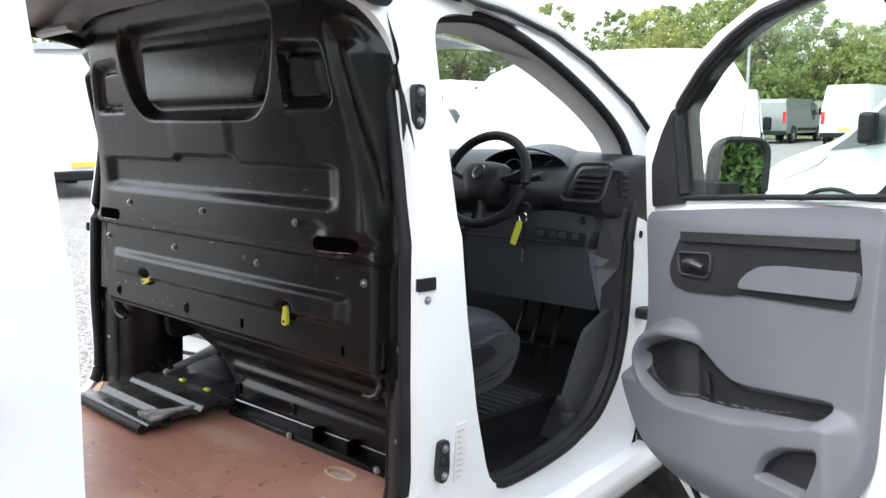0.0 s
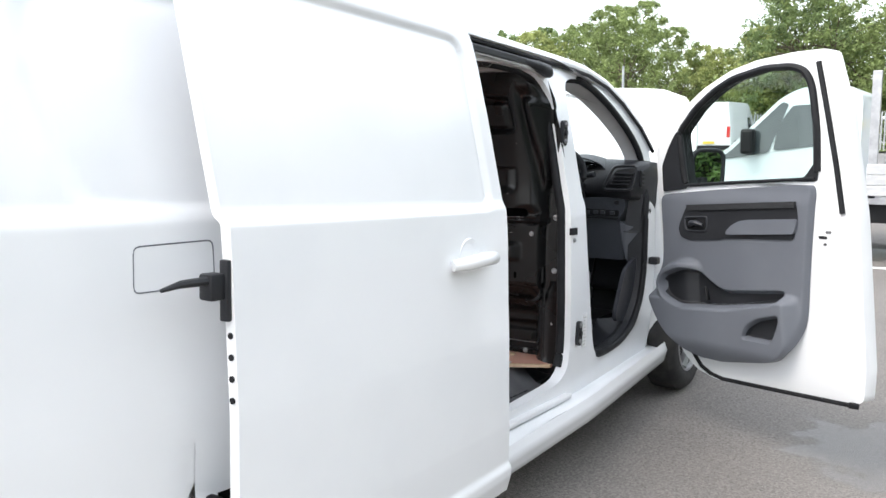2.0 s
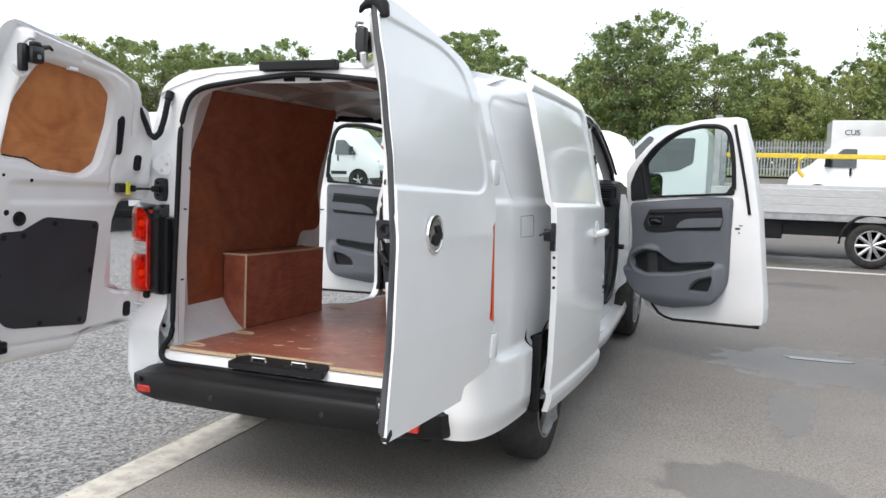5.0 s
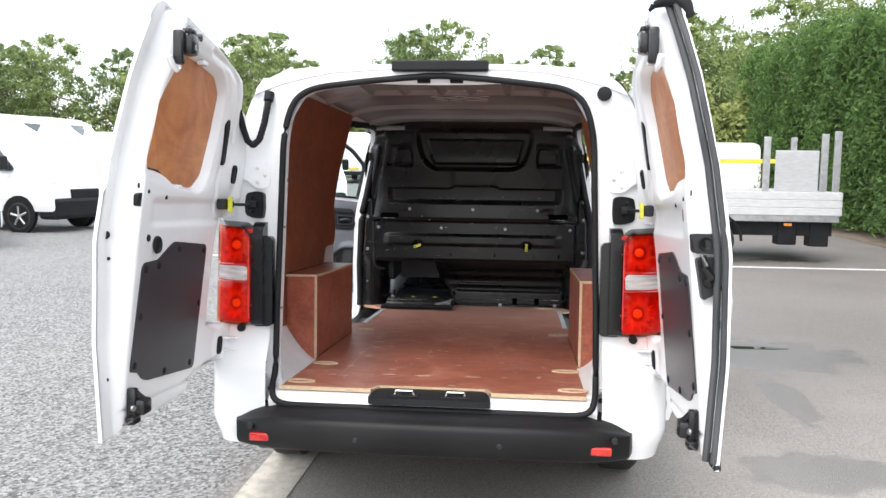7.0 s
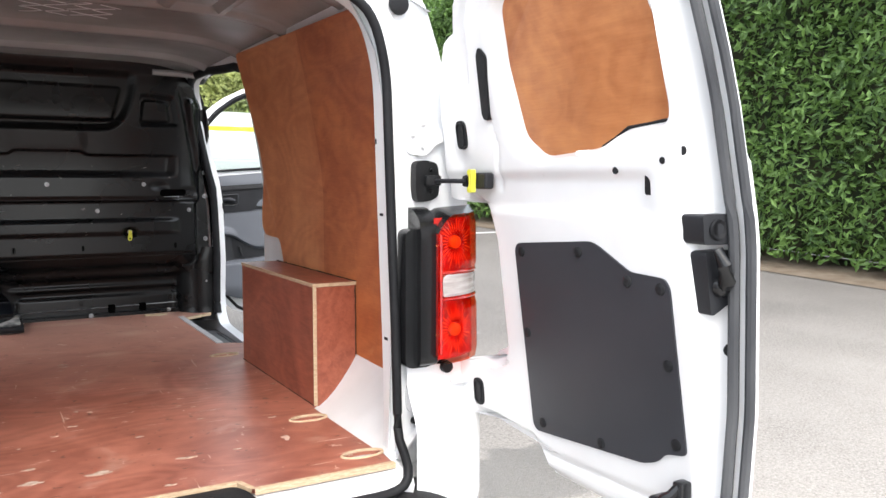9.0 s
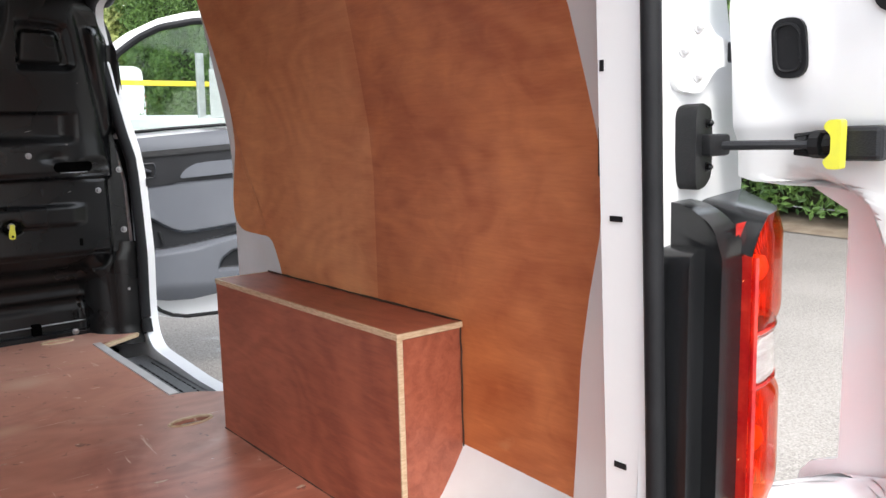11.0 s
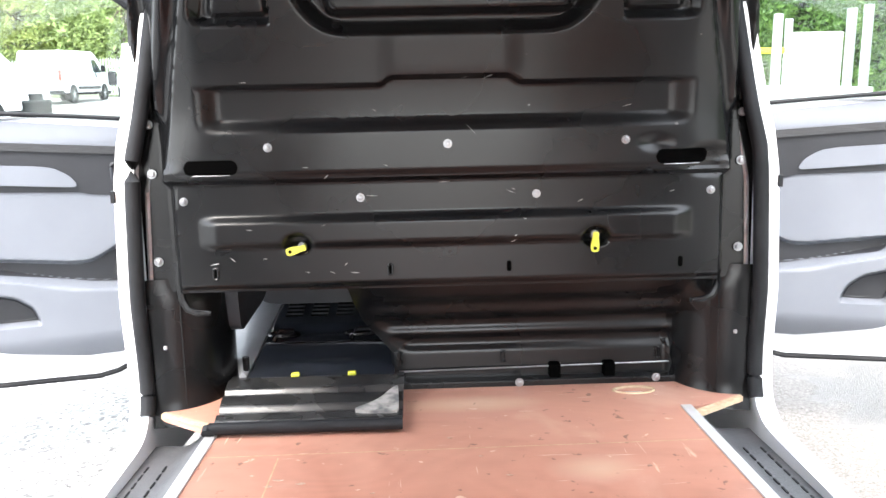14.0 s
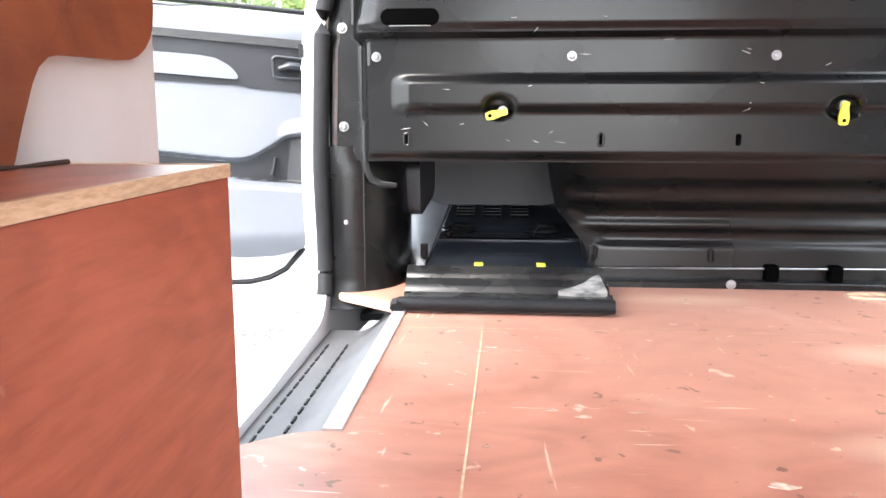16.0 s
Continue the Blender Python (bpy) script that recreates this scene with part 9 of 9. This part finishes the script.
def tree(seed, h, r, material, label, at):
    rng = np.random.default_rng(seed)
    t = thing("tree", label, "tree", "trees behind the yard", at=at)
    bm = bmesh.new()
    lean = rng.uniform(-0.2, 0.2, 2)
    trunk = [(lean[0] * k / 5, lean[1] * k / 5, h * 0.6 * k / 5) for k in range(6)]
    tube(bm, trunk, [0.20, 0.17, 0.15, 0.12, 0.10, 0.07], 8)
    blobs = []
    for k in range(120):
        d = rng.normal(size=3)
        d /= np.linalg.norm(d)
        f = rng.uniform(0.25, 1.0) ** 0.45
        lump = 1 + 0.16 * math.sin(3 * math.atan2(d[1], d[0]) + seed) + 0.12 * math.sin(5 * d[2] + seed)
        c = np.array([r * f * lump * d[0], r * f * lump * d[1], h * (0.53 + 0.44 * f * lump * d[2])])
        blobs.append((c, r * rng.uniform(0.10, 0.24)))
        if k % 3 == 0:
            s = trunk[2 + k % 4]
            tube(bm, [s, tuple((np.array(s) + c) / 2 + [0, 0, 0.15]), tuple(c)], [0.05, 0.03, 0.012], 4)
    # thin leading shoots break the outline
    for k in range(26):
        a, rr_ = rng.uniform(0, 2 * math.pi), r * rng.uniform(0.0, 0.9)
        blobs.append((np.array([rr_ * math.cos(a), rr_ * math.sin(a), h * (0.53 + 0.47 * math.sqrt(1 - (rr_ / r) ** 2)) + rng.uniform(-0.1, 0.45)]), r * rng.uniform(0.05, 0.10)))
    part("trunk", bm, BARK, t)
    cs, ns = [], []
    for c, br in blobs:
        k = 98
        d = rng.normal(size=(k, 3))
        d /= np.linalg.norm(d, axis=1, keepdims=True)
        rr = br * np.abs(rng.normal(size=(k, 1))) * 0.85 + 0.05
        cs.append(c + d * rr * [1, 1, 0.8])
        ns.append(d + [0, 0, 0.4])
    leaves("crown", np.concatenate(cs), np.concatenate(ns), 0.082, rng, material, t)
    return t


kinds = [tree(11, 8.8, 3.2, LEAF_A, "broad green tree in full leaf behind the yard", place(-32, 50, 0)),
         tree(12, 8.2, 3.0, LEAF_B, "dark green leafy tree behind the yard", place(-27.5, 52, 40)),
         tree(13, 7.7, 3.0, LEAF_C, "yellow-green bushy tree behind the yard", place(-23.5, 50, 90)),
         tree(14, 9.3, 2.8, LEAF_A, "tall airy green tree behind the yard", place(-19.5, 53, 10))]
tree(15, 5.4, 2.4, leaf_mat("red_brown_leaves", (0.10, 0.055, 0.030), (0.34, 0.20, 0.11)), "low bushy tree with red-brown leaves", place(-36.5, 36.5, 0))
random.seed(21)
spots = [(x + random.uniform(-1.0, 1.0), 50 + random.uniform(-1.5, 2)) for x in np.arange(-17, 36, 2.6)]
spots += [(x + random.uniform(-1.0, 1.0), 55 + random.uniform(-1, 3)) for x in np.arange(-30, 40, 2.9)]
spots += [(-35 - k * 2.7 + random.uniform(-1, 1), 48.5 - 1.6 * k + random.uniform(-1, 3)) for k in range(18)]
spots += [(-38 - k * 3.0 + random.uniform(-1, 1), 54 - 1.7 * k + random.uniform(-1, 3)) for k in range(14)]
spots += [(13 + k * 2.6 + random.uniform(-0.6, 0.6), 38 - k * 1.2 + random.uniform(-2, 2)) for k in range(8)]
for k, (x, y) in enumerate(spots):
    o = kinds[(k * 7 + k // 3) % 4]
    z = random.uniform(0.86, 1.08) * (0.84 if -16 < x < 10 else 1.04)
    if abs(x + 5.5) < 1.3 and y < 53:
        z = 1.08
    c = copy_thing(o, place(x, y, random.uniform(0, 360)) @ Matrix.Scale(z, 4))
# low shrubs that close the gaps under the crowns
rng = np.random.default_rng(31)
k = 42000
u = rng.uniform(0, 1, k)
px = np.where(u < 0.62, -34 + 70 * u / 0.62, -34 - 44 * (u - 0.62) / 0.38)
py = np.where(u < 0.62, 49.5, 49.5 - 26 * (u - 0.62) / 0.38) + rng.uniform(-1.0, 2.5, k)
pz = 0.7 + rng.uniform(0, 1, k) ** 0.8 * (3.9 + 0.9 * np.sin(px * 0.55) + 0.7 * np.sin(px * 1.7 + 1))
shrub = leaves("shrubbery", np.stack([px, py, pz], 1), np.tile([0.0, -0.7, 0.6], (k, 1)), 0.15, rng, LEAF_A)
tagged(shrub, "dense dark green shrubs under the trees", "shrubs", kind="stuff")
# tall conifer hedge
rng = np.random.default_rng(32)
k = 200000
hx0 = lambda y: 8.55 - 0.10 * (y - 6.8) * (y < 12) - 0.52 * (y >= 12)
hy = rng.uniform(-14, 27, k)
hz = rng.uniform(0.15, 5.6, k)
top = 4.55 + 0.7 * np.clip((hy - 15) / 5, 0, 1) + 0.35 * np.sin(hy * 1.3) + 0.25 * np.sin(hy * 3.1)
hz = np.minimum(hz, top + rng.uniform(-0.5, 0.15, k))
face = rng.uniform(0, 1, k) < 0.8
hx = np.array([hx0(v) for v in hy]) + np.where(face, 0.25 * rng.normal(size=k) * 0.6 + 0.16 * np.sin(hy * 2.1) * np.sin(hz * 1.9) + 0.11 * np.sin(hy * 5.3 + 1.7 * np.sin(hz * 2.2)) * np.sin(hz * 4.7 + hy), rng.uniform(0.2, 2.0, k))
hz = np.where(face, hz, top + rng.uniform(-0.4, 0.1, k))
hedge = leaves("hedge", np.stack([hx, hy, hz], 1), np.tile([-0.8, 0.0, 0.5], (k, 1)), 0.040, rng, LEAF_H, None, 1.6)
tagged(hedge, "tall dense green conifer hedge along the yard", "hedge", kind="stuff")
# dark sheet behind the leaves, painted in for the hedge's inner shade
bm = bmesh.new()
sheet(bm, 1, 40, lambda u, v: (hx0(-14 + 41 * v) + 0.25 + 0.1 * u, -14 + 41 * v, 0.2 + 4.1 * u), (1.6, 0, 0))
core = part("hedge_core", bm, mat("hedge_shade", (0.012, 0.022, 0.008), 0.95, col2=(0.03, 0.03, 0.012), scale=6), hedge, "dark core painted in for the shade between leaves")
rng = np.random.default_rng(33)
k = 16000
fx_ = rng.uniform(5.9, 8.4, k)
fz_ = 0.4 + rng.uniform(0, 1, k) ** 0.8 * (3.5 + 0.4 * np.sin(fx_ * 4.2) + 0.25 * np.sin(fx_ * 9.0))
far = leaves("hedge", np.stack([fx_, 26 + 0.55 * rng.normal(size=k) * (1.15 - fz_ / 5), fz_], 1), np.tile([0.0, -0.7, 0.5], (k, 1)), 0.075, rng, LEAF_C)
# dark box that stands in for shade inside the lower hedge
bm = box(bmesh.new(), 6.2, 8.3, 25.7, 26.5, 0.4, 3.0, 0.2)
part("hedge_core", bm, bpy.data.materials["hedge_shade"], far, "dark core painted in for the shade between leaves")
tagged(far, "lower bright green clipped hedge farther off", "hedge", kind="stuff")
# soil strip and kerb under the hedge
SOIL = mat("bare_soil", (0.13, 0.095, 0.065), 0.95, col2=(0.19, 0.15, 0.11), scale=5, bump=0.8, bscale=25)
bm = bmesh.new()
sheet(bm, 3, 40, lambda u, v: (hx0(-14 + 41 * v) - 0.55 + 1.4 * u, -14 + 41 * v, 0.01 + 0.10 * u))
tagged(part("soil_bed", bm, SOIL, None), "bare brown soil strip under the hedge", "soil", kind="structure")
